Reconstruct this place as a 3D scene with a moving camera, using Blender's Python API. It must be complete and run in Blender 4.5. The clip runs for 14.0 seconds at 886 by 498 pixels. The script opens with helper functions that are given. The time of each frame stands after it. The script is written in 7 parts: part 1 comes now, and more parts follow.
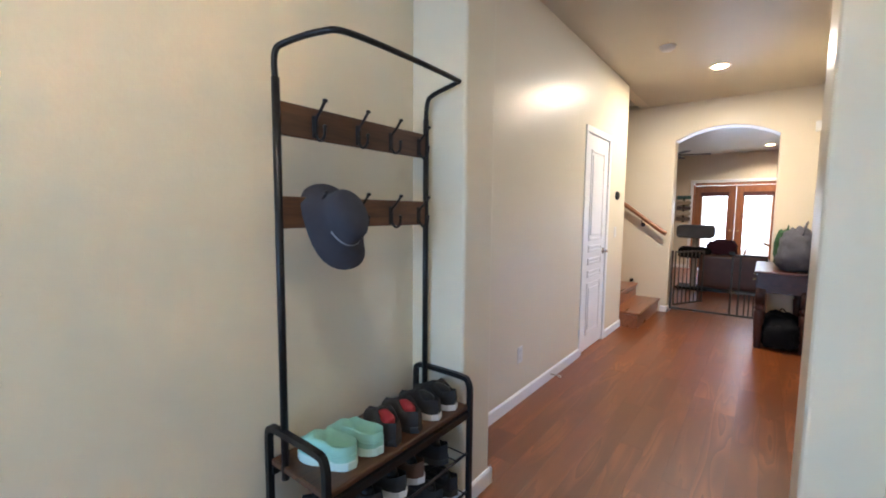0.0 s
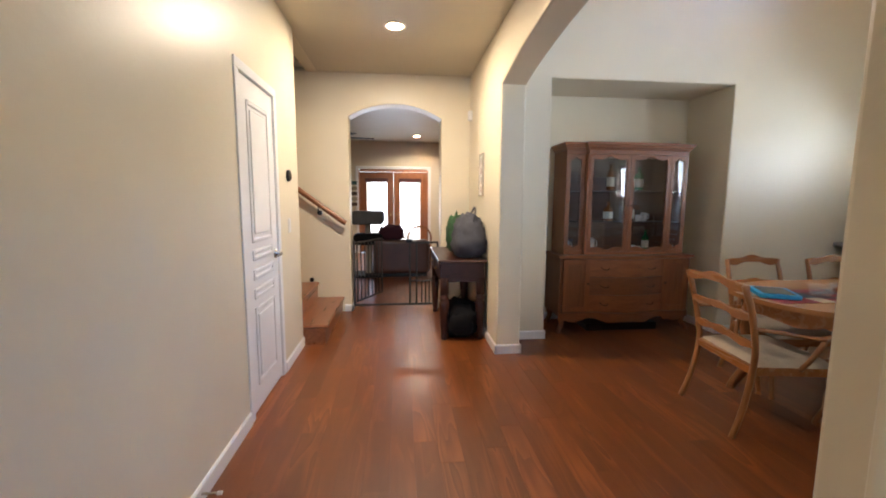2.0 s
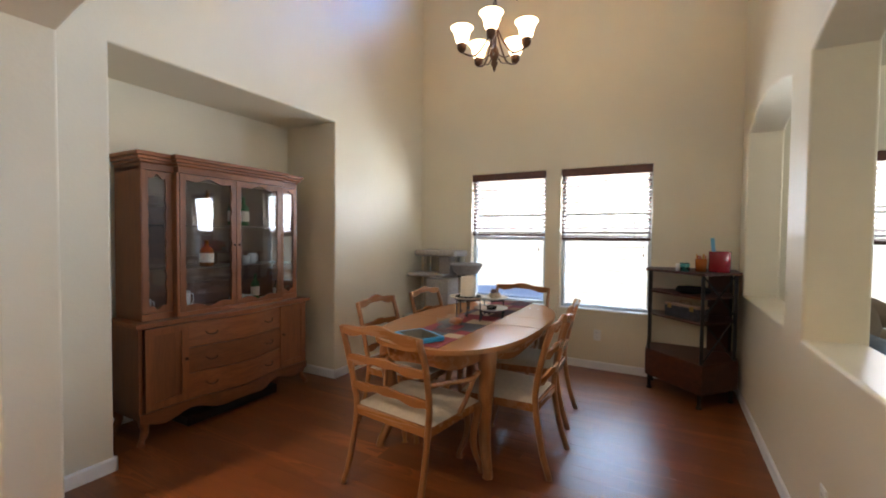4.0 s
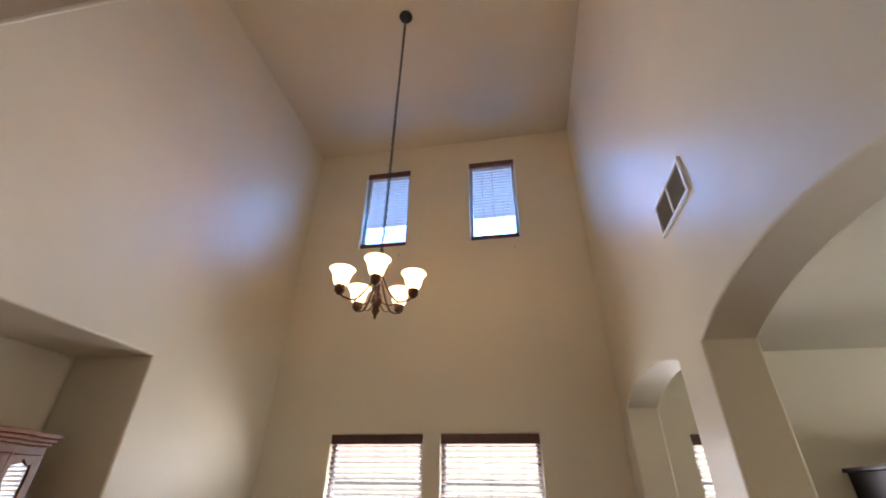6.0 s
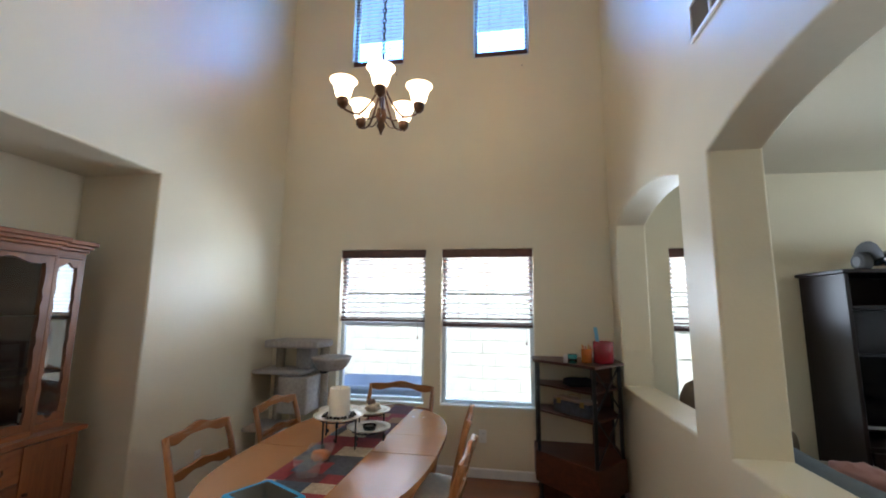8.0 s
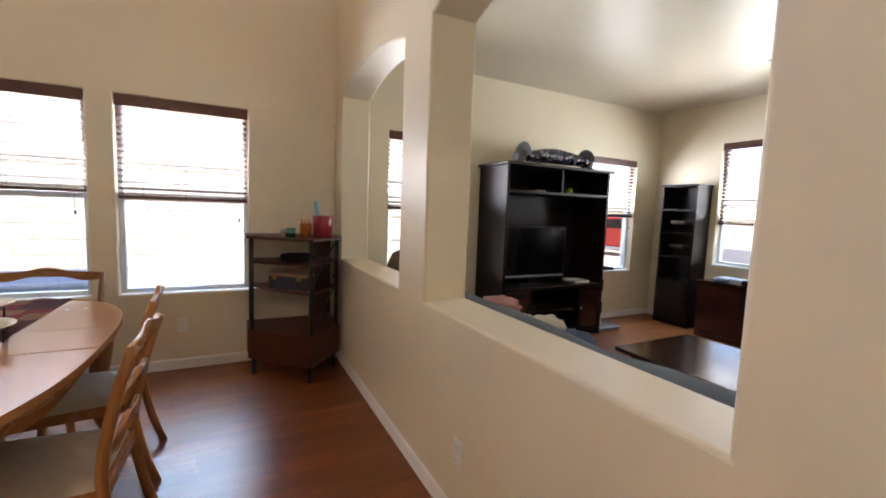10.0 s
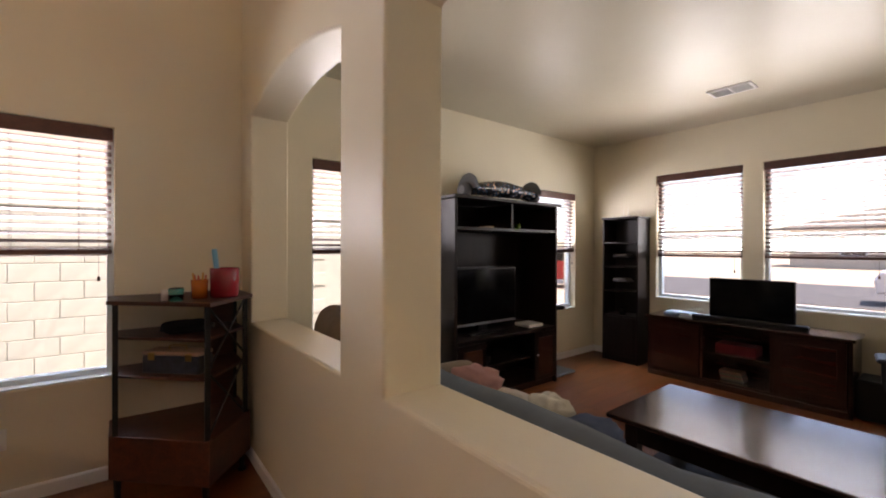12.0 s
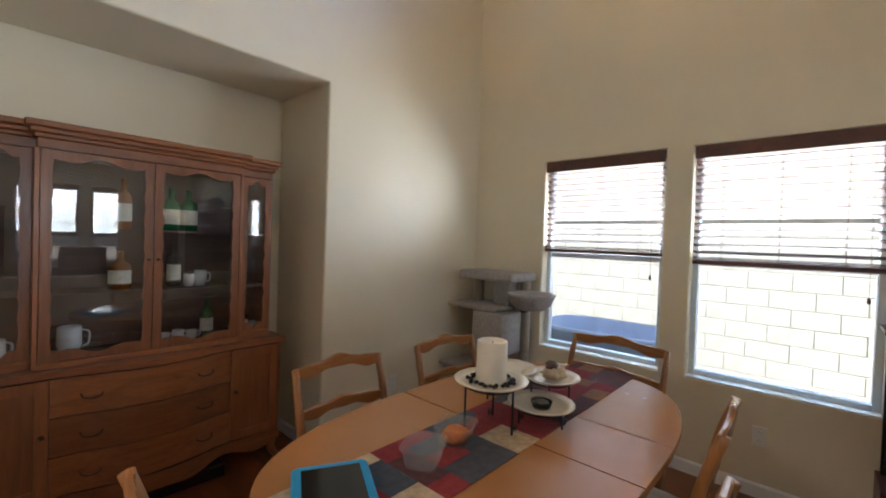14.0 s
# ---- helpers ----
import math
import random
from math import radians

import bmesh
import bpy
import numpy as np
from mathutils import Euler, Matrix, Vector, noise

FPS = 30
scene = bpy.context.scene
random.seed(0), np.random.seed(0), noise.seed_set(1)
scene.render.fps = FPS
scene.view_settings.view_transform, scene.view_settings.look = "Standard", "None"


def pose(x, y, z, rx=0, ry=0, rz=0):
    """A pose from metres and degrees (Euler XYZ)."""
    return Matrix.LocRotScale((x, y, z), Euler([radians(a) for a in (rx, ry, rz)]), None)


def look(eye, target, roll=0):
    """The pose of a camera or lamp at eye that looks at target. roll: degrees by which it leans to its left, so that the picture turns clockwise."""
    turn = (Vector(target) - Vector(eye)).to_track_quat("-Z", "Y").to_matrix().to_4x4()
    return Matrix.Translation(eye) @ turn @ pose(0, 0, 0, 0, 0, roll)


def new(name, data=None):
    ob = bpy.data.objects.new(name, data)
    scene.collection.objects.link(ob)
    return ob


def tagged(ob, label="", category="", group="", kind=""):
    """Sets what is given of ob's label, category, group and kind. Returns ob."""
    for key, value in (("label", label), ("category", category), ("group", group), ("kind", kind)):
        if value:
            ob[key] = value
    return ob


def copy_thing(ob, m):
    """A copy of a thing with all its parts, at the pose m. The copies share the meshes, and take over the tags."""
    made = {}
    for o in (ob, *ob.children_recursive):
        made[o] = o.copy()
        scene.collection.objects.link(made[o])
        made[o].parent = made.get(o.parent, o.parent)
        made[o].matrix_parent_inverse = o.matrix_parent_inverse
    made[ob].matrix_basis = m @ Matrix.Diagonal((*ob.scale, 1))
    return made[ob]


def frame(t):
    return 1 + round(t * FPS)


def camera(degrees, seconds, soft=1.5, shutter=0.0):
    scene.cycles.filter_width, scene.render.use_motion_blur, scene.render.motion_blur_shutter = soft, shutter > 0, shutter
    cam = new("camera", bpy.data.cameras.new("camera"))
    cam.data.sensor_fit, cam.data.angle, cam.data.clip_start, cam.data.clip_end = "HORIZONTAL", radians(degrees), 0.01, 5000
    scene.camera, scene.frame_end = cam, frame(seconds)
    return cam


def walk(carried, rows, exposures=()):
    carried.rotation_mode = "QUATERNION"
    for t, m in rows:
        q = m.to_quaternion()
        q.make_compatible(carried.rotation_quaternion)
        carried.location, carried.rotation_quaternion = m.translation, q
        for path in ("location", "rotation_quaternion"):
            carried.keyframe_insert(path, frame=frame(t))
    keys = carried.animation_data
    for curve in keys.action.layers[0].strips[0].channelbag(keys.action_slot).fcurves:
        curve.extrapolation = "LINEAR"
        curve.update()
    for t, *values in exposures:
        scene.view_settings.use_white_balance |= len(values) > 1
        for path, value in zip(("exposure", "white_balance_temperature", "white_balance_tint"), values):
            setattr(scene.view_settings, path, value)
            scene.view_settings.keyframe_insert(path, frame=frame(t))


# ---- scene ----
cam = camera(93.8, 14.0, soft=1.9)
PATH = [
    (0, (-0.075, 0.001, 1.315), (-1.293, 1.578, 1.138), 0.5),
    (0.5, (-0.233, 0.288, 1.299), (-1.055, 2.095, 1.06), 0.1),
    (1, (-0.346, 0.6, 1.308), (-0.846, 2.519, 1.048), -0.0),
    (1.5, (-0.404, 0.939, 1.316), (-0.596, 2.915, 1.074), 0.1),
    (2, (-0.472, 1.278, 1.329), (-0.266, 3.253, 1.092), 0.3),
    (2.5, (-0.402, 1.565, 1.319), (0.202, 3.459, 1.098), 0.3),
    (3, (-0.354, 1.805, 1.313), (0.706, 3.489, 1.113), 0.1),
    (3.5, (-0.34, 2.043, 1.326), (1.129, 3.391, 1.167), 0.2),
    (4, (-0.264, 2.284, 1.363), (1.495, 3.235, 1.301), 0.6),
    (4.2, (-0.208, 2.348, 1.408), (1.616, 3.167, 1.414), 0.9),
    (6.3, (0.27, 2.543, 1.634), (1.924, 2.874, 2.708), 1.2),
    (6.5, (0.279, 2.532, 1.641), (1.925, 2.877, 2.724), 1.4),
    (7, (0.287, 2.528, 1.62), (2.014, 2.908, 2.555), 1.6),
    (7.5, (0.301, 2.555, 1.555), (2.153, 2.948, 2.197), 1.3),
    (8, (0.243, 2.622, 1.495), (2.195, 2.946, 1.786), 0.7),
    (8.5, (0.196, 2.643, 1.412), (2.188, 2.818, 1.39), 0.7),
    (9, (0.17, 2.615, 1.352), (2.158, 2.498, 1.158), 1.1),
    (9.2, (0.199, 2.591, 1.334), (2.169, 2.324, 1.119), 1.5),
    (11.3, (0.924, 2.483, 1.368), (2.297, 1.03, 1.307), 0.9),
    (11.5, (0.975, 2.429, 1.378), (2.37, 0.997, 1.34), 0.7),
    (12, (1.092, 2.395, 1.384), (2.667, 1.163, 1.377), 0.2),
    (12.5, (1.24, 2.5, 1.415), (3.076, 1.705, 1.422), -0.1),
    (13, (1.343, 2.577, 1.428), (3.338, 2.435, 1.437), 0.3),
    (13.5, (1.321, 2.626, 1.445), (3.199, 3.313, 1.433), 1.1),
    (14, (1.227, 2.676, 1.425), (2.704, 4.024, 1.388), 2.0),
]
EXPOSURES = [(0.0, 2.66, 5600, 13), (0.5, 2.62, 6000, 13), (1.5, 2.54, 6050, 13), (3.0, 2.38, 5900, 12), (4.0, 2.5, 6350, 14), (6.5, 1.82, 6900, 22), (7.0, 1.85, 6500, 17), (7.5, 2.0, 5800, 11), (8.5, 2.46, 5800, 9),
             (9.0, 2.58, 6500, 14), (11.5, 2.14, 7000, 24), (12.5, 1.86, 7700, 31), (13.0, 1.90, 7800, 33), (13.5, 2.1, 6800, 20), (14.0, 2.18, 6250, 13)]
walk(cam, [(t, look(eye, target, roll)) for t, eye, target, roll in PATH], EXPOSURES)

# ---- world and lights ----
world = bpy.data.worlds.new("world")
scene.world = world
world.use_nodes = True
wn = world.node_tree.nodes
sky = wn.new("ShaderNodeTexSky")
sky.sky_type, sky.sun_disc = "NISHITA", False
SUN_WAY = Vector((-0.35, -0.28, 0.9)).normalized()
sky.sun_elevation = math.asin(SUN_WAY.z)
sky.sun_rotation = math.atan2(SUN_WAY.x, SUN_WAY.y)
world.node_tree.links.new(sky.outputs[0], wn["Background"].inputs["Color"])
wn["Background"].inputs["Strength"].default_value = 0.10
sun = new("sun", bpy.data.lights.new("sun", "SUN"))
sun.data.energy, sun.data.angle, sun.data.color = 3.3, radians(0.5), (1.0, 0.97, 0.93)
sun.matrix_world = look(SUN_WAY * 30, (0, 0, 0))


def lamp_point(name, at, watts, colour, radius):
    ob = new(name, bpy.data.lights.new(name, "POINT"))
    ob.data.energy, ob.data.color, ob.data.shadow_soft_size = watts, colour, radius
    ob.location = at
    return ob


def lamp_area(name, at, target, w, h, watts, colour, spread=180):
    ob = new(name, bpy.data.lights.new(name, "AREA"))
    ob.data.shape, ob.data.size, ob.data.size_y = "RECTANGLE", w, h
    ob.data.energy, ob.data.color, ob.data.spread = watts, colour, radians(spread)
    ob.matrix_world = look(at, target)
    return ob


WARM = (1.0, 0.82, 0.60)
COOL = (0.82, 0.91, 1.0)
# lamps added to stand in for daylight at the windows: as sky, falling steeply in, and as sunlit ground, rising to the
# ceilings
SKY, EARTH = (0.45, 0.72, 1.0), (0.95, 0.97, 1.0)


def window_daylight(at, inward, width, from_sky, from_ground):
    """Two added lamps just outside a window at the middle of its opening; inward points into the room."""
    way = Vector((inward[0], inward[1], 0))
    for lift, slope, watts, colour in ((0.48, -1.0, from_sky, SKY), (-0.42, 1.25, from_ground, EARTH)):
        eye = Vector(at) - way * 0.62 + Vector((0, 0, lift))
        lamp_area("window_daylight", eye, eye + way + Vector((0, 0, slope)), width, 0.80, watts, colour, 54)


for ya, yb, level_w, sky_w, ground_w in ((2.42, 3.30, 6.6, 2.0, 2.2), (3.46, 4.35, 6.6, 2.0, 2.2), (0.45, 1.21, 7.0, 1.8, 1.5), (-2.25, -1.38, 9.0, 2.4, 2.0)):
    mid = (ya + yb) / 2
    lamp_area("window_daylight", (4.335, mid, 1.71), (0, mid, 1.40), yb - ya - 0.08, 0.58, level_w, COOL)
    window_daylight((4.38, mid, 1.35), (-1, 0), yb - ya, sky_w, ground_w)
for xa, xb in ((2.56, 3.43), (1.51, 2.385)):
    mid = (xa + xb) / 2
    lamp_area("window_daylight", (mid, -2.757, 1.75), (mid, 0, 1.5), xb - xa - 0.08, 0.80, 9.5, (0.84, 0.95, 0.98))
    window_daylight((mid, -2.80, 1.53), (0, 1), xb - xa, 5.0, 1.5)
for ya, yb in ((2.46, 2.95), (3.79, 4.29)):
    lamp_area("window_daylight", (4.335, (ya + yb) / 2, 4.7), (0, (ya + yb) / 2, 4.2), yb - ya, 1.0, 7.0, (0.10, 0.38, 1.0))
lamp_area("door_daylight", (-0.575, -2.79, 1.1), (-0.575, 0, 1.1), 0.85, 1.8, 9.0, (0.38, 0.65, 1.0))
for x in (-0.98, -0.27):
    lamp_area("french_door_daylight", (x, 11.80, 1.15), (x, 6, 1.0), 0.42, 1.3, 2.2, COOL)
lamp_area("hall_lamp", (-0.50, 4.88, 2.722), (-0.50, 4.8801, 0), 0.11, 0.11, 9.2, WARM, 180)
# unseen lamp added to brighten and warm the foyer wall
lamp_area("foyer_lamp", (-0.50, 0.2, 2.722), (-0.50, 0.2001, 0), 0.11, 0.11, 1.0, WARM, 150)
lamp_area("family_lamp", (-0.08, 10.7, 2.707), (-0.08, 10.7001, 0), 0.11, 0.11, 8.0, WARM, 150)
for k in range(5):
    a = radians(196 + 72 * k)
    lamp_point("chandelier_lamp", (2.48 + 0.23 * math.cos(a), 3.376 + 0.23 * math.sin(a), 2.808), 0.85, (1.0, 0.74, 0.46), 0.03)

# ---- materials ----
def node_mat(name):
    m = bpy.data.materials.new(name)
    m.use_nodes = True
    nt = m.node_tree
    return m, nt, nt.nodes["Principled BSDF"]


def ramp(nt, fac, stops):
    r = nt.nodes.new("ShaderNodeValToRGB")
    el = r.color_ramp.elements
    while len(el) < len(stops):
        el.new(0.5)
    for e, (p, c) in zip(el, stops):
        e.position, e.color = p, (*c, 1)
    nt.links.new(fac, r.inputs[0])
    return r.outputs[0]


def noise_tex(nt, vec, scale, detail=4, rough=0.55, distort=0.0):
    n = nt.nodes.new("ShaderNodeTexNoise")
    n.inputs["Scale"].default_value = scale
    n.inputs["Detail"].default_value = detail
    n.inputs["Roughness"].default_value = rough
    n.inputs["Distortion"].default_value = distort
    nt.links.new(vec, n.inputs["Vector"])
    return n.outputs["Fac"]


def coords(nt, stretch=(1, 1, 1), shift=False):
    tc = nt.nodes.new("ShaderNodeTexCoord")
    mp = nt.nodes.new("ShaderNodeMapping")
    mp.inputs["Scale"].default_value = stretch
    nt.links.new(tc.outputs["Object"], mp.inputs["Vector"])
    if not shift:
        return mp.outputs[0], None
    oi = nt.nodes.new("ShaderNodeObjectInfo")
    mul = nt.nodes.new("ShaderNodeMath")
    mul.operation = "MULTIPLY"
    mul.inputs[1].default_value = 37.0
    nt.links.new(oi.outputs["Random"], mul.inputs[0])
    add = nt.nodes.new("ShaderNodeVectorMath")
    nt.links.new(mp.outputs[0], add.inputs[0])
    nt.links.new(mul.outputs[0], add.inputs[1])
    return add.outputs[0], oi.outputs["Random"]


def bump(nt, bsdf, height, strength, dist=0.01):
    b = nt.nodes.new("ShaderNodeBump")
    b.inputs["Strength"].default_value = strength
    b.inputs["Distance"].default_value = dist
    nt.links.new(height, b.inputs["Height"])
    nt.links.new(b.outputs[0], bsdf.inputs["Normal"])


def shade(c, k):
    return tuple(max(0.0, min(1.0, v * k)) for v in c)


def plain(name, col, rough=0.5, metal=0.0, var=0.1, scale=5.0, bumps=0.15, bscale=90.0, rvar=0.08, spec=0.5):
    m, nt, b = node_mat(name)
    vec, _ = coords(nt)
    big = noise_tex(nt, vec, scale)
    nt.links.new(ramp(nt, big, [(0.25, shade(col, 1 - var)), (0.75, shade(col, 1 + var))]), b.inputs["Base Color"])
    fine = noise_tex(nt, vec, bscale, 3)
    mr = nt.nodes.new("ShaderNodeMapRange")
    mr.inputs["To Min"].default_value, mr.inputs["To Max"].default_value = max(0.02, rough - rvar), min(1, rough + rvar)
    nt.links.new(noise_tex(nt, vec, scale * 2.3), mr.inputs["Value"])
    nt.links.new(mr.outputs[0], b.inputs["Roughness"])
    b.inputs["Metallic"].default_value = metal
    b.inputs["Specular IOR Level"].default_value = spec
    if bumps:
        bump(nt, b, fine, bumps, 0.004)
    return m


def wood(name, dark, light, rough=0.35, axis=0, coat=0.0, shift=True, fine=60.0, bumps=0.12, mid=None, spread=0.22, wide=9.0, lo=0.36, hi=0.68, figure=0.0, spec=0.5, even=False):
    m, nt, b = node_mat(name)
    st = [wide, wide, wide]
    st[axis] = 0.7
    vec, rnd = coords(nt, st, shift)
    g = noise_tex(nt, vec, 2.2, 6, 0.6, 0.7)
    vec2, _ = coords(nt, [s * 7 for s in st], shift)
    f = noise_tex(nt, vec2, 1.6, 3)
    mix = nt.nodes.new("ShaderNodeMath")
    mix.operation = "MULTIPLY_ADD"
    mix.inputs[1].default_value, mix.inputs[2].default_value = (0.12, 0.115) if figure else (0.35, 0.0)
    nt.links.new(f, mix.inputs[0])
    add = nt.nodes.new("ShaderNodeMath")
    add.operation = "MULTIPLY_ADD"
    add.inputs[1].default_value = 0.75
    nt.links.new(g, add.inputs[0])
    nt.links.new(mix.outputs[0], add.inputs[2])
    col = ramp(nt, add.outputs[0], [(lo, dark), (hi, light)])
    if figure:
        # nested flame-shaped rings of flat-sawn oak, on some stretches of the boards only
        wvec, _ = coords(nt, (9.0, 0.8, 1.0), shift)
        rings = nt.nodes.new("ShaderNodeMath")
        rings.operation = "MULTIPLY"
        rings.inputs[1].default_value = 11.0
        nt.links.new(noise_tex(nt, wvec, 1.0, 2, 0.4), rings.inputs[0])
        wv = nt.nodes.new("ShaderNodeMath")
        wv.operation = "FRACT"
        nt.links.new(rings.outputs[0], wv.inputs[0])
        mvec, _ = coords(nt, (5.0, 0.9, 1.0), shift)
        mask = nt.nodes.new("ShaderNodeMapRange")
        mask.inputs["From Min"].default_value, mask.inputs["From Max"].default_value = 0.51, 0.66
        nt.links.new(noise_tex(nt, mvec, 1.0, 2), mask.inputs["Value"])
        both = nt.nodes.new("ShaderNodeMath")
        both.operation = "MULTIPLY"
        nt.links.new(wv.outputs[0], both.inputs[0])
        nt.links.new(mask.outputs[0], both.inputs[1])
        amt = nt.nodes.new("ShaderNodeMath")
        amt.operation = "MULTIPLY"
        amt.inputs[1].default_value = figure
        nt.links.new(both.outputs[0], amt.inputs[0])
        mx = nt.nodes.new("ShaderNodeMix")
        mx.data_type = "RGBA"
        nt.links.new(amt.outputs[0], mx.inputs["Factor"])
        nt.links.new(col, mx.inputs[6])
        mx.inputs[7].default_value = (*shade(light, 1.9), 1)
        col = mx.outputs[2]
    if rnd is not None:
        hs = nt.nodes.new("ShaderNodeHueSaturation")
        mr = nt.nodes.new("ShaderNodeMapRange")
        mr.inputs["To Min"].default_value, mr.inputs["To Max"].default_value = 1 - spread, 1 + spread
        nt.links.new(rnd, mr.inputs["Value"])
        nt.links.new(mr.outputs[0], hs.inputs["Value"])
        nt.links.new(col, hs.inputs["Color"])
        col = hs.outputs[0]
    nt.links.new(col, b.inputs["Base Color"])
    rr = nt.nodes.new("ShaderNodeMapRange")
    rr.inputs["To Min"].default_value, rr.inputs["To Max"].default_value = (rough - 0.015, rough + 0.02) if even else (max(0.03, rough - 0.07), rough + 0.1)
    nt.links.new(g, rr.inputs["Value"])
    nt.links.new(rr.outputs[0], b.inputs["Roughness"])
    b.inputs["Specular IOR Level"].default_value = spec
    b.inputs["Coat Weight"].default_value = coat
    b.inputs["Coat Roughness"].default_value = 0.26 if figure else 0.18
    bump(nt, b, f, bumps, 0.002)
    return m


def glow(name, col, strength):
    m, nt, b = node_mat(name)
    b.inputs["Base Color"].default_value = (*col, 1)
    b.inputs["Emission Color"].default_value = (*col, 1)
    b.inputs["Emission Strength"].default_value = strength
    return m


def clear(name, col=(1, 1, 1), rough=0.0, ior=1.45):
    m, nt, b = node_mat(name)
    b.inputs["Base Color"].default_value = (*col, 1)
    b.inputs["Transmission Weight"].default_value = 1.0
    b.inputs["Roughness"].default_value = rough
    b.inputs["IOR"].default_value = ior
    return m


def wall_paint(name, col, rough=0.42, spec=0.5):
    """Satin paint over a light orange-peel texture, with roller marks and faint scuffs."""
    m, nt, b = node_mat(name)
    vec, _ = coords(nt)
    big = noise_tex(nt, vec, 0.9, 3)
    nt.links.new(ramp(nt, big, [(0.3, shade(col, 0.96)), (0.7, shade(col, 1.03))]), b.inputs["Base Color"])
    mr = nt.nodes.new("ShaderNodeMapRange")
    mr.inputs["To Min"].default_value, mr.inputs["To Max"].default_value = rough - 0.05, rough + 0.08
    nt.links.new(noise_tex(nt, vec, 3.5, 5), mr.inputs["Value"])
    nt.links.new(mr.outputs[0], b.inputs["Roughness"])
    b.inputs["Specular IOR Level"].default_value = spec
    bump(nt, b, noise_tex(nt, vec, 55, 3), 0.10, 0.006)
    return m


M_WALL = wall_paint("cream_wall_paint", (0.73, 0.655, 0.50), 0.35, 0.33)
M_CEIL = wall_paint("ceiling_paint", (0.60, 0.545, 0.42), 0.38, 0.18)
M_TRIM = plain("white_trim_paint", (0.84, 0.83, 0.82), 0.33, var=0.03, bumps=0.04)
M_FLOOR = wood("cherry_floor_board", (0.128, 0.032, 0.0070), (0.212, 0.062, 0.0140), 0.36, axis=1, coat=0.40, spec=0.35, wide=4.5, lo=0.25, hi=0.85, figure=0.5, bumps=0.06, spread=0.12)
M_GROUT = plain("floor_joint", (0.05, 0.014, 0.006), 0.8)
M_HONEY = wood("honey_maple", (0.30, 0.122, 0.039), (0.335, 0.138, 0.046), 0.27, axis=0, coat=0.3, bumps=0.008, lo=0.15, hi=0.9, even=True, spread=0.06)
M_TABLETOP = plain("polished_maple_top", (0.40, 0.175, 0.061), 0.26, var=0.07, scale=2.2, bumps=0.01, rvar=0.03)
M_HONEYV = wood("honey_maple_upright", (0.22, 0.085, 0.025), (0.35, 0.15, 0.052), 0.34, axis=2, coat=0.2)
M_CAB = wood("fruitwood_cabinet", (0.155, 0.049, 0.0152), (0.28, 0.096, 0.031), 0.33, axis=2, coat=0.15)
M_CABH = wood("fruitwood_cabinet_flat", (0.155, 0.049, 0.0152), (0.28, 0.096, 0.031), 0.33, axis=0, coat=0.15)
# cabinet wood with the shade behind the glass put into its colour
M_CABIN = wood("cabinet_inside_shaded", (0.035, 0.014, 0.007), (0.075, 0.030, 0.014), 0.5, axis=0)
M_ESP = wood("espresso_veneer", (0.0055, 0.0028, 0.0026), (0.012, 0.0058, 0.0048), 0.36, axis=2, spec=0.22)
M_MAHOG = wood("mahogany_top", (0.018, 0.005, 0.004), (0.040, 0.011, 0.008), 0.17, axis=0, coat=0.5, bumps=0.006)
M_BLIND = wood("blind_slat_wood", (0.055, 0.016, 0.010), (0.11, 0.032, 0.02), 0.38, axis=1)
M_SLAT = wood("blind_slat_wood_thin", (0.045, 0.016, 0.011), (0.085, 0.03, 0.02), 0.5, axis=0)
M_RUSTIC = wood("rustic_board", (0.040, 0.018, 0.009), (0.125, 0.057, 0.027), 0.5, axis=1)
M_STAIR = wood("stair_tread", (0.17, 0.05, 0.018), (0.36, 0.13, 0.05), 0.28, axis=1, coat=0.3)
M_RAIL = wood("handrail_wood", (0.16, 0.055, 0.02), (0.33, 0.13, 0.05), 0.3, axis=0, coat=0.3)
M_DOORW = wood("french_door_wood", (0.20, 0.065, 0.022), (0.38, 0.15, 0.055), 0.35, axis=2)
M_BLACK = plain("black_metal", (0.018, 0.018, 0.019), 0.42, 0.6, var=0.2, bumps=0.08)
M_BRONZE = plain("oiled_bronze", (0.085, 0.045, 0.028), 0.36, 0.85, var=0.35, scale=18)
M_STEEL = plain("satin_nickel", (0.55, 0.53, 0.5), 0.25, 1.0, var=0.05)
M_BRASS = plain("brass", (0.45, 0.30, 0.10), 0.3, 1.0)
M_FRAME = plain("window_vinyl", (0.66, 0.72, 0.76), 0.4, var=0.03, bumps=0.02)
M_SILL = plain("sill_paint", (0.74, 0.74, 0.72), 0.45, var=0.04)
M_GLASS = clear("window_glass")
M_CABGLASS = clear("cabinet_glass", (0.97, 0.98, 0.97), ior=1.6)
M_SEAT = plain("seat_linen", (0.52, 0.44, 0.34), 0.9, var=0.09, scale=30, bumps=0.6, bscale=420)
M_PLASTICW = plain("white_plastic", (0.75, 0.74, 0.71), 0.4, var=0.02, bumps=0.02)
M_DARKPL = plain("black_plastic", (0.009, 0.009, 0.010), 0.38, var=0.15, bumps=0.03, spec=0.3)
M_SCREEN = plain("dark_screen", (0.004, 0.004, 0.005), 0.10, var=0.05, bumps=0, spec=0.3)
M_SHADE = glow("frosted_glass_shade", (1.0, 0.74, 0.44), 1.3)
M_BULB = glow("lit_lens", (1.0, 0.84, 0.62), 14.0)

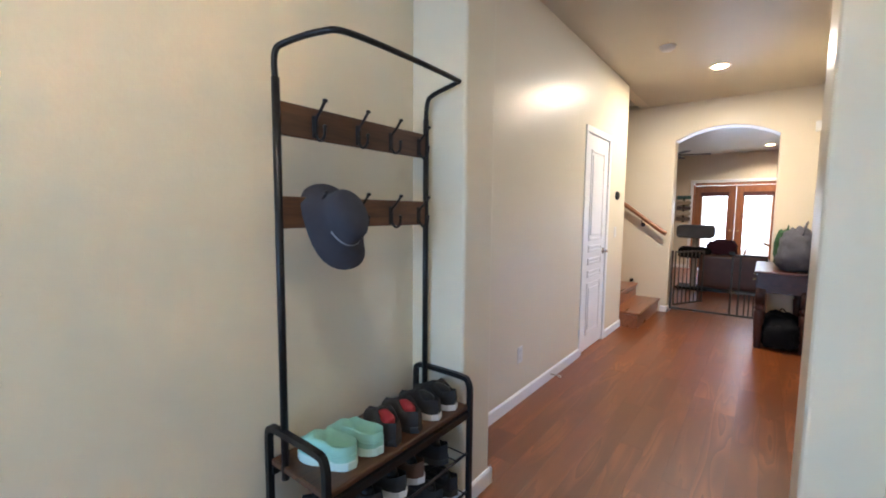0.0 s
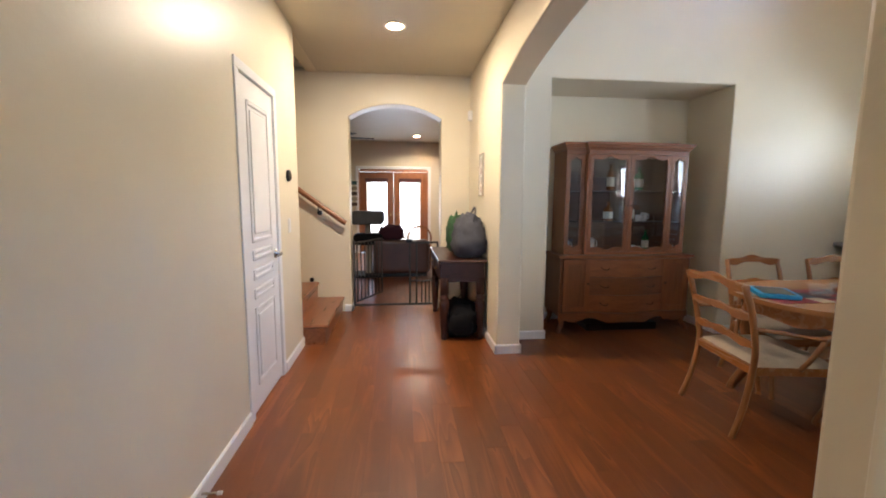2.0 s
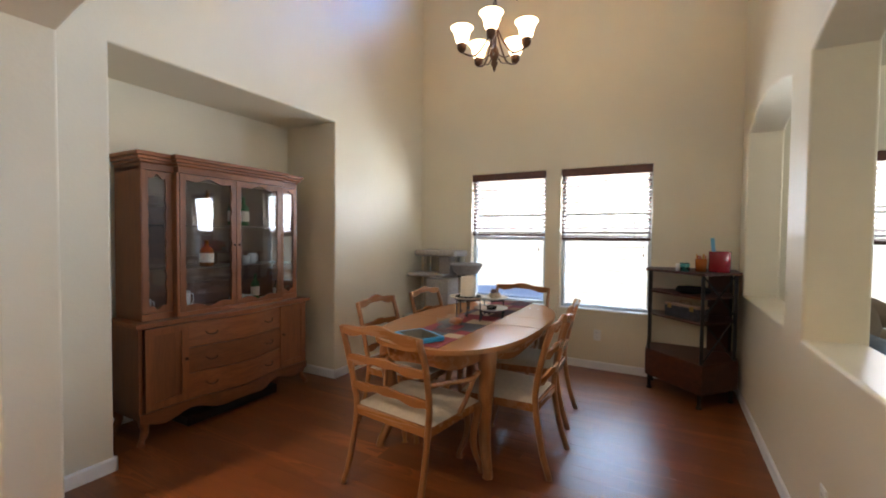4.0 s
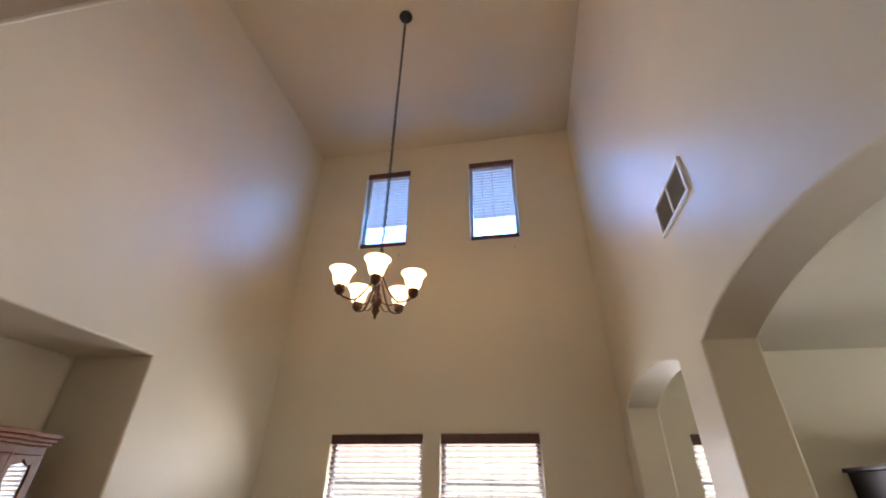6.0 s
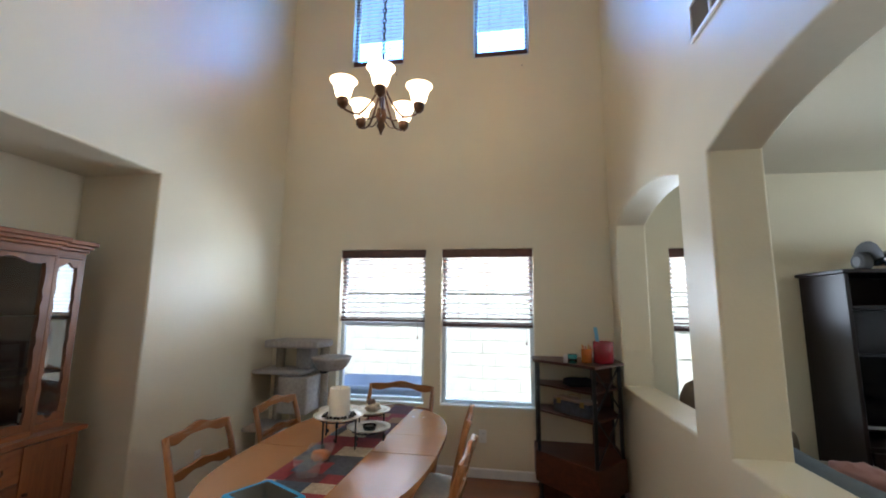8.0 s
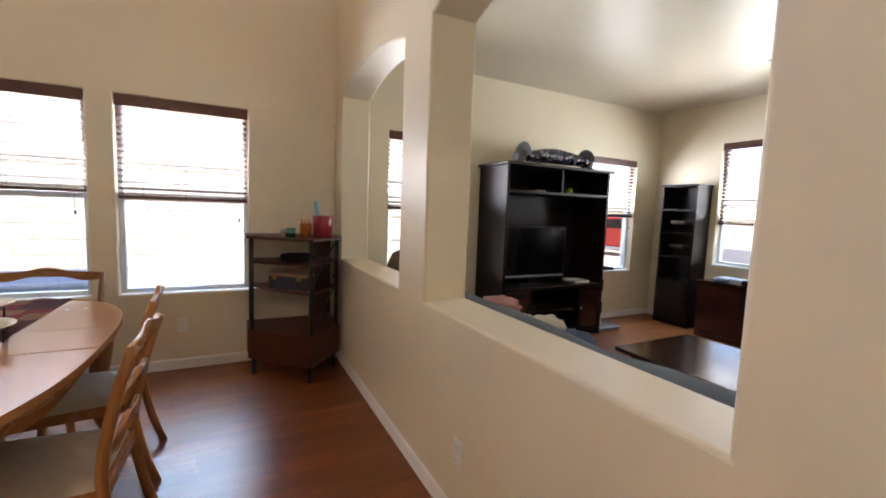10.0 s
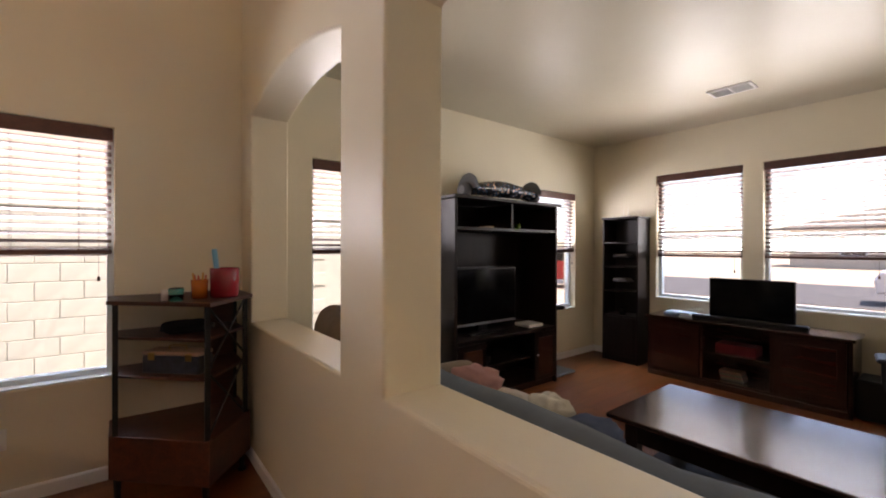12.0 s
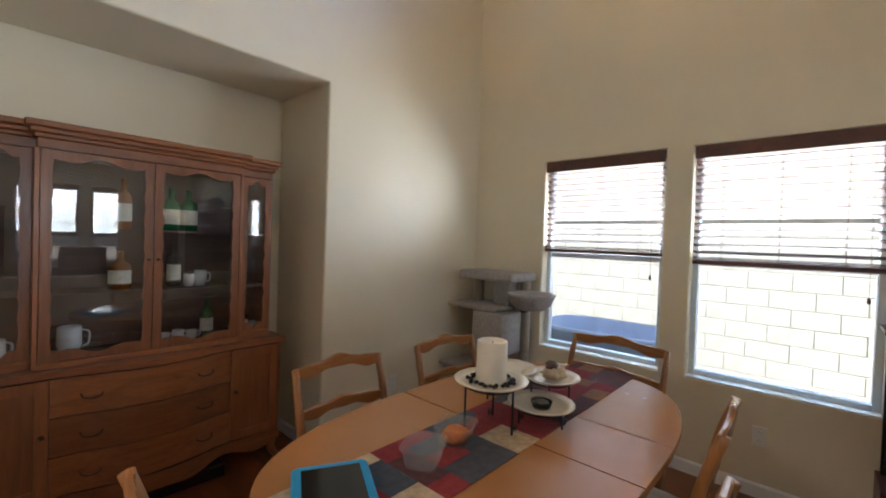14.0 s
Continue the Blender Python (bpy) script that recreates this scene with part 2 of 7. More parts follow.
# ---- building blocks ----
def link(name, bm, mat, parent=None, label="", smooth=False):
    me = bpy.data.meshes.new(name)
    bm.normal_update()
    bm.to_mesh(me)
    bm.free()
    for m in mat if isinstance(mat, (list, tuple)) else [mat]:
        me.materials.append(m)
    if smooth:
        me.polygons.foreach_set("use_smooth", [True] * len(me.polygons))
    ob = new(name, me)
    ob.parent = parent
    if label:
        ob["label"] = label
    return ob


def part(name, bm, material, parent, label="", smooth=False):
    return link(name, bm, material, parent, label, smooth)


def thing(name, at, label, category, group="", turn=0.0):
    ob = new(name)
    ob.empty_display_size = 0.1
    ob.matrix_basis = pose(*at, 0, 0, turn)
    return tagged(ob, label, category, group)


def box(bm, x0, x1, y0, y1, z0, z1, bev=0.0, seg=1, m=None):
    vs = [bm.verts.new((x, y, z)) for x in (x0, x1) for y in (y0, y1) for z in (z0, z1)]
    fs = [bm.faces.new([vs[i] for i in f]) for f in
          ((0, 1, 3, 2), (4, 6, 7, 5), (0, 4, 5, 1), (2, 3, 7, 6), (0, 2, 6, 4), (1, 5, 7, 3))]
    if bev:
        es = list({e for f in fs for e in f.edges})
        r = bmesh.ops.bevel(bm, geom=es, offset=bev, segments=seg, affect="EDGES", profile=0.5)
        vs = list({v for f in r["faces"] for v in f.verts} | {v for v in vs if v.is_valid})
    if m is not None:
        bmesh.ops.transform(bm, matrix=m, verts=[v for v in vs if v.is_valid])
    return [v for v in vs if v.is_valid]


def boxes(*items, bev=0.0):
    bm = bmesh.new()
    for it in items:
        box(bm, *it, bev=bev)
    return bm


def sweep(bm, pts, r, seg=8, ry=None, up=(0, 0, 1), caps=True):
    """A tube through points; r (and ry, its second half-width) may be one number or one for each point."""
    pts = [Vector(p) for p in pts]
    n = len(pts)
    rs = list(r) if isinstance(r, (list, tuple)) else [r] * n
    rys = rs if ry is None else (list(ry) if isinstance(ry, (list, tuple)) else [ry] * n)
    side = None
    rings = []
    for i, p in enumerate(pts):
        d = (pts[min(i + 1, n - 1)] - pts[max(i - 1, 0)]).normalized()
        ref = side if side is not None else Vector(up).cross(d)
        if ref.length < 1e-4:
            ref = Vector((1, 0, 0)).cross(d)
        if ref.length < 1e-4:
            ref = Vector((0, 1, 0))
        a = (ref - d * ref.dot(d)).normalized()
        b = d.cross(a)
        side = a
        rings.append([bm.verts.new(p + a * math.cos(k * math.tau / seg + math.pi / seg) * rs[i]
                                   + b * math.sin(k * math.tau / seg + math.pi / seg) * rys[i]) for k in range(seg)])
    for q0, q1 in zip(rings, rings[1:]):
        for k in range(seg):
            bm.faces.new((q0[k], q0[(k + 1) % seg], q1[(k + 1) % seg], q1[k]))
    if caps:
        bm.faces.new(rings[0][::-1])
        bm.faces.new(rings[-1])
    return bm


def spline(pts, steps=6):
    """Smooth points through a few given ones."""
    p = [Vector(q) for q in pts]
    p = [p[0] * 2 - p[1]] + p + [p[-1] * 2 - p[-2]]
    out = []
    for i in range(1, len(p) - 2):
        for s in range(steps):
            t = s / steps
            a, b, c, d = p[i - 1:i + 3]
            out.append(0.5 * ((2 * b) + (c - a) * t + (2 * a - 5 * b + 4 * c - d) * t * t + (3 * b - a - 3 * c + d) * t ** 3))
    return out + [p[-2]]


def lathe(bm, prof, seg=20, at=(0, 0, 0), m=None):
    """Turns (radius, height) rows round an upright axis."""
    rings = []
    for r, z in prof:
        rings.append([bm.verts.new((at[0] + r * math.cos(k * math.tau / seg), at[1] + r * math.sin(k * math.tau / seg), at[2] + z)) for k in range(seg)])
    for a, b in zip(rings, rings[1:]):
        for k in range(seg):
            bm.faces.new((a[k], a[(k + 1) % seg], b[(k + 1) % seg], b[k]))
    if prof[0][0] > 1e-5:
        bm.faces.new(rings[0][::-1])
    if prof[-1][0] > 1e-5:
        bm.faces.new(rings[-1])
    bmesh.ops.remove_doubles(bm, verts=[v for g in rings for v in g], dist=1e-6)
    if m is not None:
        bmesh.ops.transform(bm, matrix=m, verts=[v for g in rings for v in g if v.is_valid])
    return bm


def prism(bm, poly, z0, z1, m=None, bev=0.0):
    """An upright block over an outline of (x, y); m turns and moves it."""
    lo = [bm.verts.new((x, y, z0)) for x, y in poly]
    hi = [bm.verts.new((x, y, z1)) for x, y in poly]
    n = len(poly)
    fs = [bm.faces.new(lo[::-1]), bm.faces.new(hi)]
    for k in range(n):
        fs.append(bm.faces.new((lo[k], lo[(k + 1) % n], hi[(k + 1) % n], hi[k])))
    vs = lo + hi
    if bev:
        es = list({e for f in fs[:2] for e in f.edges})
        r = bmesh.ops.bevel(bm, geom=es, offset=bev, segments=2, affect="EDGES", profile=0.5)
        vs = list({v for f in r["faces"] for v in f.verts} | {v for v in vs if v.is_valid})
    if m is not None:
        bmesh.ops.transform(bm, matrix=m, verts=[v for v in vs if v.is_valid])
    return bm


STAND_X = Matrix(((1, 0, 0, 0), (0, 0, -1, 0), (0, 1, 0, 0), (0, 0, 0, 1)))   # outline (x, z), thickness along -y
STAND_Y = Matrix(((0, 0, 1, 0), (1, 0, 0, 0), (0, 1, 0, 0), (0, 0, 0, 1)))    # outline (y, z), thickness along x


def arc(a, b, z, rise, n=18):
    """Points from (a, z) over a flat arch to (b, z)."""
    if rise <= 0:
        return [(a, z), (b, z)]
    half = (b - a) / 2
    rad = (half * half + rise * rise) / (2 * rise)
    th = math.asin(half / rad)
    mid, cz = (a + b) / 2, z + rise - rad
    return [(mid + rad * math.sin(-th + 2 * th * k / n), cz + rad * math.cos(-th + 2 * th * k / n)) for k in range(n + 1)]


def wall(name, along, c0, c1, u0, u1, z0, z1, holes=(), mat=None, label="", rnd=0.014):
    """A wall from c0 to c1 thick. along: 'x' or 'y'. holes: (u from, u to, bottom, spring, rise); at the floor they are doorways."""
    bm = bmesh.new()
    doors = sorted(h for h in holes if h[2] <= z0)
    rest = [h for h in holes if h[2] > z0]
    ring = [(u0, z0)]
    for a, b, _, zs, rise in doors:
        ring += [(a, z0)] + arc(a, b, zs, rise) + [(b, z0)]
    ring += [(u1, z0), (u1, z1), (u0, z1)]
    loops = [ring]
    for a, b, lo, zs, rise in rest:
        loops.append([(b, lo), (a, lo)] + arc(a, b, zs, rise))
    edges, soft = [], []
    put = (lambda u, z: (u, c0, z)) if along == "x" else (lambda u, z: (c0, u, z))
    for loop in loops:
        vs = [bm.verts.new(put(*p)) for p in loop]
        for k in range(len(vs)):
            edges.append(bm.edges.new((vs[k], vs[(k + 1) % len(vs)])))
    r = bmesh.ops.triangle_fill(bm, use_beauty=True, use_dissolve=False, edges=edges)
    faces = [g for g in r["geom"] if isinstance(g, bmesh.types.BMFace)]
    ext = bmesh.ops.extrude_face_region(bm, geom=faces)
    step = Vector((0, c1 - c0, 0)) if along == "x" else Vector((c1 - c0, 0, 0))
    bmesh.ops.translate(bm, vec=step, verts=[g for g in ext["geom"] if isinstance(g, bmesh.types.BMVert)])
    bmesh.ops.recalc_face_normals(bm, faces=bm.faces)
    if rnd:
        ax = 0 if along == "x" else 1
        es = []
        for e in bm.edges:
            if len(e.link_faces) != 2 or e.calc_face_angle(0) < 0.9:
                continue
            p, q = e.verts[0].co, e.verts[1].co
            if abs(p[1 - ax] - q[1 - ax]) > 1e-5:
                continue
            u, z = (p[ax] + q[ax]) / 2, (p.z + q.z) / 2
            if any(a - 1e-4 <= u <= b + 1e-4 and z >= lo - 1e-4 and z <= zs + rise + 1e-4 and not (abs(z - z0) < 1e-4) for a, b, lo, zs, rise in holes):
                es.append(e)
        if es:
            bmesh.ops.bevel(bm, geom=es, offset=rnd, segments=3, affect="EDGES", profile=0.5, clamp_overlap=True)
    return tagged(link(name, bm, mat or M_WALL), label or "cream painted plaster wall", "wall", kind="structure")


# ---- plan ----
LEFT = -1.355                    # hall and foyer wall
HALL_R, DIN_W = 0.352, 0.56      # faces of the wall between hall and dining room
EAST = 4.258                     # wall with the windows
HALF_N, HALF_S = 1.712, 1.47     # half wall between dining and living room
NORTH, NICHE = 5.04, 5.68
FRONT = -2.68
END = 6.20
CEIL, HIGH = 2.735, 5.67
FOY_R = 0.20

wall("wall_west", "y", LEFT - 0.14, LEFT, -2.68, 5.05, 0, CEIL, [(3.752, 4.388, 0, 2.04, 0)], rnd=0)
PART_S, PART_N, PX0, PX1 = 1.43, 1.66, -1.065, 0.04   # foyer arch
wall("wall_partition", "x", PART_S, PART_N, LEFT, HALL_R - 0.002, 0, CEIL, [(PX0, PX1, 0, 2.25, 0.13)])
wall("wall_hall_dining", "y", HALL_R, DIN_W, HALF_N, END, 0, HIGH, [(1.975, 4.685, 0, 2.255, 0.15)])
wall("wall_half", "x", HALF_S, HALF_N, HALL_R, EAST, 0, HIGH, [(0.87, 2.278, 0.89, 2.247, 0.125), (2.625, 4.015, 0.89, 2.245, 0.118)], label="cream half wall with two arched openings")
wall("wall_north", "x", NORTH, NICHE, DIN_W, EAST, 0, HIGH, [(0.902, 2.687, 0, 2.42, 0)], label="cream wall with a deep square niche")
wall("wall_niche_back", "x", NICHE, NICHE + 0.12, DIN_W, EAST, 0, 2.9, rnd=0)
WIN_E = [(2.418, 3.297, 0.61, 2.09, 0), (3.462, 4.345, 0.61, 2.09, 0), (2.42, 2.985, 4.115, 5.285, 0), (3.752, 4.33, 4.125, 5.285, 0),
         (0.452, 1.206, 0.62, 2.075, 0), (-2.255, -1.38, 0.62, 2.075, 0)]
WIN_F = [(2.56, 3.43, 0.80, 2.25, 0), (1.51, 2.385, 0.80, 2.25, 0)]
wall("wall_east", "y", EAST, EAST + 0.18, FRONT - 0.18, NICHE + 0.12, 0, HIGH, WIN_E, label="tall cream wall with four windows", rnd=0.01)
wall("wall_front", "x", FRONT - 0.18, FRONT, LEFT - 0.14, EAST, 0, CEIL, WIN_F + [(-1.05, -0.1, 0, 2.05, 0)], rnd=0.01)
wall("wall_foyer", "y", FOY_R, HALL_R, FRONT, PART_S, 0, CEIL, rnd=0)
wall("wall_hall_end", "x", END, END + 0.22, -4.2, HALL_R, 0, CEIL, [(-1.047, 0.011, 0, 2.255, 0.15)], label="cream end wall with an arched doorway")
wall("wall_stair", "x", 4.91, 5.05, -4.2, LEFT - 0.14, 0, 5.2, rnd=0)
wall("wall_stair_far", "x", END + 0.002, END + 0.22, -4.2, LEFT - 0.14, CEIL + 0.1, 5.2, rnd=0)
wall("wall_stair_end", "y", -4.34, -4.2, 4.91, END + 0.22, 0, 5.2, rnd=0)
wall("wall_stair_head", "y", LEFT - 0.14, LEFT - 0.02, 5.05, END, CEIL - 0.003, 5.2, rnd=0)
wall("wall_family_back", "x", 11.7, 11.85, -4.2, 3.2, 0, 2.72, [(-1.47, 0.23, 0, 2.06, 0)], rnd=0)
wall("wall_family_west", "y", -4.34, -4.2, END + 0.22, 11.85, 0, 2.72, rnd=0)
wall("wall_family_east", "y", 3.2, 3.34, END + 0.22, 11.85, 0, 2.72, rnd=0)
wall("wall_family_south", "x", END + 0.08, END + 0.22, HALL_R, 3.34, 0, 2.72, rnd=0)


def slab(name, x0, x1, y0, y1, z0, z1, mat, label, cat):
    return tagged(link(name, boxes((x0, x1, y0, y1, z0, z1)), mat), label, cat, kind="structure")


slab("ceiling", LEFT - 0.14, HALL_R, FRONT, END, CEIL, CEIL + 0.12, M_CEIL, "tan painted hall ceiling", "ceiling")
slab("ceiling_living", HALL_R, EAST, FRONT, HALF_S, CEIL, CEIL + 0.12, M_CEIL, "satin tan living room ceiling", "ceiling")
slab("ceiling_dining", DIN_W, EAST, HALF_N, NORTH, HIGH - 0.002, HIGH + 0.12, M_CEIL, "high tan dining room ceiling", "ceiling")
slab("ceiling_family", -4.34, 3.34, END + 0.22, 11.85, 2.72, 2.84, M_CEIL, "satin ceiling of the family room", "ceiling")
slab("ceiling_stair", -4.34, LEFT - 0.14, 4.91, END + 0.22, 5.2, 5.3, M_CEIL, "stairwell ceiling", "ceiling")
floor = slab("floor", -4.34, EAST, FRONT - 0.18, 11.85, -0.12, -0.012, M_GROUT, "polished red cherry plank floor", "floor")


def skirting(name, runs):
    """Runs of (x0, y0, x1, y1, nx, ny): a low white board with a rounded top along a wall, n pointing into the room."""
    bm = bmesh.new()
    h, d = 0.082, 0.013
    for x0, y0, x1, y1, nx, ny in runs:
        prof = [(0.001, 0.0), (d, 0.0), (d, h - 0.012), (d * 0.55, h - 0.003), (0.001, h)]
        a = [bm.verts.new((x0 + nx * o, y0 + ny * o, z)) for o, z in prof]
        b = [bm.verts.new((x1 + nx * o, y1 + ny * o, z)) for o, z in prof]
        for k in range(len(prof)):
            j = (k + 1) % len(prof)
            bm.faces.new((a[k], a[j], b[j], b[k]))
        bm.faces.new(a)
        bm.faces.new(b[::-1])
    bmesh.ops.recalc_face_normals(bm, faces=bm.faces)
    return tagged(link(name, bm, M_TRIM), "white painted baseboard", "baseboard", kind="structure")


D = 0.013
skirting("baseboard", [
    (LEFT, PART_N, LEFT, 3.69, 1, 0), (LEFT, 4.45, LEFT, 5.05, 1, 0), (LEFT, FRONT, LEFT, PART_S, 1, 0),
    (LEFT, PART_S, PX0 + D, PART_S, 0, -1), (PX0, PART_S - D, PX0, PART_N + D, 1, 0), (LEFT, PART_N, PX0 + D, PART_N, 0, 1),
    (PX1 - D, PART_S, FOY_R, PART_S, 0, -1), (PX1, PART_S - D, PX1, PART_N + D, -1, 0), (PX1 - D, PART_N, HALL_R, PART_N, 0, 1),
    (HALL_R, PART_N, HALL_R, 1.975 + D, -1, 0), (HALL_R - D, 1.975, DIN_W + D, 1.975, 0, 1), (DIN_W, HALF_N, DIN_W, 1.975 + D, 1, 0),
    (HALL_R, 4.685 - D, HALL_R, END, -1, 0), (HALL_R - D, 4.685, DIN_W + D, 4.685, 0, -1), (DIN_W, 4.685 - D, DIN_W, NORTH, 1, 0),
    (DIN_W, NORTH, 0.902 + D, NORTH, 0, -1), (0.902, NORTH - D, 0.902, NICHE, 1, 0), (0.902, NICHE, 2.687, NICHE, 0, -1),
    (2.687, NORTH - D, 2.687, NICHE, -1, 0), (2.687 - D, NORTH, EAST, NORTH, 0, -1), (EAST, HALF_N, EAST, NORTH, -1, 0),
    (DIN_W, HALF_N, EAST, HALF_N, 0, 1), (FOY_R, FRONT, FOY_R, PART_S, -1, 0),
    (HALL_R, HALF_S, EAST, HALF_S, 0, -1), (EAST, FRONT, EAST, HALF_S, -1, 0), (HALL_R, FRONT, EAST, FRONT, 0, 1), (HALL_R, FRONT, HALL_R, HALF_S, 1, 0),
    (0.011 - D, END, HALL_R, END, 0, -1), (0.011, END - D, 0.011, END + 0.22, -1, 0), (-1.13, END, -1.047 + D, END, 0, -1), (-1.047, END - D, -1.047, END + 0.22, 1, 0),
    (-4.2, 11.7, -1.53, 11.7, 0, -1), (0.30, 11.7, 3.2, 11.7, 0, -1)])


# ---- windows ----
def window(name, axis, face, depth, u0, u1, z0, z1, blind_to, tilt, rail=True, n_max=60):
    """A window in an opening. axis 'x': in the east wall, whose inner face is x = face; 'y': in the front wall. blind_to: height of the blind's bottom rail."""
    if axis == "x":
        w = tagged(new(name), "vinyl window with a dark wooden slat blind", "window", kind="structure")
        w.matrix_basis = pose(face, (u0 + u1) / 2, z0, 0, 0, -90)
    else:
        w = tagged(new(name), "vinyl window with a dark wooden slat blind", "window", kind="structure")
        w.matrix_basis = pose((u0 + u1) / 2, face, z0, 0, 0, 180)
    hw, h = (u1 - u0) / 2, z1 - z0
    g = 0.105                                   # glass plane behind the inner face (+y local is outwards)
    fr = bmesh.new()
    for a in ((-hw, -hw + 0.035, g - 0.03, g + 0.03, 0, h), (hw - 0.035, hw, g - 0.03, g + 0.03, 0, h),
              (-hw + 0.035, hw - 0.035, g - 0.03, g + 0.03, 0, 0.04), (-hw + 0.035, hw - 0.035, g - 0.03, g + 0.03, h - 0.04, h)):
        box(fr, *a, bev=0.004)
    if rail:
        box(fr, -hw + 0.035, hw - 0.035, g - 0.025, g + 0.02, h / 2 - 0.022, h / 2 + 0.022, bev=0.004)
    part("window_frame", fr, M_FRAME, w)
    sl = bmesh.new()
    box(sl, -hw - 0.0, hw + 0.0, 0.0, g - 0.03, 0.0, 0.008, bev=0.003)
    part("window_sill", sl, M_SILL, w)
    pb = boxes((-hw + 0.035, hw - 0.035, g - 0.003, g + 0.001, 0.04, h - 0.04))
    pane = part("pane", pb, M_GLASS, w)
    pane.visible_shadow = False
    vb = bmesh.new()
    box(vb, -hw + 0.004, hw - 0.004, 0.002, 0.014, h - 0.083, h - 0.001, bev=0.004)
    box(vb, -hw + 0.006, hw - 0.006, 0.014, 0.06, h - 0.05, h - 0.003)
    part("valance", vb, M_BLIND, w)
    top, low = h - 0.09, blind_to - z0
    sm = bmesh.new()
    box(sm, -hw + 0.012, hw - 0.012, -0.025, 0.025, -0.0018, 0.0018)
    first = None
    n = int((top - low - 0.03) / 0.0435)
    for k in range(n):
        z = top - 0.02 - k * 0.0435
        if first is None:
            first = part("slat", sm, M_SLAT, w)
            o = first
        else:
            o = new("slat", first.data)
            o.parent = w
        o.matrix_basis = pose(0, 0.04, z, tilt + 0.5 * math.sin(k * 1.7), 0.06 * math.sin(k * 2.3), 0)
    rb = bmesh.new()
    zb = low
    box(rb, -hw + 0.010, hw - 0.010, 0.014, 0.066, zb - 0.012, zb + 0.012, bev=0.004)
    for k in range(4):
        box(rb, -hw + 0.012, hw - 0.012, 0.015, 0.065, zb + 0.015 + k * 0.0055, zb + 0.0185 + k * 0.0055)
    part("bottom_rail", rb, M_BLIND, w)
    cb = bmesh.new()
    for x in (-hw + 0.16, 0.0, hw - 0.16):
        sweep(cb, [(x, 0.012, top), (x, 0.012, zb)], 0.0016, 4)
        sweep(cb, [(x, 0.068, top), (x, 0.068, zb)], 0.0016, 4)
    part("ladder_cord", cb, M_SLAT, w)
    pc = bmesh.new()
    x = hw - 0.07
    sweep(pc, [(x, 0.006, top), (x, 0.006, zb - 0.14)], 0.0013, 4)
    lathe(pc, [(0.003, 0.0), (0.008, -0.012), (0.007, -0.03), (0.0, -0.034)], 8, (x, 0.006, zb - 0.14))
    part("pull_cord", pc, M_BLIND, w)
    return w


for k, (a, b, lo, hi, _) in enumerate(WIN_E):
    low_to = (1.35, 1.385, 4.15, 4.16, 1.345, 1.345)[k]
    window(f"window_{k + 1}", "x", EAST, 0.18, a, b, lo, hi, low_to, (-18, -18, 34, 34, -17, -17)[k], k not in (2, 3))
for k, (a, b, lo, hi, _) in enumerate(WIN_F):
    window(f"window_{k + 7}", "y", FRONT, 0.18, a, b, lo, hi, 1.30, -20)

# unseen eaves and roof, added over the rooms to keep the high sun out of the windows
slab("roof", LEFT - 0.6, EAST + 0.55, FRONT - 1.7, HALF_S - 0.01, CEIL + 0.16, CEIL + 0.26, M_TRIM, "unseen low roof and deep front eave, added as sun block", "roof")
slab("roof_upper", -4.6, EAST + 0.55, HALF_S - 0.5, 12.1, HIGH + 0.16, HIGH + 0.26, M_TRIM, "unseen upper roof with eave, added as sun block", "roof")


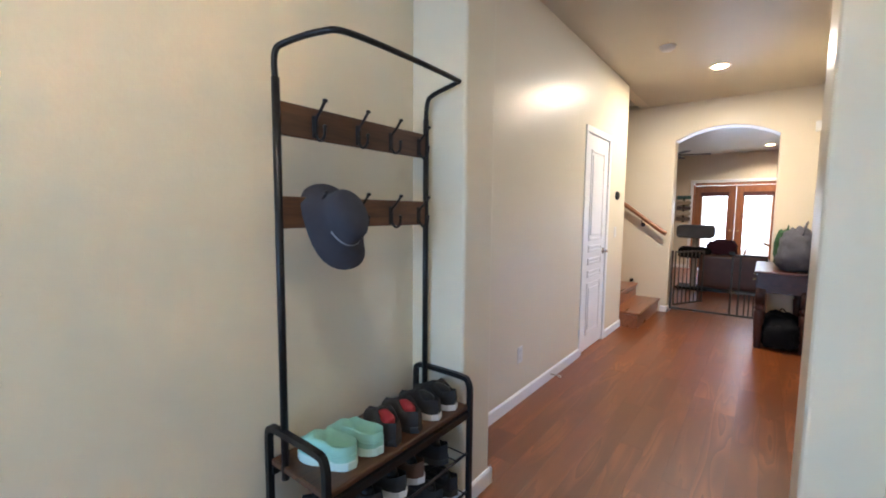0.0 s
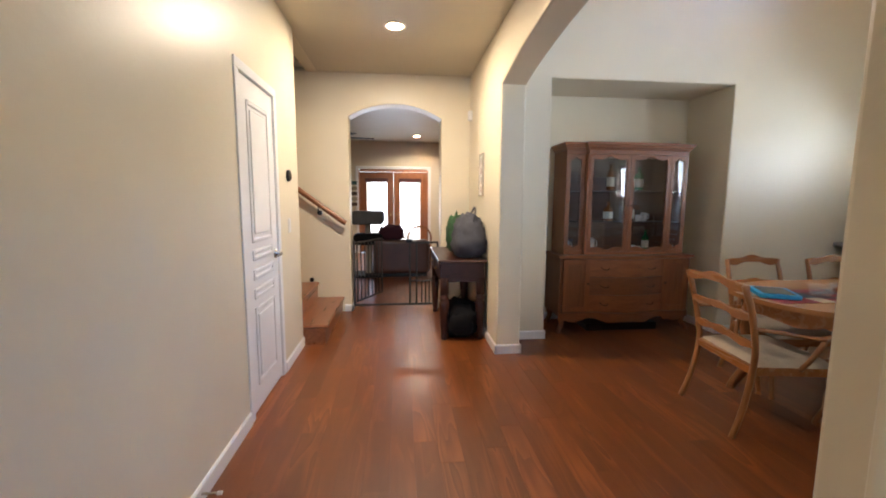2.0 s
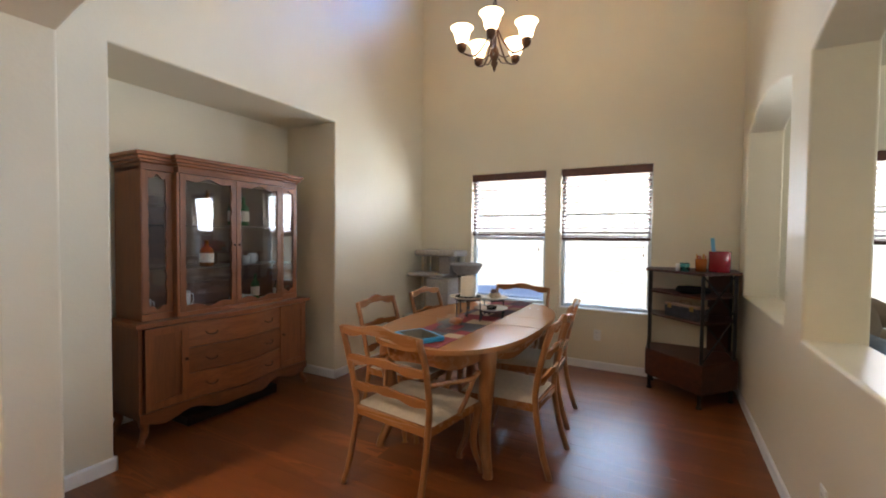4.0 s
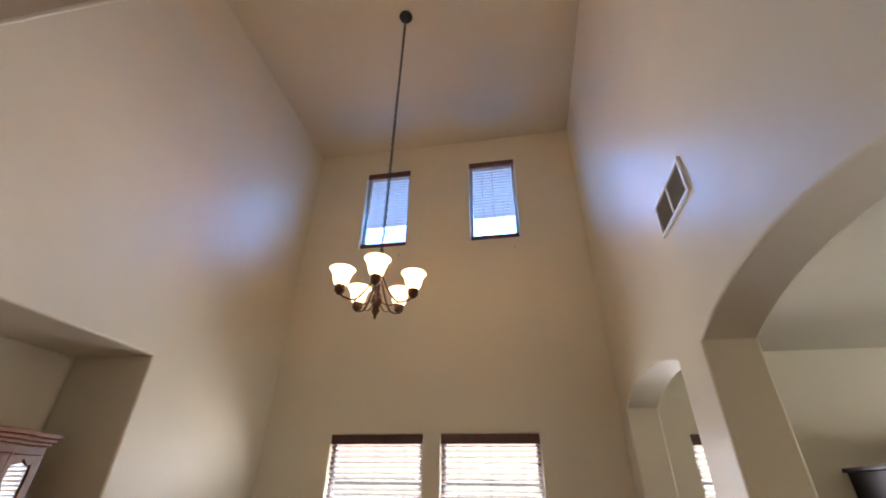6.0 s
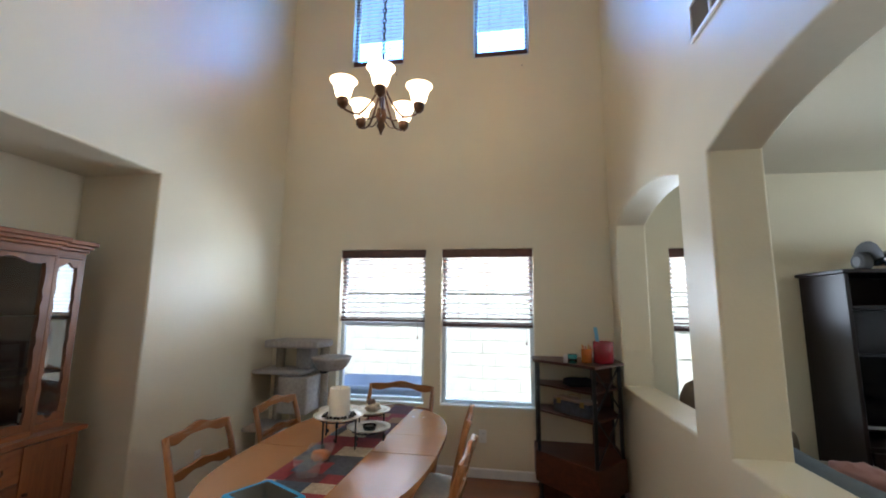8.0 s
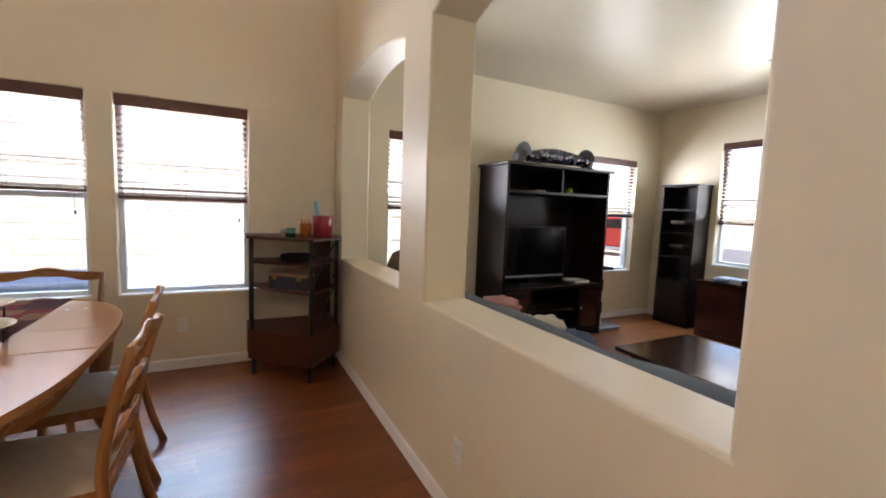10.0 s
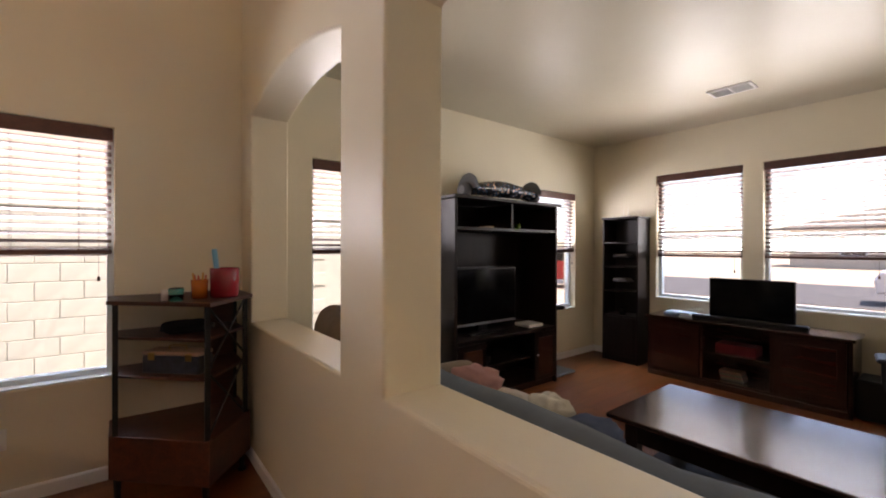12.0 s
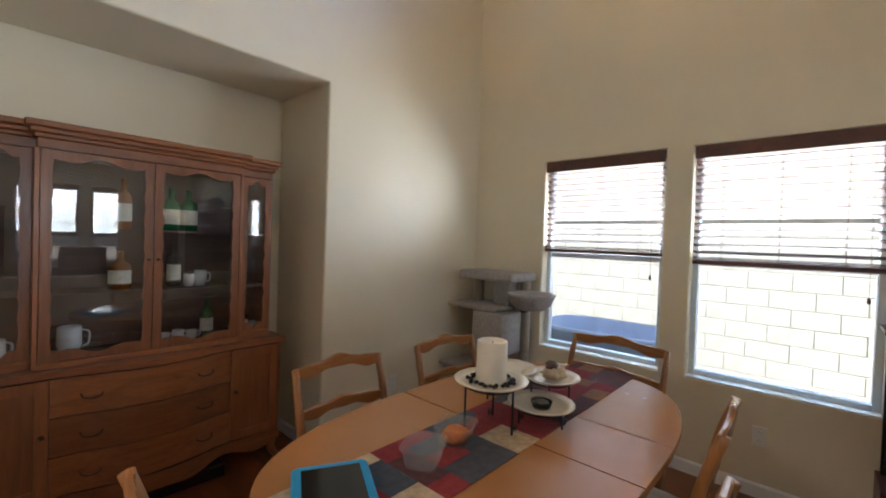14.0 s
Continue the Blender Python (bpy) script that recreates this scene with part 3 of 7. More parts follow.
# ---- foyer and hall ----
def panel_door(name, at, turn, w, h, mat, hinge_left=True):
    """A white moulded door: a tall arched panel above, three short bars and a square panel below, with its hinges, lever and casing."""
    d = tagged(new(name), "white moulded panel door, closed, with nickel lever", "door", kind="structure")
    d.matrix_basis = pose(*at, 0, 0, turn)
    bm = boxes((-w / 2, w / 2, 0.0, 0.035, 0.012, h), bev=0.003)
    leaf = part("door_leaf", bm, mat, d)
    pm = bmesh.new()
    def raised(x0, x1, z0, z1):
        rim = 0.026
        for a in ((x0, x0 + rim, z0, z1), (x1 - rim, x1, z0, z1), (x0 + rim, x1 - rim, z0, z0 + rim), (x0 + rim, x1 - rim, z1 - rim, z1)):
            box(pm, a[0], a[1], -0.008, 0.001, a[2], a[3], bev=0.007, seg=3)
        box(pm, x0 + 0.05, x1 - 0.05, -0.009, 0.001, z0 + 0.05, z1 - 0.05, bev=0.008, seg=3) if z1 - z0 > 0.2 else None
    m = 0.115
    raised(-w / 2 + m, w / 2 - m, 1.06, h - 0.13)
    for z in (0.71, 0.83, 0.95):
        raised(-w / 2 + m, w / 2 - m, z, z + 0.065)
    raised(-w / 2 + m, w / 2 - m, 0.16, 0.66)
    part("panel_moulding", pm, mat, leaf)
    s = -1 if hinge_left else 1
    for z in (0.22, 1.02, 1.82):
        hb = bmesh.new()
        lathe(hb, [(0.006, 0), (0.006, 0.09)], 8, (s * (w / 2 + 0.003), -0.006, z - 0.045))
        box(hb, s * (w / 2 - 0.02), s * (w / 2 + 0.003), -0.004, 0.001, z - 0.045, z + 0.045)
        part("hinge", hb, M_STEEL, d)
    kx = -s * (w / 2 - 0.06)
    kb = bmesh.new()
    rot = pose(kx, -0.0, 0.94, 90, 0, 0)
    lathe(kb, [(0.032, 0.0), (0.032, 0.008), (0.012, 0.012), (0.011, 0.05), (0.0, 0.052)], 16, m=rot)
    sweep(kb, spline([(kx, -0.045, 0.94), (kx + s * 0.04, -0.052, 0.94), (kx + s * 0.105, -0.05, 0.937)], 4), 0.0085, 8)
    part("lever_handle", kb, M_STEEL, d, "satin nickel lever", True)
    cb = bmesh.new()
    c = 0.062
    for x0, x1, z0, z1 in ((-w / 2 - c, -w / 2 - 0.0015, 0, h + 0.005), (w / 2 + 0.0015, w / 2 + c, 0, h + 0.005), (-w / 2 - c, w / 2 + c, h + 0.005, h + c)):
        box(cb, x0, x1, -0.016, 0.012, z0, z1, bev=0.005, seg=2)
    part("door_casing", cb, M_TRIM, d)
    return d


panel_door("door_1", (LEFT - 0.006, 4.07, 0), 90, 0.628, 2.032, M_TRIM, True)
# unseen block, added so that no sun leaks in round the door
slab("closet_wall", LEFT - 0.95, LEFT - 0.14, 3.5, 4.7, 0, 2.4, M_WALL, "unseen block added behind the door to stop sun", "wall")


def outlet(name, at, turn, switch=False):
    o = thing(name, at, "white plastic light switch on the wall" if switch else "white plastic wall outlet with two sockets", "switch" if switch else "outlet", turn=turn)
    part("cover_plate", boxes((-0.036, 0.036, -0.006, 0.001, -0.058, 0.058), bev=0.003), M_PLASTICW, o)
    if switch:
        part("rocker", boxes((-0.016, 0.016, -0.009, -0.004, -0.032, 0.032), bev=0.002), M_PLASTICW, o)
    else:
        for z in (-0.026, 0.026):
            bm = bmesh.new()
            lathe(bm, [(0.0165, 0), (0.0165, 0.0025), (0.0, 0.003)], 14, m=pose(0, -0.006, z, 90))
            sk = part("socket", bm, M_PLASTICW, o)
            sb = boxes((-0.008, -0.006, -0.0095, -0.0085, z - 0.002, z + 0.006), (0.006, 0.008, -0.0095, -0.0085, z - 0.002, z + 0.006))
            part("slots", sb, M_DARKPL, sk)
    return o


outlet("wall_outlet", (LEFT, 2.535, 0.34), 90)
outlet("wall_outlet", (1.88, HALF_N, 0.325), 180)
outlet("wall_outlet", (EAST, 2.90, 0.355), -90)
outlet("wall_outlet", (3.3, NORTH, 0.34), 0)
outlet("light_switch", (LEFT, 4.712, 1.117), 90, True)

th = thing("thermostat", (LEFT, 4.715, 1.51), "round black digital thermostat on a wall", "thermostat", turn=90)
bm = bmesh.new()
lathe(bm, [(0.046, 0), (0.046, 0.012), (0.042, 0.02), (0.0, 0.022)], 24, m=pose(0, 0, 0, 90))
part("dial", bm, M_DARKPL, th, smooth=True)
bm = bmesh.new()
lathe(bm, [(0.036, 0.0), (0.036, 0.002), (0, 0.003)], 24, m=pose(0, -0.0215, 0, 90))
part("display", bm, M_SCREEN, th)

ds = thing("door_stop", (LEFT + D, 3.05, 0.045), "spring door stop on the baseboard", "door stop", turn=90)
bm = bmesh.new()
sweep(bm, [(0, 0, 0), (0, -0.065, 0)], 0.006, 8)
part("spring", bm, M_STEEL, ds)
bm = bmesh.new()
sweep(bm, [(0, -0.065, 0), (0, -0.085, 0)], 0.009, 8)
part("rubber_tip", bm, M_PLASTICW, ds)

# stairs up behind the hall wall
for k in range(9):
    x1 = -1.13 - 0.285 * k
    z1 = 0.18 * (k + 1)
    bm = boxes((-4.19, x1 - 0.025, 5.052, END - 0.002, 0.18 * k, z1 - 0.03))
    st = tagged(link(f"stair_{k + 1}", bm, M_STAIR), "red cherry wooden stair step", "stair", kind="structure")
    tb = boxes((x1 - 0.33, x1, 5.052, END - 0.002, z1 - 0.03, z1), bev=0.01)
    part("tread", tb, M_STAIR, st)

hr = thing("handrail", (0, 6.115, 0), "varnished wooden stair handrail on black brackets", "handrail")
bm = bmesh.new()
RP = [(-3.6, 0, 2.84), (-1.62, 0, 1.445), (-1.12, 0, 1.075), (-1.085, 0, 1.055)]
sweep(bm, RP, 0.024, 10, ry=0.03)
part("rail", bm, M_RAIL, hr, smooth=True)
for x, z in ((-1.39, 1.27), (-2.5, 2.06)):
    bm = bmesh.new()
    sweep(bm, spline([(x, 0.085, z - 0.10), (x, 0.03, z - 0.11), (x, 0.0, z - 0.03)], 5), 0.008, 8)
    lathe(bm, [(0.03, 0), (0.028, 0.008), (0.0, 0.01)], 12, m=pose(x, 0.085, z - 0.10, 90))
    part("bracket", bm, M_BLACK, hr)
# gate hardware cup on the second step
gc = thing("gate_wall_cup", (-1.50, 6.17, 0.39), "small dark gate mounting cup on the wall", "mounting cup")
bm = bmesh.new()
lathe(bm, [(0.025, 0), (0.025, 0.02), (0.012, 0.028), (0, 0.028)], 12, m=pose(0, 0.025, 0, 90))
part("cup", bm, M_DARKPL, gc)


def can_light(at, label="recessed ceiling light, lit"):
    c = thing("recessed_light", at, label, "ceiling light", "recessed lights")
    bm = bmesh.new()
    lathe(bm, [(0.062, -0.002), (0.085, -0.010), (0.092, -0.006), (0.092, 0.0), (0.062, 0.0)], 28)
    part("trim_ring", bm, M_PLASTICW, c, smooth=True)
    bm = bmesh.new()
    lathe(bm, [(0.0, -0.003), (0.063, -0.003)], 28)
    part("lens", bm, M_BULB, c)
    return c


can_light((-0.50, 4.88, CEIL))
can_light((-0.08, 10.7, 2.72))
# unseen fixture, added to go with the foyer's added lamp
can_light((-0.50, 0.2, CEIL), "unseen recessed foyer ceiling light, added, lit")
sd = thing("smoke_detector", (-0.815, 4.06, CEIL), "white round smoke detector on the ceiling", "smoke detector")
bm = bmesh.new()
lathe(bm, [(0.0, -0.036), (0.04, -0.036), (0.052, -0.028), (0.06, -0.008), (0.066, 0.0)], 24)
part("cover", bm, M_PLASTICW, sd, smooth=True)

al = thing("wall_sensor", (HALL_R, 6.05, 2.27), "white motion sensor box high on the wall", "sensor", turn=-90)
part("housing", boxes((-0.032, 0.032, -0.05, 0, -0.055, 0.055), bev=0.01), M_PLASTICW, al)

# framed sign with four small words rows
ws = thing("framed_sign", (HALL_R, 5.42, 1.575), "narrow grey framed sign with four small pictures", "sign", turn=-90)
bm = bmesh.new()
for a in ((-0.09, -0.075, -0.21, 0.21), (0.075, 0.09, -0.21, 0.21), (-0.075, 0.075, -0.21, -0.195), (-0.075, 0.075, 0.195, 0.21)):
    box(bm, a[0], a[1], -0.02, 0, a[2], a[3], bev=0.002)
part("frame", bm, plain("grey_frame", (0.40, 0.36, 0.30), 0.6), ws)
part("backing", boxes((-0.075, 0.075, -0.008, 0, -0.195, 0.195)), M_PLASTICW, ws)
for k in range(4):
    bm = boxes((-0.05, 0.05, -0.0095, -0.0082, 0.10 - k * 0.093, 0.165 - k * 0.093))
    part("print", bm, plain("print_tone", (0.52 + 0.06 * (k % 2), 0.49, 0.46), 0.7, var=0.4, scale=60), ws)

# console desk with lidded top
M_DESK = wood("dark_cherry_desk", (0.022, 0.0072, 0.0055), (0.050, 0.0145, 0.010), 0.3, axis=1, coat=0.1, spec=0.35)
dk = thing("console_desk", (0.115, 5.60, 0), "dark cherry console desk with turned legs", "desk")
part("desktop", boxes((-0.235, 0.225, -0.56, 0.56, 0.745, 0.77), bev=0.008), M_DESK, dk)
part("apron", boxes((-0.21, 0.205, -0.535, 0.535, 0.56, 0.745), bev=0.004), M_DESK, dk)
for s in (-1, 1):
    bm = boxes((-0.222, -0.208, s * 0.27 - 0.24, s * 0.27 + 0.24, 0.58, 0.73), bev=0.004)
    dr = part("drawer", bm, M_DESK, dk)
    bm = bmesh.new()
    sweep(bm, spline([(-0.222, s * 0.27 - 0.05, 0.66), (-0.245, s * 0.27, 0.65), (-0.222, s * 0.27 + 0.05, 0.66)], 4), 0.005, 6)
    part("pull", bm, M_BRASS, dr)
    for x in (-0.175, 0.17):
        bm = bmesh.new()
        lathe(bm, [(0.022, 0), (0.032, 0.015), (0.028, 0.04), (0.034, 0.10), (0.044, 0.27), (0.049, 0.345), (0.044, 0.37), (0.034, 0.38), (0.047, 0.395), (0.047, 0.41), (0.033, 0.425), (0.036, 0.44)], 18, (x, s * 0.50, 0))
        box(bm, x - 0.038, x + 0.038, s * 0.50 - 0.036, s * 0.50 + 0.036, 0.44, 0.60)
        part("leg", bm, M_DESK, dk, smooth=True)


def blob(bm, c, r, n1=16, n2=10, wob=0.08, seed=0.0, flat=0.0, f=3.0):
    """A soft lumpy body about c with half-sizes r; flat cuts its foot."""
    rings = []
    for i in range(n2 + 1):
        ph = math.pi * i / n2
        ring = []
        for k in range(n1):
            th = math.tau * k / n1
            d = Vector((math.sin(ph) * math.cos(th), math.sin(ph) * math.sin(th), math.cos(ph)))
            s = 1 + wob * noise.noise(d * f + Vector((seed, seed * 2, 0))) * 2
            e = [math.copysign(abs(v) ** 0.75, v) for v in d]
            p = Vector((c[0] + e[0] * r[0] * s, c[1] + e[1] * r[1] * s, c[2] + e[2] * r[2] * s))
            p.z = max(p.z, c[2] - r[2] + flat)
            ring.append(bm.verts.new(p))
        rings.append(ring)
    for a, b in zip(rings, rings[1:]):
        for k in range(n1):
            bm.faces.new((a[k], b[k], b[(k + 1) % n1], a[(k + 1) % n1]))
    bmesh.ops.remove_doubles(bm, verts=[v for g in rings for v in g], dist=1e-5)
    return bm


M_CANVAS = plain("charcoal_canvas", (0.062, 0.063, 0.078), 0.85, var=0.2, scale=12, bumps=0.5, bscale=300)
M_GREENB = plain("green_print_cloth", (0.02, 0.07, 0.022), 0.8, var=0.7, scale=26, bumps=0.3)
M_BLACKC = plain("black_nylon", (0.006, 0.006, 0.007), 0.8, var=0.3, bumps=0.4, bscale=250, spec=0.15)
bg = thing("tote_bag", (0.20, 5.30, 0.77), "stuffed charcoal canvas bag on the desk", "bag")
bm = bmesh.new()
blob(bm, (0, 0, 0.20), (0.155, 0.235, 0.22), 36, 24, 0.10, 2.1, 0.03, 5.0)
for v in bm.verts:
    k = 1.06 - 0.85 * max(0.0, v.co.z - 0.12)
    crease = 0.012 * math.sin(v.co.y * 46 + v.co.z * 20) * (1 - v.co.z / 0.5)
    v.co.x, v.co.y = v.co.x * k + crease, v.co.y * k + 0.05 * v.co.z
part("body", bm, M_CANVAS, bg, smooth=True)
bm = bmesh.new()
sweep(bm, spline([(0.02, -0.16, 0.36), (0.05, -0.08, 0.46), (0.06, 0.06, 0.47), (0.02, 0.15, 0.36)], 5), 0.006, 6, ry=0.016)
part("strap", bm, M_CANVAS, bg)
g2 = thing("shopping_bag", (0.13, 5.66, 0.77), "green patterned cloth bag on the desk", "bag")
bm = bmesh.new()
blob(bm, (0, 0, 0.19), (0.11, 0.13, 0.205), 26, 16, 0.10, 5.3, 0.03, 4.0)
part("body", bm, M_GREENB, g2, smooth=True)
bm = bmesh.new()
sweep(bm, spline([(-0.02, -0.08, 0.33), (0.0, -0.03, 0.42), (0.0, 0.05, 0.42), (-0.02, 0.10, 0.32)], 5), 0.005, 6, ry=0.013)
part("strap", bm, M_GREENB, g2)
bp = thing("backpack", (0.12, 5.25, 0), "black backpack on the floor under the desk", "backpack")
bm = bmesh.new()
blob(bm, (0, 0, 0.17), (0.175, 0.22, 0.18), 26, 16, 0.12, 9.0, 0.03)
part("body", bm, M_BLACKC, bp, smooth=True)
bm = bmesh.new()
blob(bm, (-0.02, -0.17, 0.14), (0.12, 0.06, 0.12), 14, 10, 0.08, 3.0, 0.02)
part("pocket", bm, M_BLACKC, bp, smooth=True)
bm = bmesh.new()
sweep(bm, spline([(-0.03, 0, 0.33), (0, 0.02, 0.39), (0.05, 0, 0.33)], 5), 0.006, 6)
part("grab_loop", bm, M_BLACKC, bp)

# baby gate across the end arch, one leaf swung open
M_GATE = plain("bronze_gate_metal", (0.05, 0.043, 0.037), 0.45, 0.5, var=0.15)
gt = thing("baby_gate", (0, END + 0.06, 0), "bronze metal baby gate with its leaf open", "gate")
bm = bmesh.new()
box(bm, -1.03, -0.01, -0.012, 0.012, 0.045, 0.07, bev=0.003)
part("bottom_rail", bm, M_GATE, gt)
bm = bmesh.new()
box(bm, -0.36, -0.01, -0.011, 0.011, 0.80, 0.825, bev=0.003)
part("top_rail", bm, M_GATE, gt)
part("middle_rail", boxes((-0.355, -0.02, -0.009, 0.009, 0.335, 0.352), bev=0.003), M_GATE, gt)
for x, top in ((-0.355, 0.815), (-0.275, 0.815), (-0.21, 0.34), (-0.165, 0.34), (-0.12, 0.34), (-0.02, 0.815)):
    bm = bmesh.new()
    sweep(bm, [(x, 0, 0.06), (x, 0, top)], 0.008 if top < 0.5 else 0.012, 8)
    part("bar", bm, M_GATE, gt)
bm = boxes((-0.40, -0.33, -0.018, 0.018, 0.81, 0.855), bev=0.006)
part("latch", bm, M_DARKPL, gt)
bm = boxes((-1.03, -1.005, -0.012, 0.012, 0.06, 0.83), bev=0.003)
part("hinge_post", bm, M_GATE, gt)
fr = pose(-0.99, 0.01, 0, 0, 0, 62)
lf = part("gate_leaf", boxes((0, 0.60, -0.01, 0.01, 0.09, 0.112), bev=0.003), M_GATE, gt)
part("leaf_rail", boxes((0, 0.60, -0.01, 0.01, 0.80, 0.822), bev=0.003), M_GATE, lf)
lf.matrix_basis = fr
for k in range(8):
    bm = bmesh.new()
    x = 0.012 + k * 0.082
    sweep(bm, [(x, 0, 0.1), (x, 0, 0.81)], 0.011 if k in (0, 7) else 0.007, 8)
    part("bar", bm, M_GATE, lf)

# coat rack with a shoe bench
rk = thing("hall_tree", (-1.185, 1.06, 0), "black metal hall tree with rustic board bench", "coat rack")
X0, XF = -0.11, 0.165      # back and front of the bench, local x (into the room is +x)
YL, YR = -0.36, 0.335
for y in (YL + 0.0, YR):
    bm = bmesh.new()
    sweep(bm, [(X0 + 0.045, y, 0.45), (X0 + 0.045, y, 1.71)], 0.0125, 10)
    part("upright", bm, M_BLACK, rk, smooth=True)
bm = bmesh.new()
sweep(bm, spline([(X0 + 0.045, YL, 1.68), (X0 + 0.045, YL, 1.78), (X0 + 0.075, YL + 0.02, 1.81), (X0 + 0.19, YL + 0.06, 1.825), (X0 + 0.235, YL + 0.12, 1.83),
                  (X0 + 0.245, 0, 1.83), (X0 + 0.235, YR - 0.05, 1.83), (X0 + 0.215, YR - 0.02, 1.827), (X0 + 0.08, YR, 1.805), (X0 + 0.05, YR, 1.77), (X0 + 0.045, YR, 1.68)], 5), 0.0095, 10)
part("top_rail", bm, M_BLACK, rk, smooth=True)
for z in (1.595, 1.31):
    bm = boxes((X0 + 0.035, X0 + 0.05, YL + 0.008, YR - 0.008, z - 0.05, z + 0.05), bev=0.003)
    bd = part("hook_board", bm, M_RUSTIC, rk, "dark rustic wood board")
    for j, y in enumerate((-0.23, -0.05, 0.115, 0.28)):
        bm = bmesh.new()
        x = X0 + 0.05
        sweep(bm, spline([(x + 0.004, y, z - 0.035), (x + 0.006, y, z + 0.01), (x + 0.03, y, z + 0.035), (x + 0.055, y, z + 0.062)], 4), 0.005, 8)
        sweep(bm, spline([(x + 0.004, y, z - 0.03), (x + 0.025, y, z - 0.055), (x + 0.05, y, z - 0.045), (x + 0.055, y, z - 0.015)], 4), 0.005, 8)
        lathe(bm, [(0, 0), (0.008, 0.003), (0.008, 0.011), (0, 0.014)], 8, (x + 0.057, y, z + 0.058))
        lathe(bm, [(0, 0), (0.007, 0.003), (0.007, 0.010), (0, 0.013)], 8, (x + 0.055, y, z - 0.02))
        box(bm, x, x + 0.006, y - 0.011, y + 0.011, z - 0.045, z + 0.025, bev=0.002)
        part("hook", bm, M_BLACK, bd)
for y in (YL - 0.012, YR + 0.025):
    bm = bmesh.new()
    sweep(bm, [(X0 - 0.03, y, 0.0), (X0 - 0.03, y, 0.56)] + spline([(X0 - 0.03, y, 0.565), (X0 - 0.022, y, 0.60), (X0 + 0.02, y, 0.612), (XF - 0.05, y, 0.612), (XF - 0.012, y, 0.60), (XF, y, 0.565)], 4)
          + [(XF, y, 0.55), (XF, y, 0.0)], 0.0145, 4, ry=0.0145)
    part("side_frame", bm, M_BLACK, rk)
YA, YB = YL - 0.01, YR + 0.024
bm = boxes((X0 - 0.025, XF - 0.005, YA, YB, 0.475, 0.498), bev=0.004)
part("bench_seat", bm, M_RUSTIC, rk, "dark rustic wood bench seat")
bm = boxes((X0 - 0.03, X0 - 0.01, YA, YB, 0.445, 0.472), (XF - 0.018, XF + 0.004, YA, YB, 0.445, 0.472))
part("bench_rail", bm, M_BLACK, rk)
for z in (0.285, 0.11):
    bm = bmesh.new()
    for x in (X0 - 0.02, XF - 0.005):
        sweep(bm, [(x, YA, z), (x, YB, z)], 0.006, 6)
    sh = part("wire_shelf", bm, M_BLACK, rk)
    for k in range(12):
        bm = bmesh.new()
        y = YA + 0.03 + k * (YB - YA - 0.06) / 11
        sweep(bm, [(X0 - 0.02, y, z + 0.006), (XF - 0.005, y, z + 0.006)], 0.003, 5)
        part("wire", bm, M_BLACK, sh)

M_HAT = plain("slate_blue_cotton", (0.030, 0.032, 0.047), 0.85, var=0.12, scale=20, bumps=0.4, bscale=260)
HS = 0.72
ht = thing("bucket_hat", (-1.17, 0.872, 1.285), "slate blue cotton bucket hat on a hook", "hat")
bm = bmesh.new()
tilt = pose(0, 0, 0, 0, 0, 15) @ pose(0, 0, 0, 16, 64, 0) @ Matrix.Diagonal((HS * 1.12, HS * 0.98, HS * 1.1, 1))
rings = []
for r, z in ((0.175, -0.055), (0.168, -0.05), (0.135, -0.012), (0.105, 0.0), (0.10, 0.03), (0.093, 0.075), (0.08, 0.095), (0.04, 0.102), (0.001, 0.103)):
    ring = []
    for k in range(30):
        a = k * math.tau / 30
        wv = 0.014 * math.sin(a * 3 + 0.6) * max(0, (r - 0.1) / 0.07)
        ring.append(bm.verts.new(tilt @ Vector((r * 1.12 * math.cos(a), r * 0.92 * math.sin(a), z + wv))))
    rings.append(ring)
for a, b in zip(rings, rings[1:]):
    for k in range(30):
        bm.faces.new((a[k], a[(k + 1) % 30], b[(k + 1) % 30], b[k]))
part("crown_and_brim", bm, M_HAT, ht, smooth=True)
bm = bmesh.new()
sweep(bm, [tilt @ Vector((0.1005 * 1.12 * math.cos(a * 0.2), 0.1005 * 0.92 * math.sin(a * 0.2), 0.012)) for a in range(-6, 8)], 0.004, 6)
part("trim_cord", bm, plain("grey_cord", (0.25, 0.27, 0.30), 0.6), ht)


def smooth_step(a, b, x):
    t = min(1.0, max(0.0, (x - a) / (b - a)))
    return t * t * (3 - 2 * t)


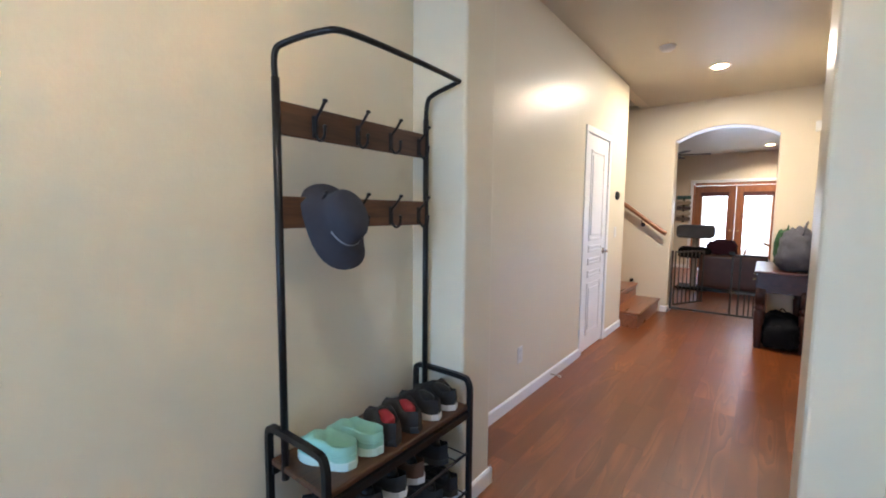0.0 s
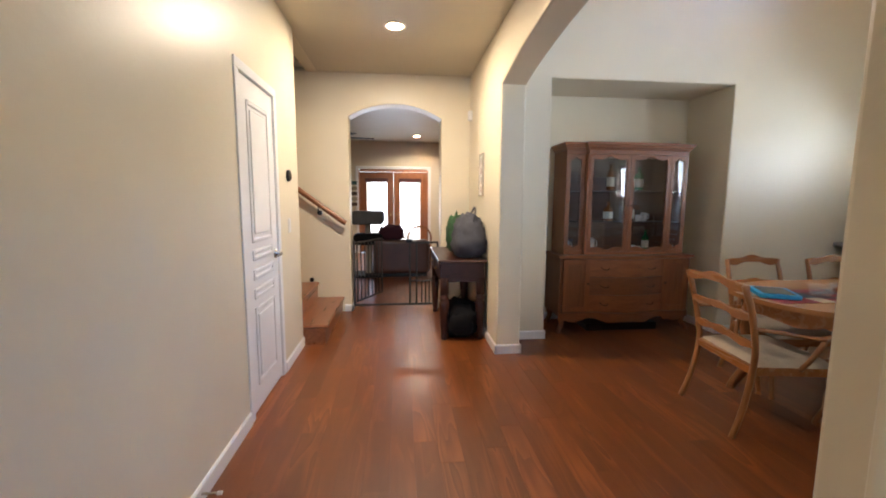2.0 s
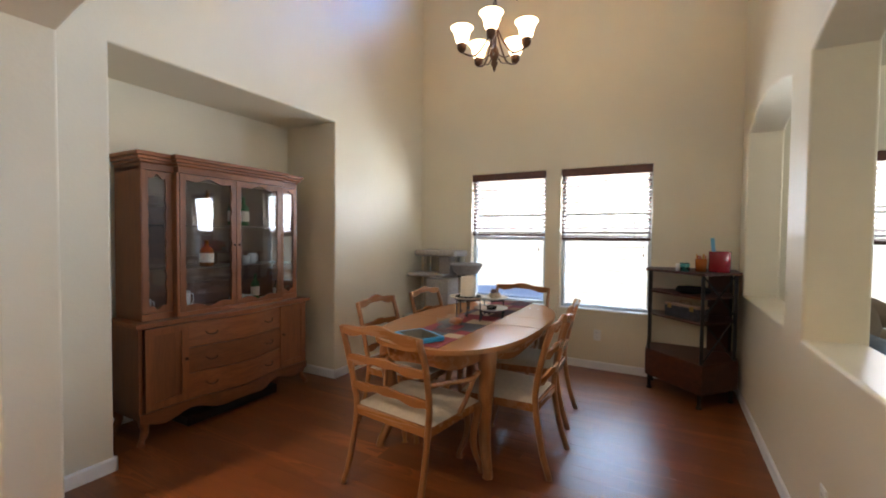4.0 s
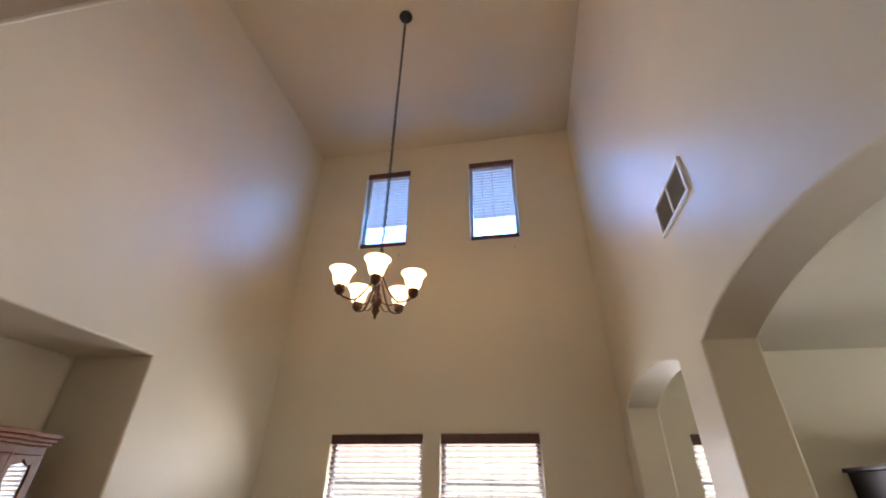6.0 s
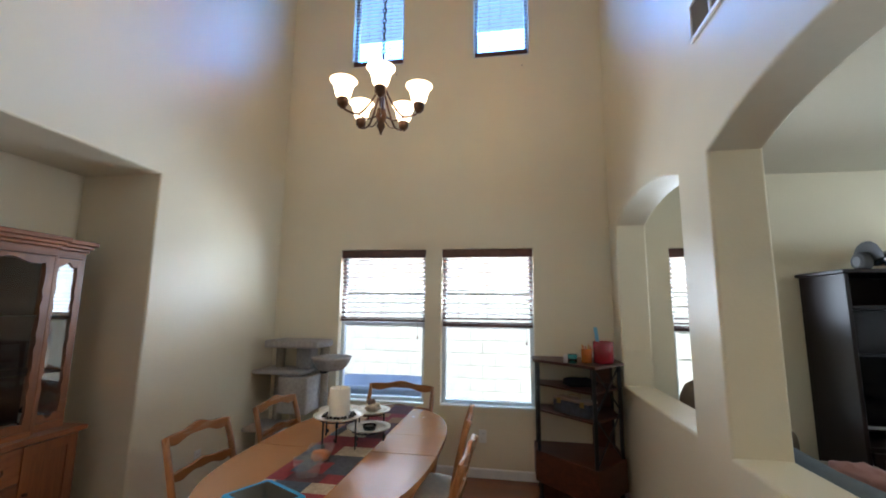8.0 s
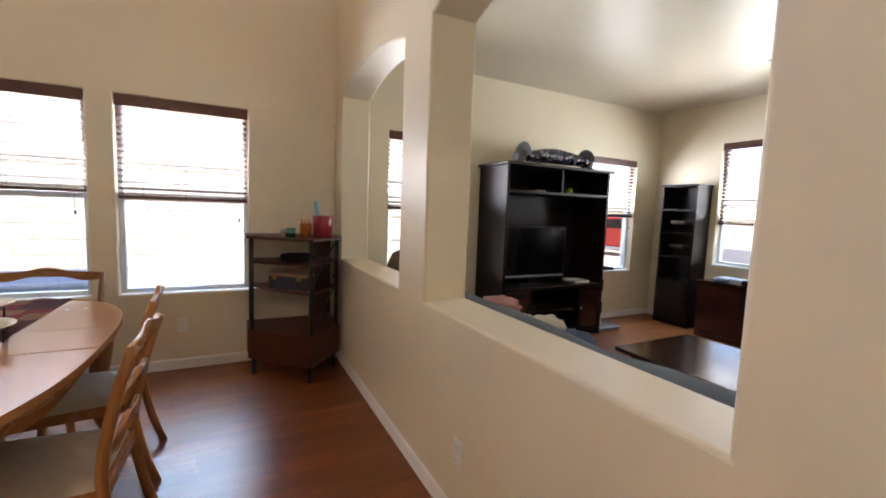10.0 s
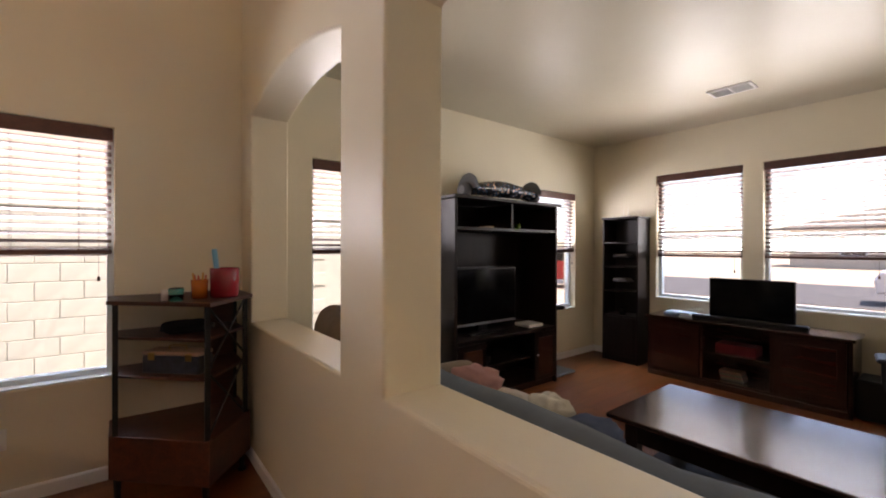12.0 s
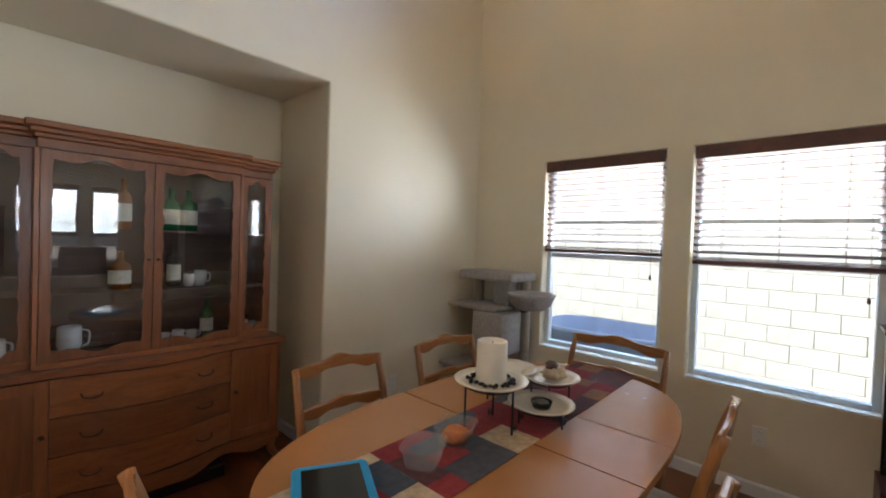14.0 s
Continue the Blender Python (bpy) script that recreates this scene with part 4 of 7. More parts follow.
def shoe(name, at, turn, upper, sole, label, cat, length=0.27, kind="trainer", accent=None):
    """One shoe with its toe along +x local."""
    s = thing(name, at, label, cat, "shoes on the bench", turn)
    L, W = length / 2, 0.048
    def out(u):
        return W * (1.0 - 0.22 * math.exp(-((u + 0.1) / 0.3) ** 2)) * (max(0.0, 1 - abs(u) ** 3.2)) ** 0.5
    bm = bmesh.new()
    n = 18
    us = [-1 + 2 * k / n for k in range(n + 1)]
    h = 0.026 if kind != "clog" else 0.03
    poly = [(L * u, out(u)) for u in us] + [(L * u, -out(u)) for u in us[-2:0:-1]]
    prism(bm, poly, 0, h, bev=0.004)
    part("sole", bm, sole, s)
    bm = bmesh.new()
    clog = kind == "clog"
    rim = [(1.0, 0.0), (1.03, 0.5), (0.98, 0.95), (0.90, 1.0), (0.84, 0.30), (0.0, 0.02)] if clog else [(1.0, 0.0), (1.0, 0.35), (0.80, 0.95), (0.68, 1.0), (0.60, 0.40), (0.0, 0.15)]
    rim = rim + [(-y, z) for y, z in rim[-2::-1]]
    dome = [(math.cos(math.pi * k / 10), math.sin(math.pi * k / 10) ** (0.62 if clog else 0.8)) for k in range(11)]
    rows = []
    for u in us:
        if clog:
            top = 0.052 + 0.012 * smooth_step(-0.5, 0.15, u) - 0.034 * smooth_step(0.45, 1.0, u)
        else:
            top = 0.062 - 0.014 * math.exp(-((u + 0.62) / 0.2) ** 2) + 0.016 * math.exp(-((u + 0.15) / 0.22) ** 2) - 0.046 * smooth_step(0.0, 0.95, u)
        o = out(u) * 0.97 + 0.001
        mixing = smooth_step(0.12, 0.34, u) if clog else smooth_step(-0.18, 0.06, u)
        ring = []
        for (ya, za), (yb, zb) in zip(rim, dome):
            ring.append(bm.verts.new((L * u * 0.97, o * (ya + (yb - ya) * mixing), h - 0.002 + top * (za + (zb - za) * mixing))))
        rows.append(ring)
    for a, b in zip(rows, rows[1:]):
        for k in range(10):
            bm.faces.new((a[k], a[k + 1], b[k + 1], b[k]))
    part("upper", bm, upper, s, smooth=True)
    if clog:
        # darker insert, added to give the hollow its shade
        bm = bmesh.new()
        foot = [q for q in us if q < 0.16]
        prism(bm, [(L * q * 0.90, out(q) * 0.80) for q in foot] + [(L * q * 0.90, -out(q) * 0.80) for q in foot[:0:-1]], h + 0.004, h + 0.010)
        part("footbed", bm, M_FOOTBED, s)
        bm = bmesh.new()
        pts = [(L * u * 0.975, out(u) + 0.0005, h + 0.017) for u in us[9:0:-1]] + [(-L * 0.985, 0, h + 0.017)] + [(L * u * 0.975, -out(u) - 0.0005, h + 0.017) for u in us[1:10]]
        sweep(bm, pts, 0.0022, 6, ry=0.005)
        part("heel_strap", bm, upper, s)
    else:
        bm = bmesh.new()
        blob(bm, (-0.30 * L, 0, h + 0.036), (0.050, 0.027, 0.026), 14, 8, 0.05, 1.0, 0.002, 3.0)
        part("lining", bm, accent or M_DARKPL, s, smooth=True)
        for k in range(4):
            bm = bmesh.new()
            x = 0.012 + k * 0.016
            zt = h + 0.052 - k * 0.0065
            sweep(bm, spline([(x, 0.018, zt - 0.006), (x, 0, zt), (x, -0.018, zt - 0.006)], 3), 0.002, 5)
            part("lace", bm, upper if accent else sole, s)
    return s


M_MINT = plain("mint_rubber", (0.30, 0.58, 0.48), 0.55, var=0.05)
# the clogs' mint with the shade of the hollow put into the colour
M_FOOTBED = plain("shaded_mint_rubber", (0.13, 0.33, 0.27), 0.7, var=0.08)
M_MINTC = plain("pale_mint_rubber", (0.62, 0.78, 0.70), 0.55, var=0.05)
M_SHOEK = plain("black_knit", (0.015, 0.015, 0.017), 0.8, bumps=0.5, bscale=400)
M_SHOEG = plain("grey_knit", (0.028, 0.026, 0.026), 0.8, bumps=0.5, bscale=400)
M_SOLEW = plain("white_foam", (0.72, 0.70, 0.67), 0.6)
M_SOLEK = plain("dark_rubber", (0.03, 0.03, 0.03), 0.7)
M_REDC = plain("red_cloth", (0.35, 0.02, 0.03), 0.7)
BZ = 0.498
shoe("clog", (-1.165, 0.80, BZ), 196, M_MINT, M_MINTC, "mint green rubber clog on the bench", "clog", 0.225, "clog")
shoe("clog", (-1.155, 0.905, BZ), 200, M_MINT, M_MINTC, "mint green rubber clog on the bench", "clog", 0.225, "clog")
shoe("sneaker", (-1.165, 1.045, BZ), 158, M_SHOEG, M_SOLEK, "dark grey knit sneaker with red lining", "shoe", 0.27, "trainer", M_REDC)
shoe("sneaker", (-1.165, 1.150, BZ), 162, M_SHOEG, M_SOLEK, "dark grey knit sneaker with red lining", "shoe", 0.27, "trainer", M_REDC)
shoe("sneaker", (-1.165, 1.258, BZ), 168, M_SHOEK, M_SOLEW, "black sneaker with a white sole", "shoe", 0.26, "trainer")
shoe("sneaker", (-1.165, 1.358, BZ), 172, M_SHOEK, M_SOLEW, "black sneaker with a white sole", "shoe", 0.26, "trainer")
for y, z, a, b_ in ((0.80, 0.294, M_SHOEK, M_SOLEW), (0.90, 0.294, M_SHOEG, M_SOLEW), (1.02, 0.294, M_SHOEG, M_SOLEW), (1.12, 0.294, plain("brown_suede", (0.13, 0.07, 0.045), 0.85), M_SOLEW),
                    (1.24, 0.119, M_SHOEK, M_SOLEK), (1.34, 0.119, M_SHOEK, M_SOLEK), (0.86, 0.119, M_SHOEK, M_SOLEW), (1.27, 0.294, M_SHOEK, M_SOLEK)):
    shoe("sneaker", (-1.16, y, z), 188, a, b_, "dark worn sneaker on the wire shelf", "shoe", 0.26, "trainer")


# ---- dining room ----
def wavy(bm, hw, top, bot, yoff, th, n=22):
    """An upright board from -hw to hw along x whose edges follow top(u), bot(u) and which bows by yoff(u), u from -1 to 1."""
    rows = []
    for k in range(n + 1):
        u = -1 + 2 * k / n
        x, y = hw * u, yoff(u)
        rows.append([bm.verts.new((x, y - th / 2, bot(u))), bm.verts.new((x, y + th / 2, bot(u))),
                     bm.verts.new((x, y + th / 2, top(u) - 0.004)), bm.verts.new((x, y + th * 0.2, top(u))), bm.verts.new((x, y - th * 0.2, top(u))), bm.verts.new((x, y - th / 2, top(u) - 0.004))])
    for a, b in zip(rows, rows[1:]):
        for k in range(6):
            bm.faces.new((a[k], b[k], b[(k + 1) % 6], a[(k + 1) % 6]))
    bm.faces.new(rows[0])
    bm.faces.new(rows[-1][::-1])
    return bm


def hump(u):
    return math.exp(-(u / 0.38) ** 2)


def dining_chair(name, label, arms=False):
    c = thing(name, (0, 0, 0), label, "chair", "chairs round the table")
    bw, fw = (0.265, 0.285) if arms else (0.205, 0.245)
    def back_y(z):
        return -0.225 - 0.10 * max(0, (z - 0.44) / 0.5) ** 1.3
    for s in (-1, 1):
        bm = bmesh.new()
        sweep(bm, spline([(s * (bw - 0.005), -0.315, 0.0), (s * (bw - 0.012), -0.262, 0.18), (s * (bw - 0.014), -0.225, 0.42), (s * bw, -0.235, 0.56),
                          (s * (bw + 0.006), -0.275, 0.76), (s * (bw + 0.002), -0.322, 0.915)], 5),
              [0.014] * 3 + [0.017] * 20 + [0.0145] * 3, 8, ry=0.0185, up=(0, 1, 0))
        part("back_post", bm, M_HONEYV, c, smooth=True)
        bm = bmesh.new()
        pts = spline([(s * (fw - 0.005), 0.225, 0.0), (s * (fw + 0.006), 0.235, 0.02), (s * (fw - 0.018), 0.195, 0.15), (s * (fw - 0.02), 0.19, 0.26), (s * (fw - 0.005), 0.205, 0.37), (s * (fw - 0.014), 0.195, 0.43)], 5)
        n = len(pts)
        rad = [0.02 if k < 3 else 0.013 + 0.017 * (k / (n - 1)) ** 1.4 for k in range(n)]
        sweep(bm, pts, rad, 10)
        part("front_leg", bm, M_HONEYV, c, smooth=True)
    for nm, zc, h, amp in (("crest_rail", 0.895, 0.045, 0.036), ("back_slat", 0.725, 0.04, 0.024), ("back_slat", 0.562, 0.04, 0.022)):
        bm = bmesh.new()
        wavy(bm, bw + (0.014 if nm == "crest_rail" else 0), lambda u: zc + h / 2 + amp * hump(u) - 0.008 * math.cos(u * 4.5) * (1 - hump(u)),
             lambda u: zc - h / 2 + amp * 0.75 * hump(u) - 0.006 * math.cos(u * 9.4), lambda u: back_y(zc) - 0.012 * (1 - u * u), 0.02)
        part(nm, bm, M_HONEY, c, smooth=False)
    # scalloped seat rails
    bm = bmesh.new()
    wavy(bm, fw - 0.02, lambda u: 0.44, lambda u: 0.385 - 0.02 * hump(u * 1.1) + 0.012 * math.cos(u * 6), lambda u: 0.205 + 0.012 * (1 - u * u), 0.02)
    part("front_rail", bm, M_HONEY, c)
    bm = bmesh.new()
    wavy(bm, bw - 0.01, lambda u: 0.435, lambda u: 0.385, lambda u: -0.225, 0.02, 6)
    part("back_rail", bm, M_HONEY, c)
    for s in (-1, 1):
        bm = bmesh.new()
        sweep(bm, [(s * (bw - 0.012), -0.225, 0.41), (s * (fw - 0.018), 0.20, 0.41)], 0.012, 4, ry=0.034, up=(0, 0, 1))
        part("side_rail", bm, M_HONEY, c)
    bm = bmesh.new()
    rows = []
    for i in range(13):
        v = -1 + 2 * i / 12
        y = 0.005 + v * 0.222
        half = (bw + (fw - bw) * (v + 1) / 2) * 1.0 - 0.004
        row = []
        for k in range(13):
            u = -1 + 2 * k / 12
            pu = (1 - abs(u) ** 5) * (1 - abs(v) ** 5)
            row.append(bm.verts.new((half * u, y + 0.02 * (1 - u * u) * max(0, v), 0.436 + 0.038 * max(0, pu) ** 0.5)))
        rows.append(row)
    for a, b in zip(rows, rows[1:]):
        for k in range(12):
            bm.faces.new((a[k], a[k + 1], b[k + 1], b[k]))
    part("seat", bm, M_SEAT, c, "beige linen upholstered seat", True)
    if arms:
        for s in (-1, 1):
            bm = bmesh.new()
            sweep(bm, spline([(s * (bw + 0.004), -0.25, 0.665), (s * (bw + 0.04), -0.12, 0.655), (s * (bw + 0.07), 0.03, 0.635), (s * (bw + 0.06), 0.13, 0.645), (s * (bw + 0.03), 0.16, 0.635)], 5), 0.017, 8, ry=0.013)
            part("arm", bm, M_HONEY, c, smooth=True)
            bm = bmesh.new()
            sweep(bm, spline([(s * (fw - 0.02), 0.02, 0.42), (s * (fw + 0.01), 0.05, 0.50), (s * (bw + 0.055), 0.10, 0.63)], 5), 0.014, 8)
            part("arm_support", bm, M_HONEYV, c, smooth=True)
    return c


SIDE = dining_chair("dining_chair", "honey maple ladder-back dining chair with linen seat")
SIDE.matrix_basis = pose(2.24, 3.14, 0, 0, 0, -2)
SIDE.scale = (1, 1, 0.955)
for m in (pose(2.90, 3.20, 0, 0, 0, 3), pose(2.277, 3.925, 0, 0, 0, 178), pose(2.93, 3.89, 0, 0, 0, 176)):
    copy_thing(SIDE, m)
ARM = dining_chair("dining_armchair", "honey maple ladder-back armchair with linen seat", True)
ARM.matrix_basis = pose(1.73, 3.52, 0, 0, 0, -97)
ARM.scale = (1, 1, 0.955)
copy_thing(ARM, pose(3.39, 3.56, 0, 0, 0, 85))

# oval table
TX, TY, TL, TW = 2.565, 3.52, 0.915, 0.505
tb = thing("dining_table", (TX, TY, 0), "honey maple oval dining table with cabriole legs", "table")


def oval(a, b, p=2.7, n=72):
    return [(math.copysign(abs(math.cos(t)) ** (2 / p), math.cos(t)) * a, math.copysign(abs(math.sin(t)) ** (2 / p), math.sin(t)) * b) for t in (k * math.tau / n for k in range(n))]


def oval_y(x, a, b, p=2.7):
    return b * max(0.0, 1 - abs(x / a) ** p) ** (1 / p)


cuts = (-TL, -0.085, 0.235, TL)
for k in range(3):
    x0, x1 = cuts[k] + (0.0008 if k else 0), cuts[k + 1] - (0.0008 if k < 2 else 0)
    if k == 0:
        xs = [x0 + (x1 - x0) * (1 - math.cos(math.pi / 2 * j / 22)) for j in range(23)]
    elif k == 2:
        xs = [x0 + (x1 - x0) * math.sin(math.pi / 2 * j / 22) for j in range(23)]
    else:
        xs = [x0 + (x1 - x0) * j / 8 for j in range(9)]
    up = [(x, oval_y(x, TL, TW)) for x in xs]
    dn = [(x, -y) for x, y in up[::-1] if y > 1e-4]
    bm = bmesh.new()
    poly = (up + dn)[::-1]
    prism(bm, poly, 0.722, 0.75, bev=0.006 if k != 1 else 0.0)
    part("tabletop" if k != 1 else "table_leaf", bm, M_TABLETOP, tb)
bm = bmesh.new()
ra = oval(TL - 0.075, TW - 0.065)
rows = []
for k, (x, y) in enumerate(ra):
    a = k * math.tau / len(ra)
    z = 0.635 + 0.016 * math.cos(a * 8) - 0.012 * math.cos(a * 4)
    rows.append((bm.verts.new((x, y, z)), bm.verts.new((x, y, 0.721)), bm.verts.new((x * 0.975, y * 0.955, 0.721)), bm.verts.new((x * 0.975, y * 0.955, z))))
for k in range(len(rows)):
    a, b = rows[k], rows[(k + 1) % len(rows)]
    for j in range(4):
        bm.faces.new((a[j], b[j], b[(j + 1) % 4], a[(j + 1) % 4]))
part("apron", bm, M_HONEY, tb)
for sx in (-1, 1):
    for sy in (-1, 1):
        bm = bmesh.new()
        bx, by = sx * 0.60, sy * 0.315
        dx, dy = sx * 0.7, sy * 0.55
        pts = spline([(bx + dx * 0.10, by + dy * 0.10, 0.0), (bx + dx * 0.105, by + dy * 0.105, 0.025), (bx + dx * 0.035, by + dy * 0.035, 0.16), (bx + dx * 0.02, by + dy * 0.02, 0.32),
                      (bx + dx * 0.06, by + dy * 0.06, 0.54), (bx + dx * 0.055, by + dy * 0.055, 0.66), (bx + dx * 0.03, by + dy * 0.03, 0.722)], 5)
        n = len(pts)
        rad = [0.03 if k < 4 else 0.024 + 0.040 * (k / (n - 1)) ** 1.3 for k in range(n)]
        sweep(bm, pts, rad, 12)
        part("leg", bm, M_HONEYV, tb, smooth=True)

# patchwork runner
def patch_mat():
    m, nt, b = node_mat("patchwork_cloth")
    geo = nt.nodes.new("ShaderNodeObjectInfo")
    cols = [(0.0, (0.24, 0.016, 0.024)), (0.2, (0.06, 0.075, 0.10)), (0.34, (0.30, 0.14, 0.065)), (0.52, (0.10, 0.03, 0.035)), (0.62, (0.55, 0.42, 0.28)), (0.78, (0.28, 0.022, 0.024)), (0.92, (0.075, 0.075, 0.085))]
    r = nt.nodes.new("ShaderNodeValToRGB")
    r.color_ramp.interpolation = "CONSTANT"
    el = r.color_ramp.elements
    while len(el) < len(cols):
        el.new(0.5)
    for e, (p, c) in zip(el, cols):
        e.position, e.color = p, (*c, 1)
    nt.links.new(geo.outputs["Random"], r.inputs[0])
    vec, _ = coords(nt)
    n = noise_tex(nt, vec, 38, 4)
    mx = nt.nodes.new("ShaderNodeMix")
    mx.data_type, mx.blend_type = "RGBA", "MULTIPLY"
    mx.inputs["Factor"].default_value = 0.7
    nt.links.new(r.outputs[0], mx.inputs[6])
    nt.links.new(ramp(nt, n, [(0.3, (0.45, 0.42, 0.4)), (0.7, (1, 1, 1))]), mx.inputs[7])
    nt.links.new(mx.outputs[2], b.inputs["Base Color"])
    b.inputs["Roughness"].default_value = 0.9
    bump(nt, b, noise_tex(nt, vec, 600, 2), 0.5, 0.002)
    return m


rn = thing("table_runner", (2.63, 3.535, 0.7505), "red, blue and tan patchwork table runner", "table runner")
M_PATCH = patch_mat()
rr = random.Random(4)
x = -0.93
while x < 0.90:
    w = min(rr.choice((0.10, 0.14, 0.17)), 0.90 - x)
    y = -0.165
    while y < 0.164:
        h = min(rr.choice((0.08, 0.11, 0.165)), 0.165 - y)
        part("patch", boxes((x + 0.0002, x + w - 0.0002, y + 0.0002, y + h - 0.0002, 0, 0.0022)), M_PATCH, rn)
        y += h
    x += w

# candle stand and plates
M_IRON = plain("wrought_iron", (0.012, 0.011, 0.011), 0.5, 0.4, bumps=0.2)
M_PLATE = plain("cream_glaze", (0.72, 0.66, 0.55), 0.18, var=0.05, scale=12, bumps=0.02)
TZ = 0.7528


def scroll(bm, x, y, s):
    pts = [(x + s * (0.02 - 0.0155 * (1 - k / 14) * math.cos(k * 0.75)), y, 0.02 + 0.0155 * (1 - k / 14) * math.sin(k * 0.75)) for k in range(13)]
    sweep(bm, pts, 0.0025, 5)


def plate_stand(at, radius, height, name="plate_stand"):
    s = thing(name, at, "black wrought iron stand with a cream plate", "plate stand", "plate stands on the runner")
    bm = bmesh.new()
    sweep(bm, [(radius * 0.72 * math.cos(k * math.tau / 20), radius * 0.72 * math.sin(k * math.tau / 20), height) for k in range(21)], 0.0035, 6)
    part("ring", bm, M_IRON, s)
    for k in range(3):
        a = k * math.tau / 3 + 0.5
        bm = bmesh.new()
        cx, cy = radius * 0.72 * math.cos(a), radius * 0.72 * math.sin(a)
        sweep(bm, [(cx, cy, 0.002), (cx, cy, height)], 0.004, 6)
        scroll(bm, cx, cy, -1 if math.cos(a) > 0 else 1)
        part("leg", bm, M_IRON, s)
    bm = bmesh.new()
    lathe(bm, [(0.0, height + 0.004), (radius * 0.62, height + 0.004), (radius * 0.75, height + 0.010), (radius, height + 0.020), (radius, height + 0.024), (radius * 0.74, height + 0.015), (radius * 0.6, height + 0.009), (0, height + 0.009)], 36)
    part("plate", bm, M_PLATE, s, "cream glazed plate", True)
    return s


plate_stand((2.47, 3.55, TZ), 0.135, 0.155)
plate_stand((2.79, 3.48, TZ), 0.118, 0.115)
plate_stand((2.645, 3.44, TZ), 0.125, 0.055)
plate_stand((2.755, 3.665, TZ), 0.125, 0.115)
cd = thing("pillar_candle", (2.47, 3.55, TZ + 0.164), "thick ivory pillar candle on a plate", "candle")
bm = bmesh.new()
lathe(bm, [(0.0, 0.0), (0.054, 0.0), (0.056, 0.004), (0.0555, 0.15), (0.052, 0.154), (0.045, 0.153), (0.04, 0.142), (0, 0.138)], 32)
part("wax", bm, plain("ivory_wax", (0.76, 0.70, 0.60), 0.55, var=0.06, scale=18, bumps=0.5, bscale=70), cd, smooth=True)
bm = bmesh.new()
sweep(bm, [(0, 0, 0.137), (0.002, 0, 0.15)], 0.0015, 5)
part("wick", bm, M_DARKPL, cd)
be = thing("bead_ring", (2.47, 3.55, TZ + 0.166), "ring of black glass beads round the candle", "bead_string")
bm = bmesh.new()
for k in range(46):
    a, r = k * 0.55 + rr.random() * 0.3, 0.066 + 0.022 * rr.random()
    lathe(bm, [(0, 0), (0.007, 0.003), (0.008, 0.008), (0.0055, 0.013), (0, 0.015)], 6, (r * math.cos(a), r * math.sin(a), 0.0 + 0.004 * rr.random()))
part("bead_string", bm, plain("black_glass_beads", (0.008, 0.008, 0.009), 0.12), be, smooth=True)
fd = thing("seashell", (2.80, 3.47, TZ + 0.124), "tan and brown seashell on a plate", "shell")
bm = bmesh.new()
blob(bm, (0, 0, 0.022), (0.055, 0.04, 0.022), 16, 10, 0.25, 1.3, 0.004)
part("shell_body", bm, plain("shell_tan", (0.55, 0.42, 0.28), 0.5, var=0.4, scale=30), fd, smooth=True)
bm = bmesh.new()
blob(bm, (0.0, 0.01, 0.052), (0.026, 0.024, 0.02), 12, 8, 0.15, 7.0)
part("knob", bm, plain("shell_brown", (0.09, 0.045, 0.035), 0.5), fd, smooth=True)
vo = thing("votive_holder", (2.63, 3.43, TZ + 0.064), "small grey glass votive cup on a plate", "candle holder")
bm = bmesh.new()
lathe(bm, [(0.0, 0.0), (0.034, 0.0), (0.04, 0.025), (0.037, 0.025), (0.031, 0.006), (0, 0.006)], 20)
part("cup", bm, clear("smoked_glass", (0.5, 0.5, 0.5), 0.05), vo, smooth=True)


M_TUB = plain("clear_plastic", (0.80, 0.82, 0.83), 0.12, var=0.02, bumps=0)
M_TUB.node_tree.nodes["Principled BSDF"].inputs["Alpha"].default_value = 0.10


def container(at, label, fill=None, turn=0.0):
    c = thing("food_container", at, label, "container", "plastic containers on the table", turn)
    bm = bmesh.new()
    def ring(hx, hy, z):
        return [bm.verts.new((x, y, z)) for x, y in oval(hx, hy, 6, 28)]
    rs = [ring(0.055, 0.047, 0.0), ring(0.066, 0.057, 0.055), ring(0.073, 0.064, 0.057), ring(0.073, 0.064, 0.06), ring(0.064, 0.055, 0.058), ring(0.053, 0.045, 0.003)]
    for a, b in zip(rs, rs[1:]):
        for k in range(28):
            bm.faces.new((a[k], a[(k + 1) % 28], b[(k + 1) % 28], b[k]))
    bm.faces.new(rs[0][::-1])
    bm.faces.new(rs[-1])
    part("tub", bm, M_TUB, c, smooth=True)
    if fill:
        bm = bmesh.new()
        blob(bm, (0, 0, 0.022), (0.05, 0.042, 0.02), 16, 8, 0.15, 4.4, 0.004)
        part("filling", bm, fill, c, "orange food", True)
    return c


container((2.125, 3.545, TZ), "clear empty plastic food tub on the runner", None, 28)
container((2.30, 3.565, TZ), "clear plastic tub with orange food", plain("orange_food", (0.45, 0.12, 0.015), 0.6, var=0.3, scale=60), 20)
tbt = thing("tablet", (1.83, 3.575, TZ), "tablet computer in a bright blue rubber case", "tablet", turn=62)
bm = bmesh.new()
prism(bm, [(0.135, -0.09), (0.135, 0.09), (0.12, 0.105), (-0.12, 0.105), (-0.135, 0.09), (-0.135, -0.09), (-0.12, -0.105), (0.12, -0.105)], 0, 0.026, bev=0.007)
part("case", bm, plain("blue_rubber", (0.012, 0.28, 0.55), 0.5), tbt)
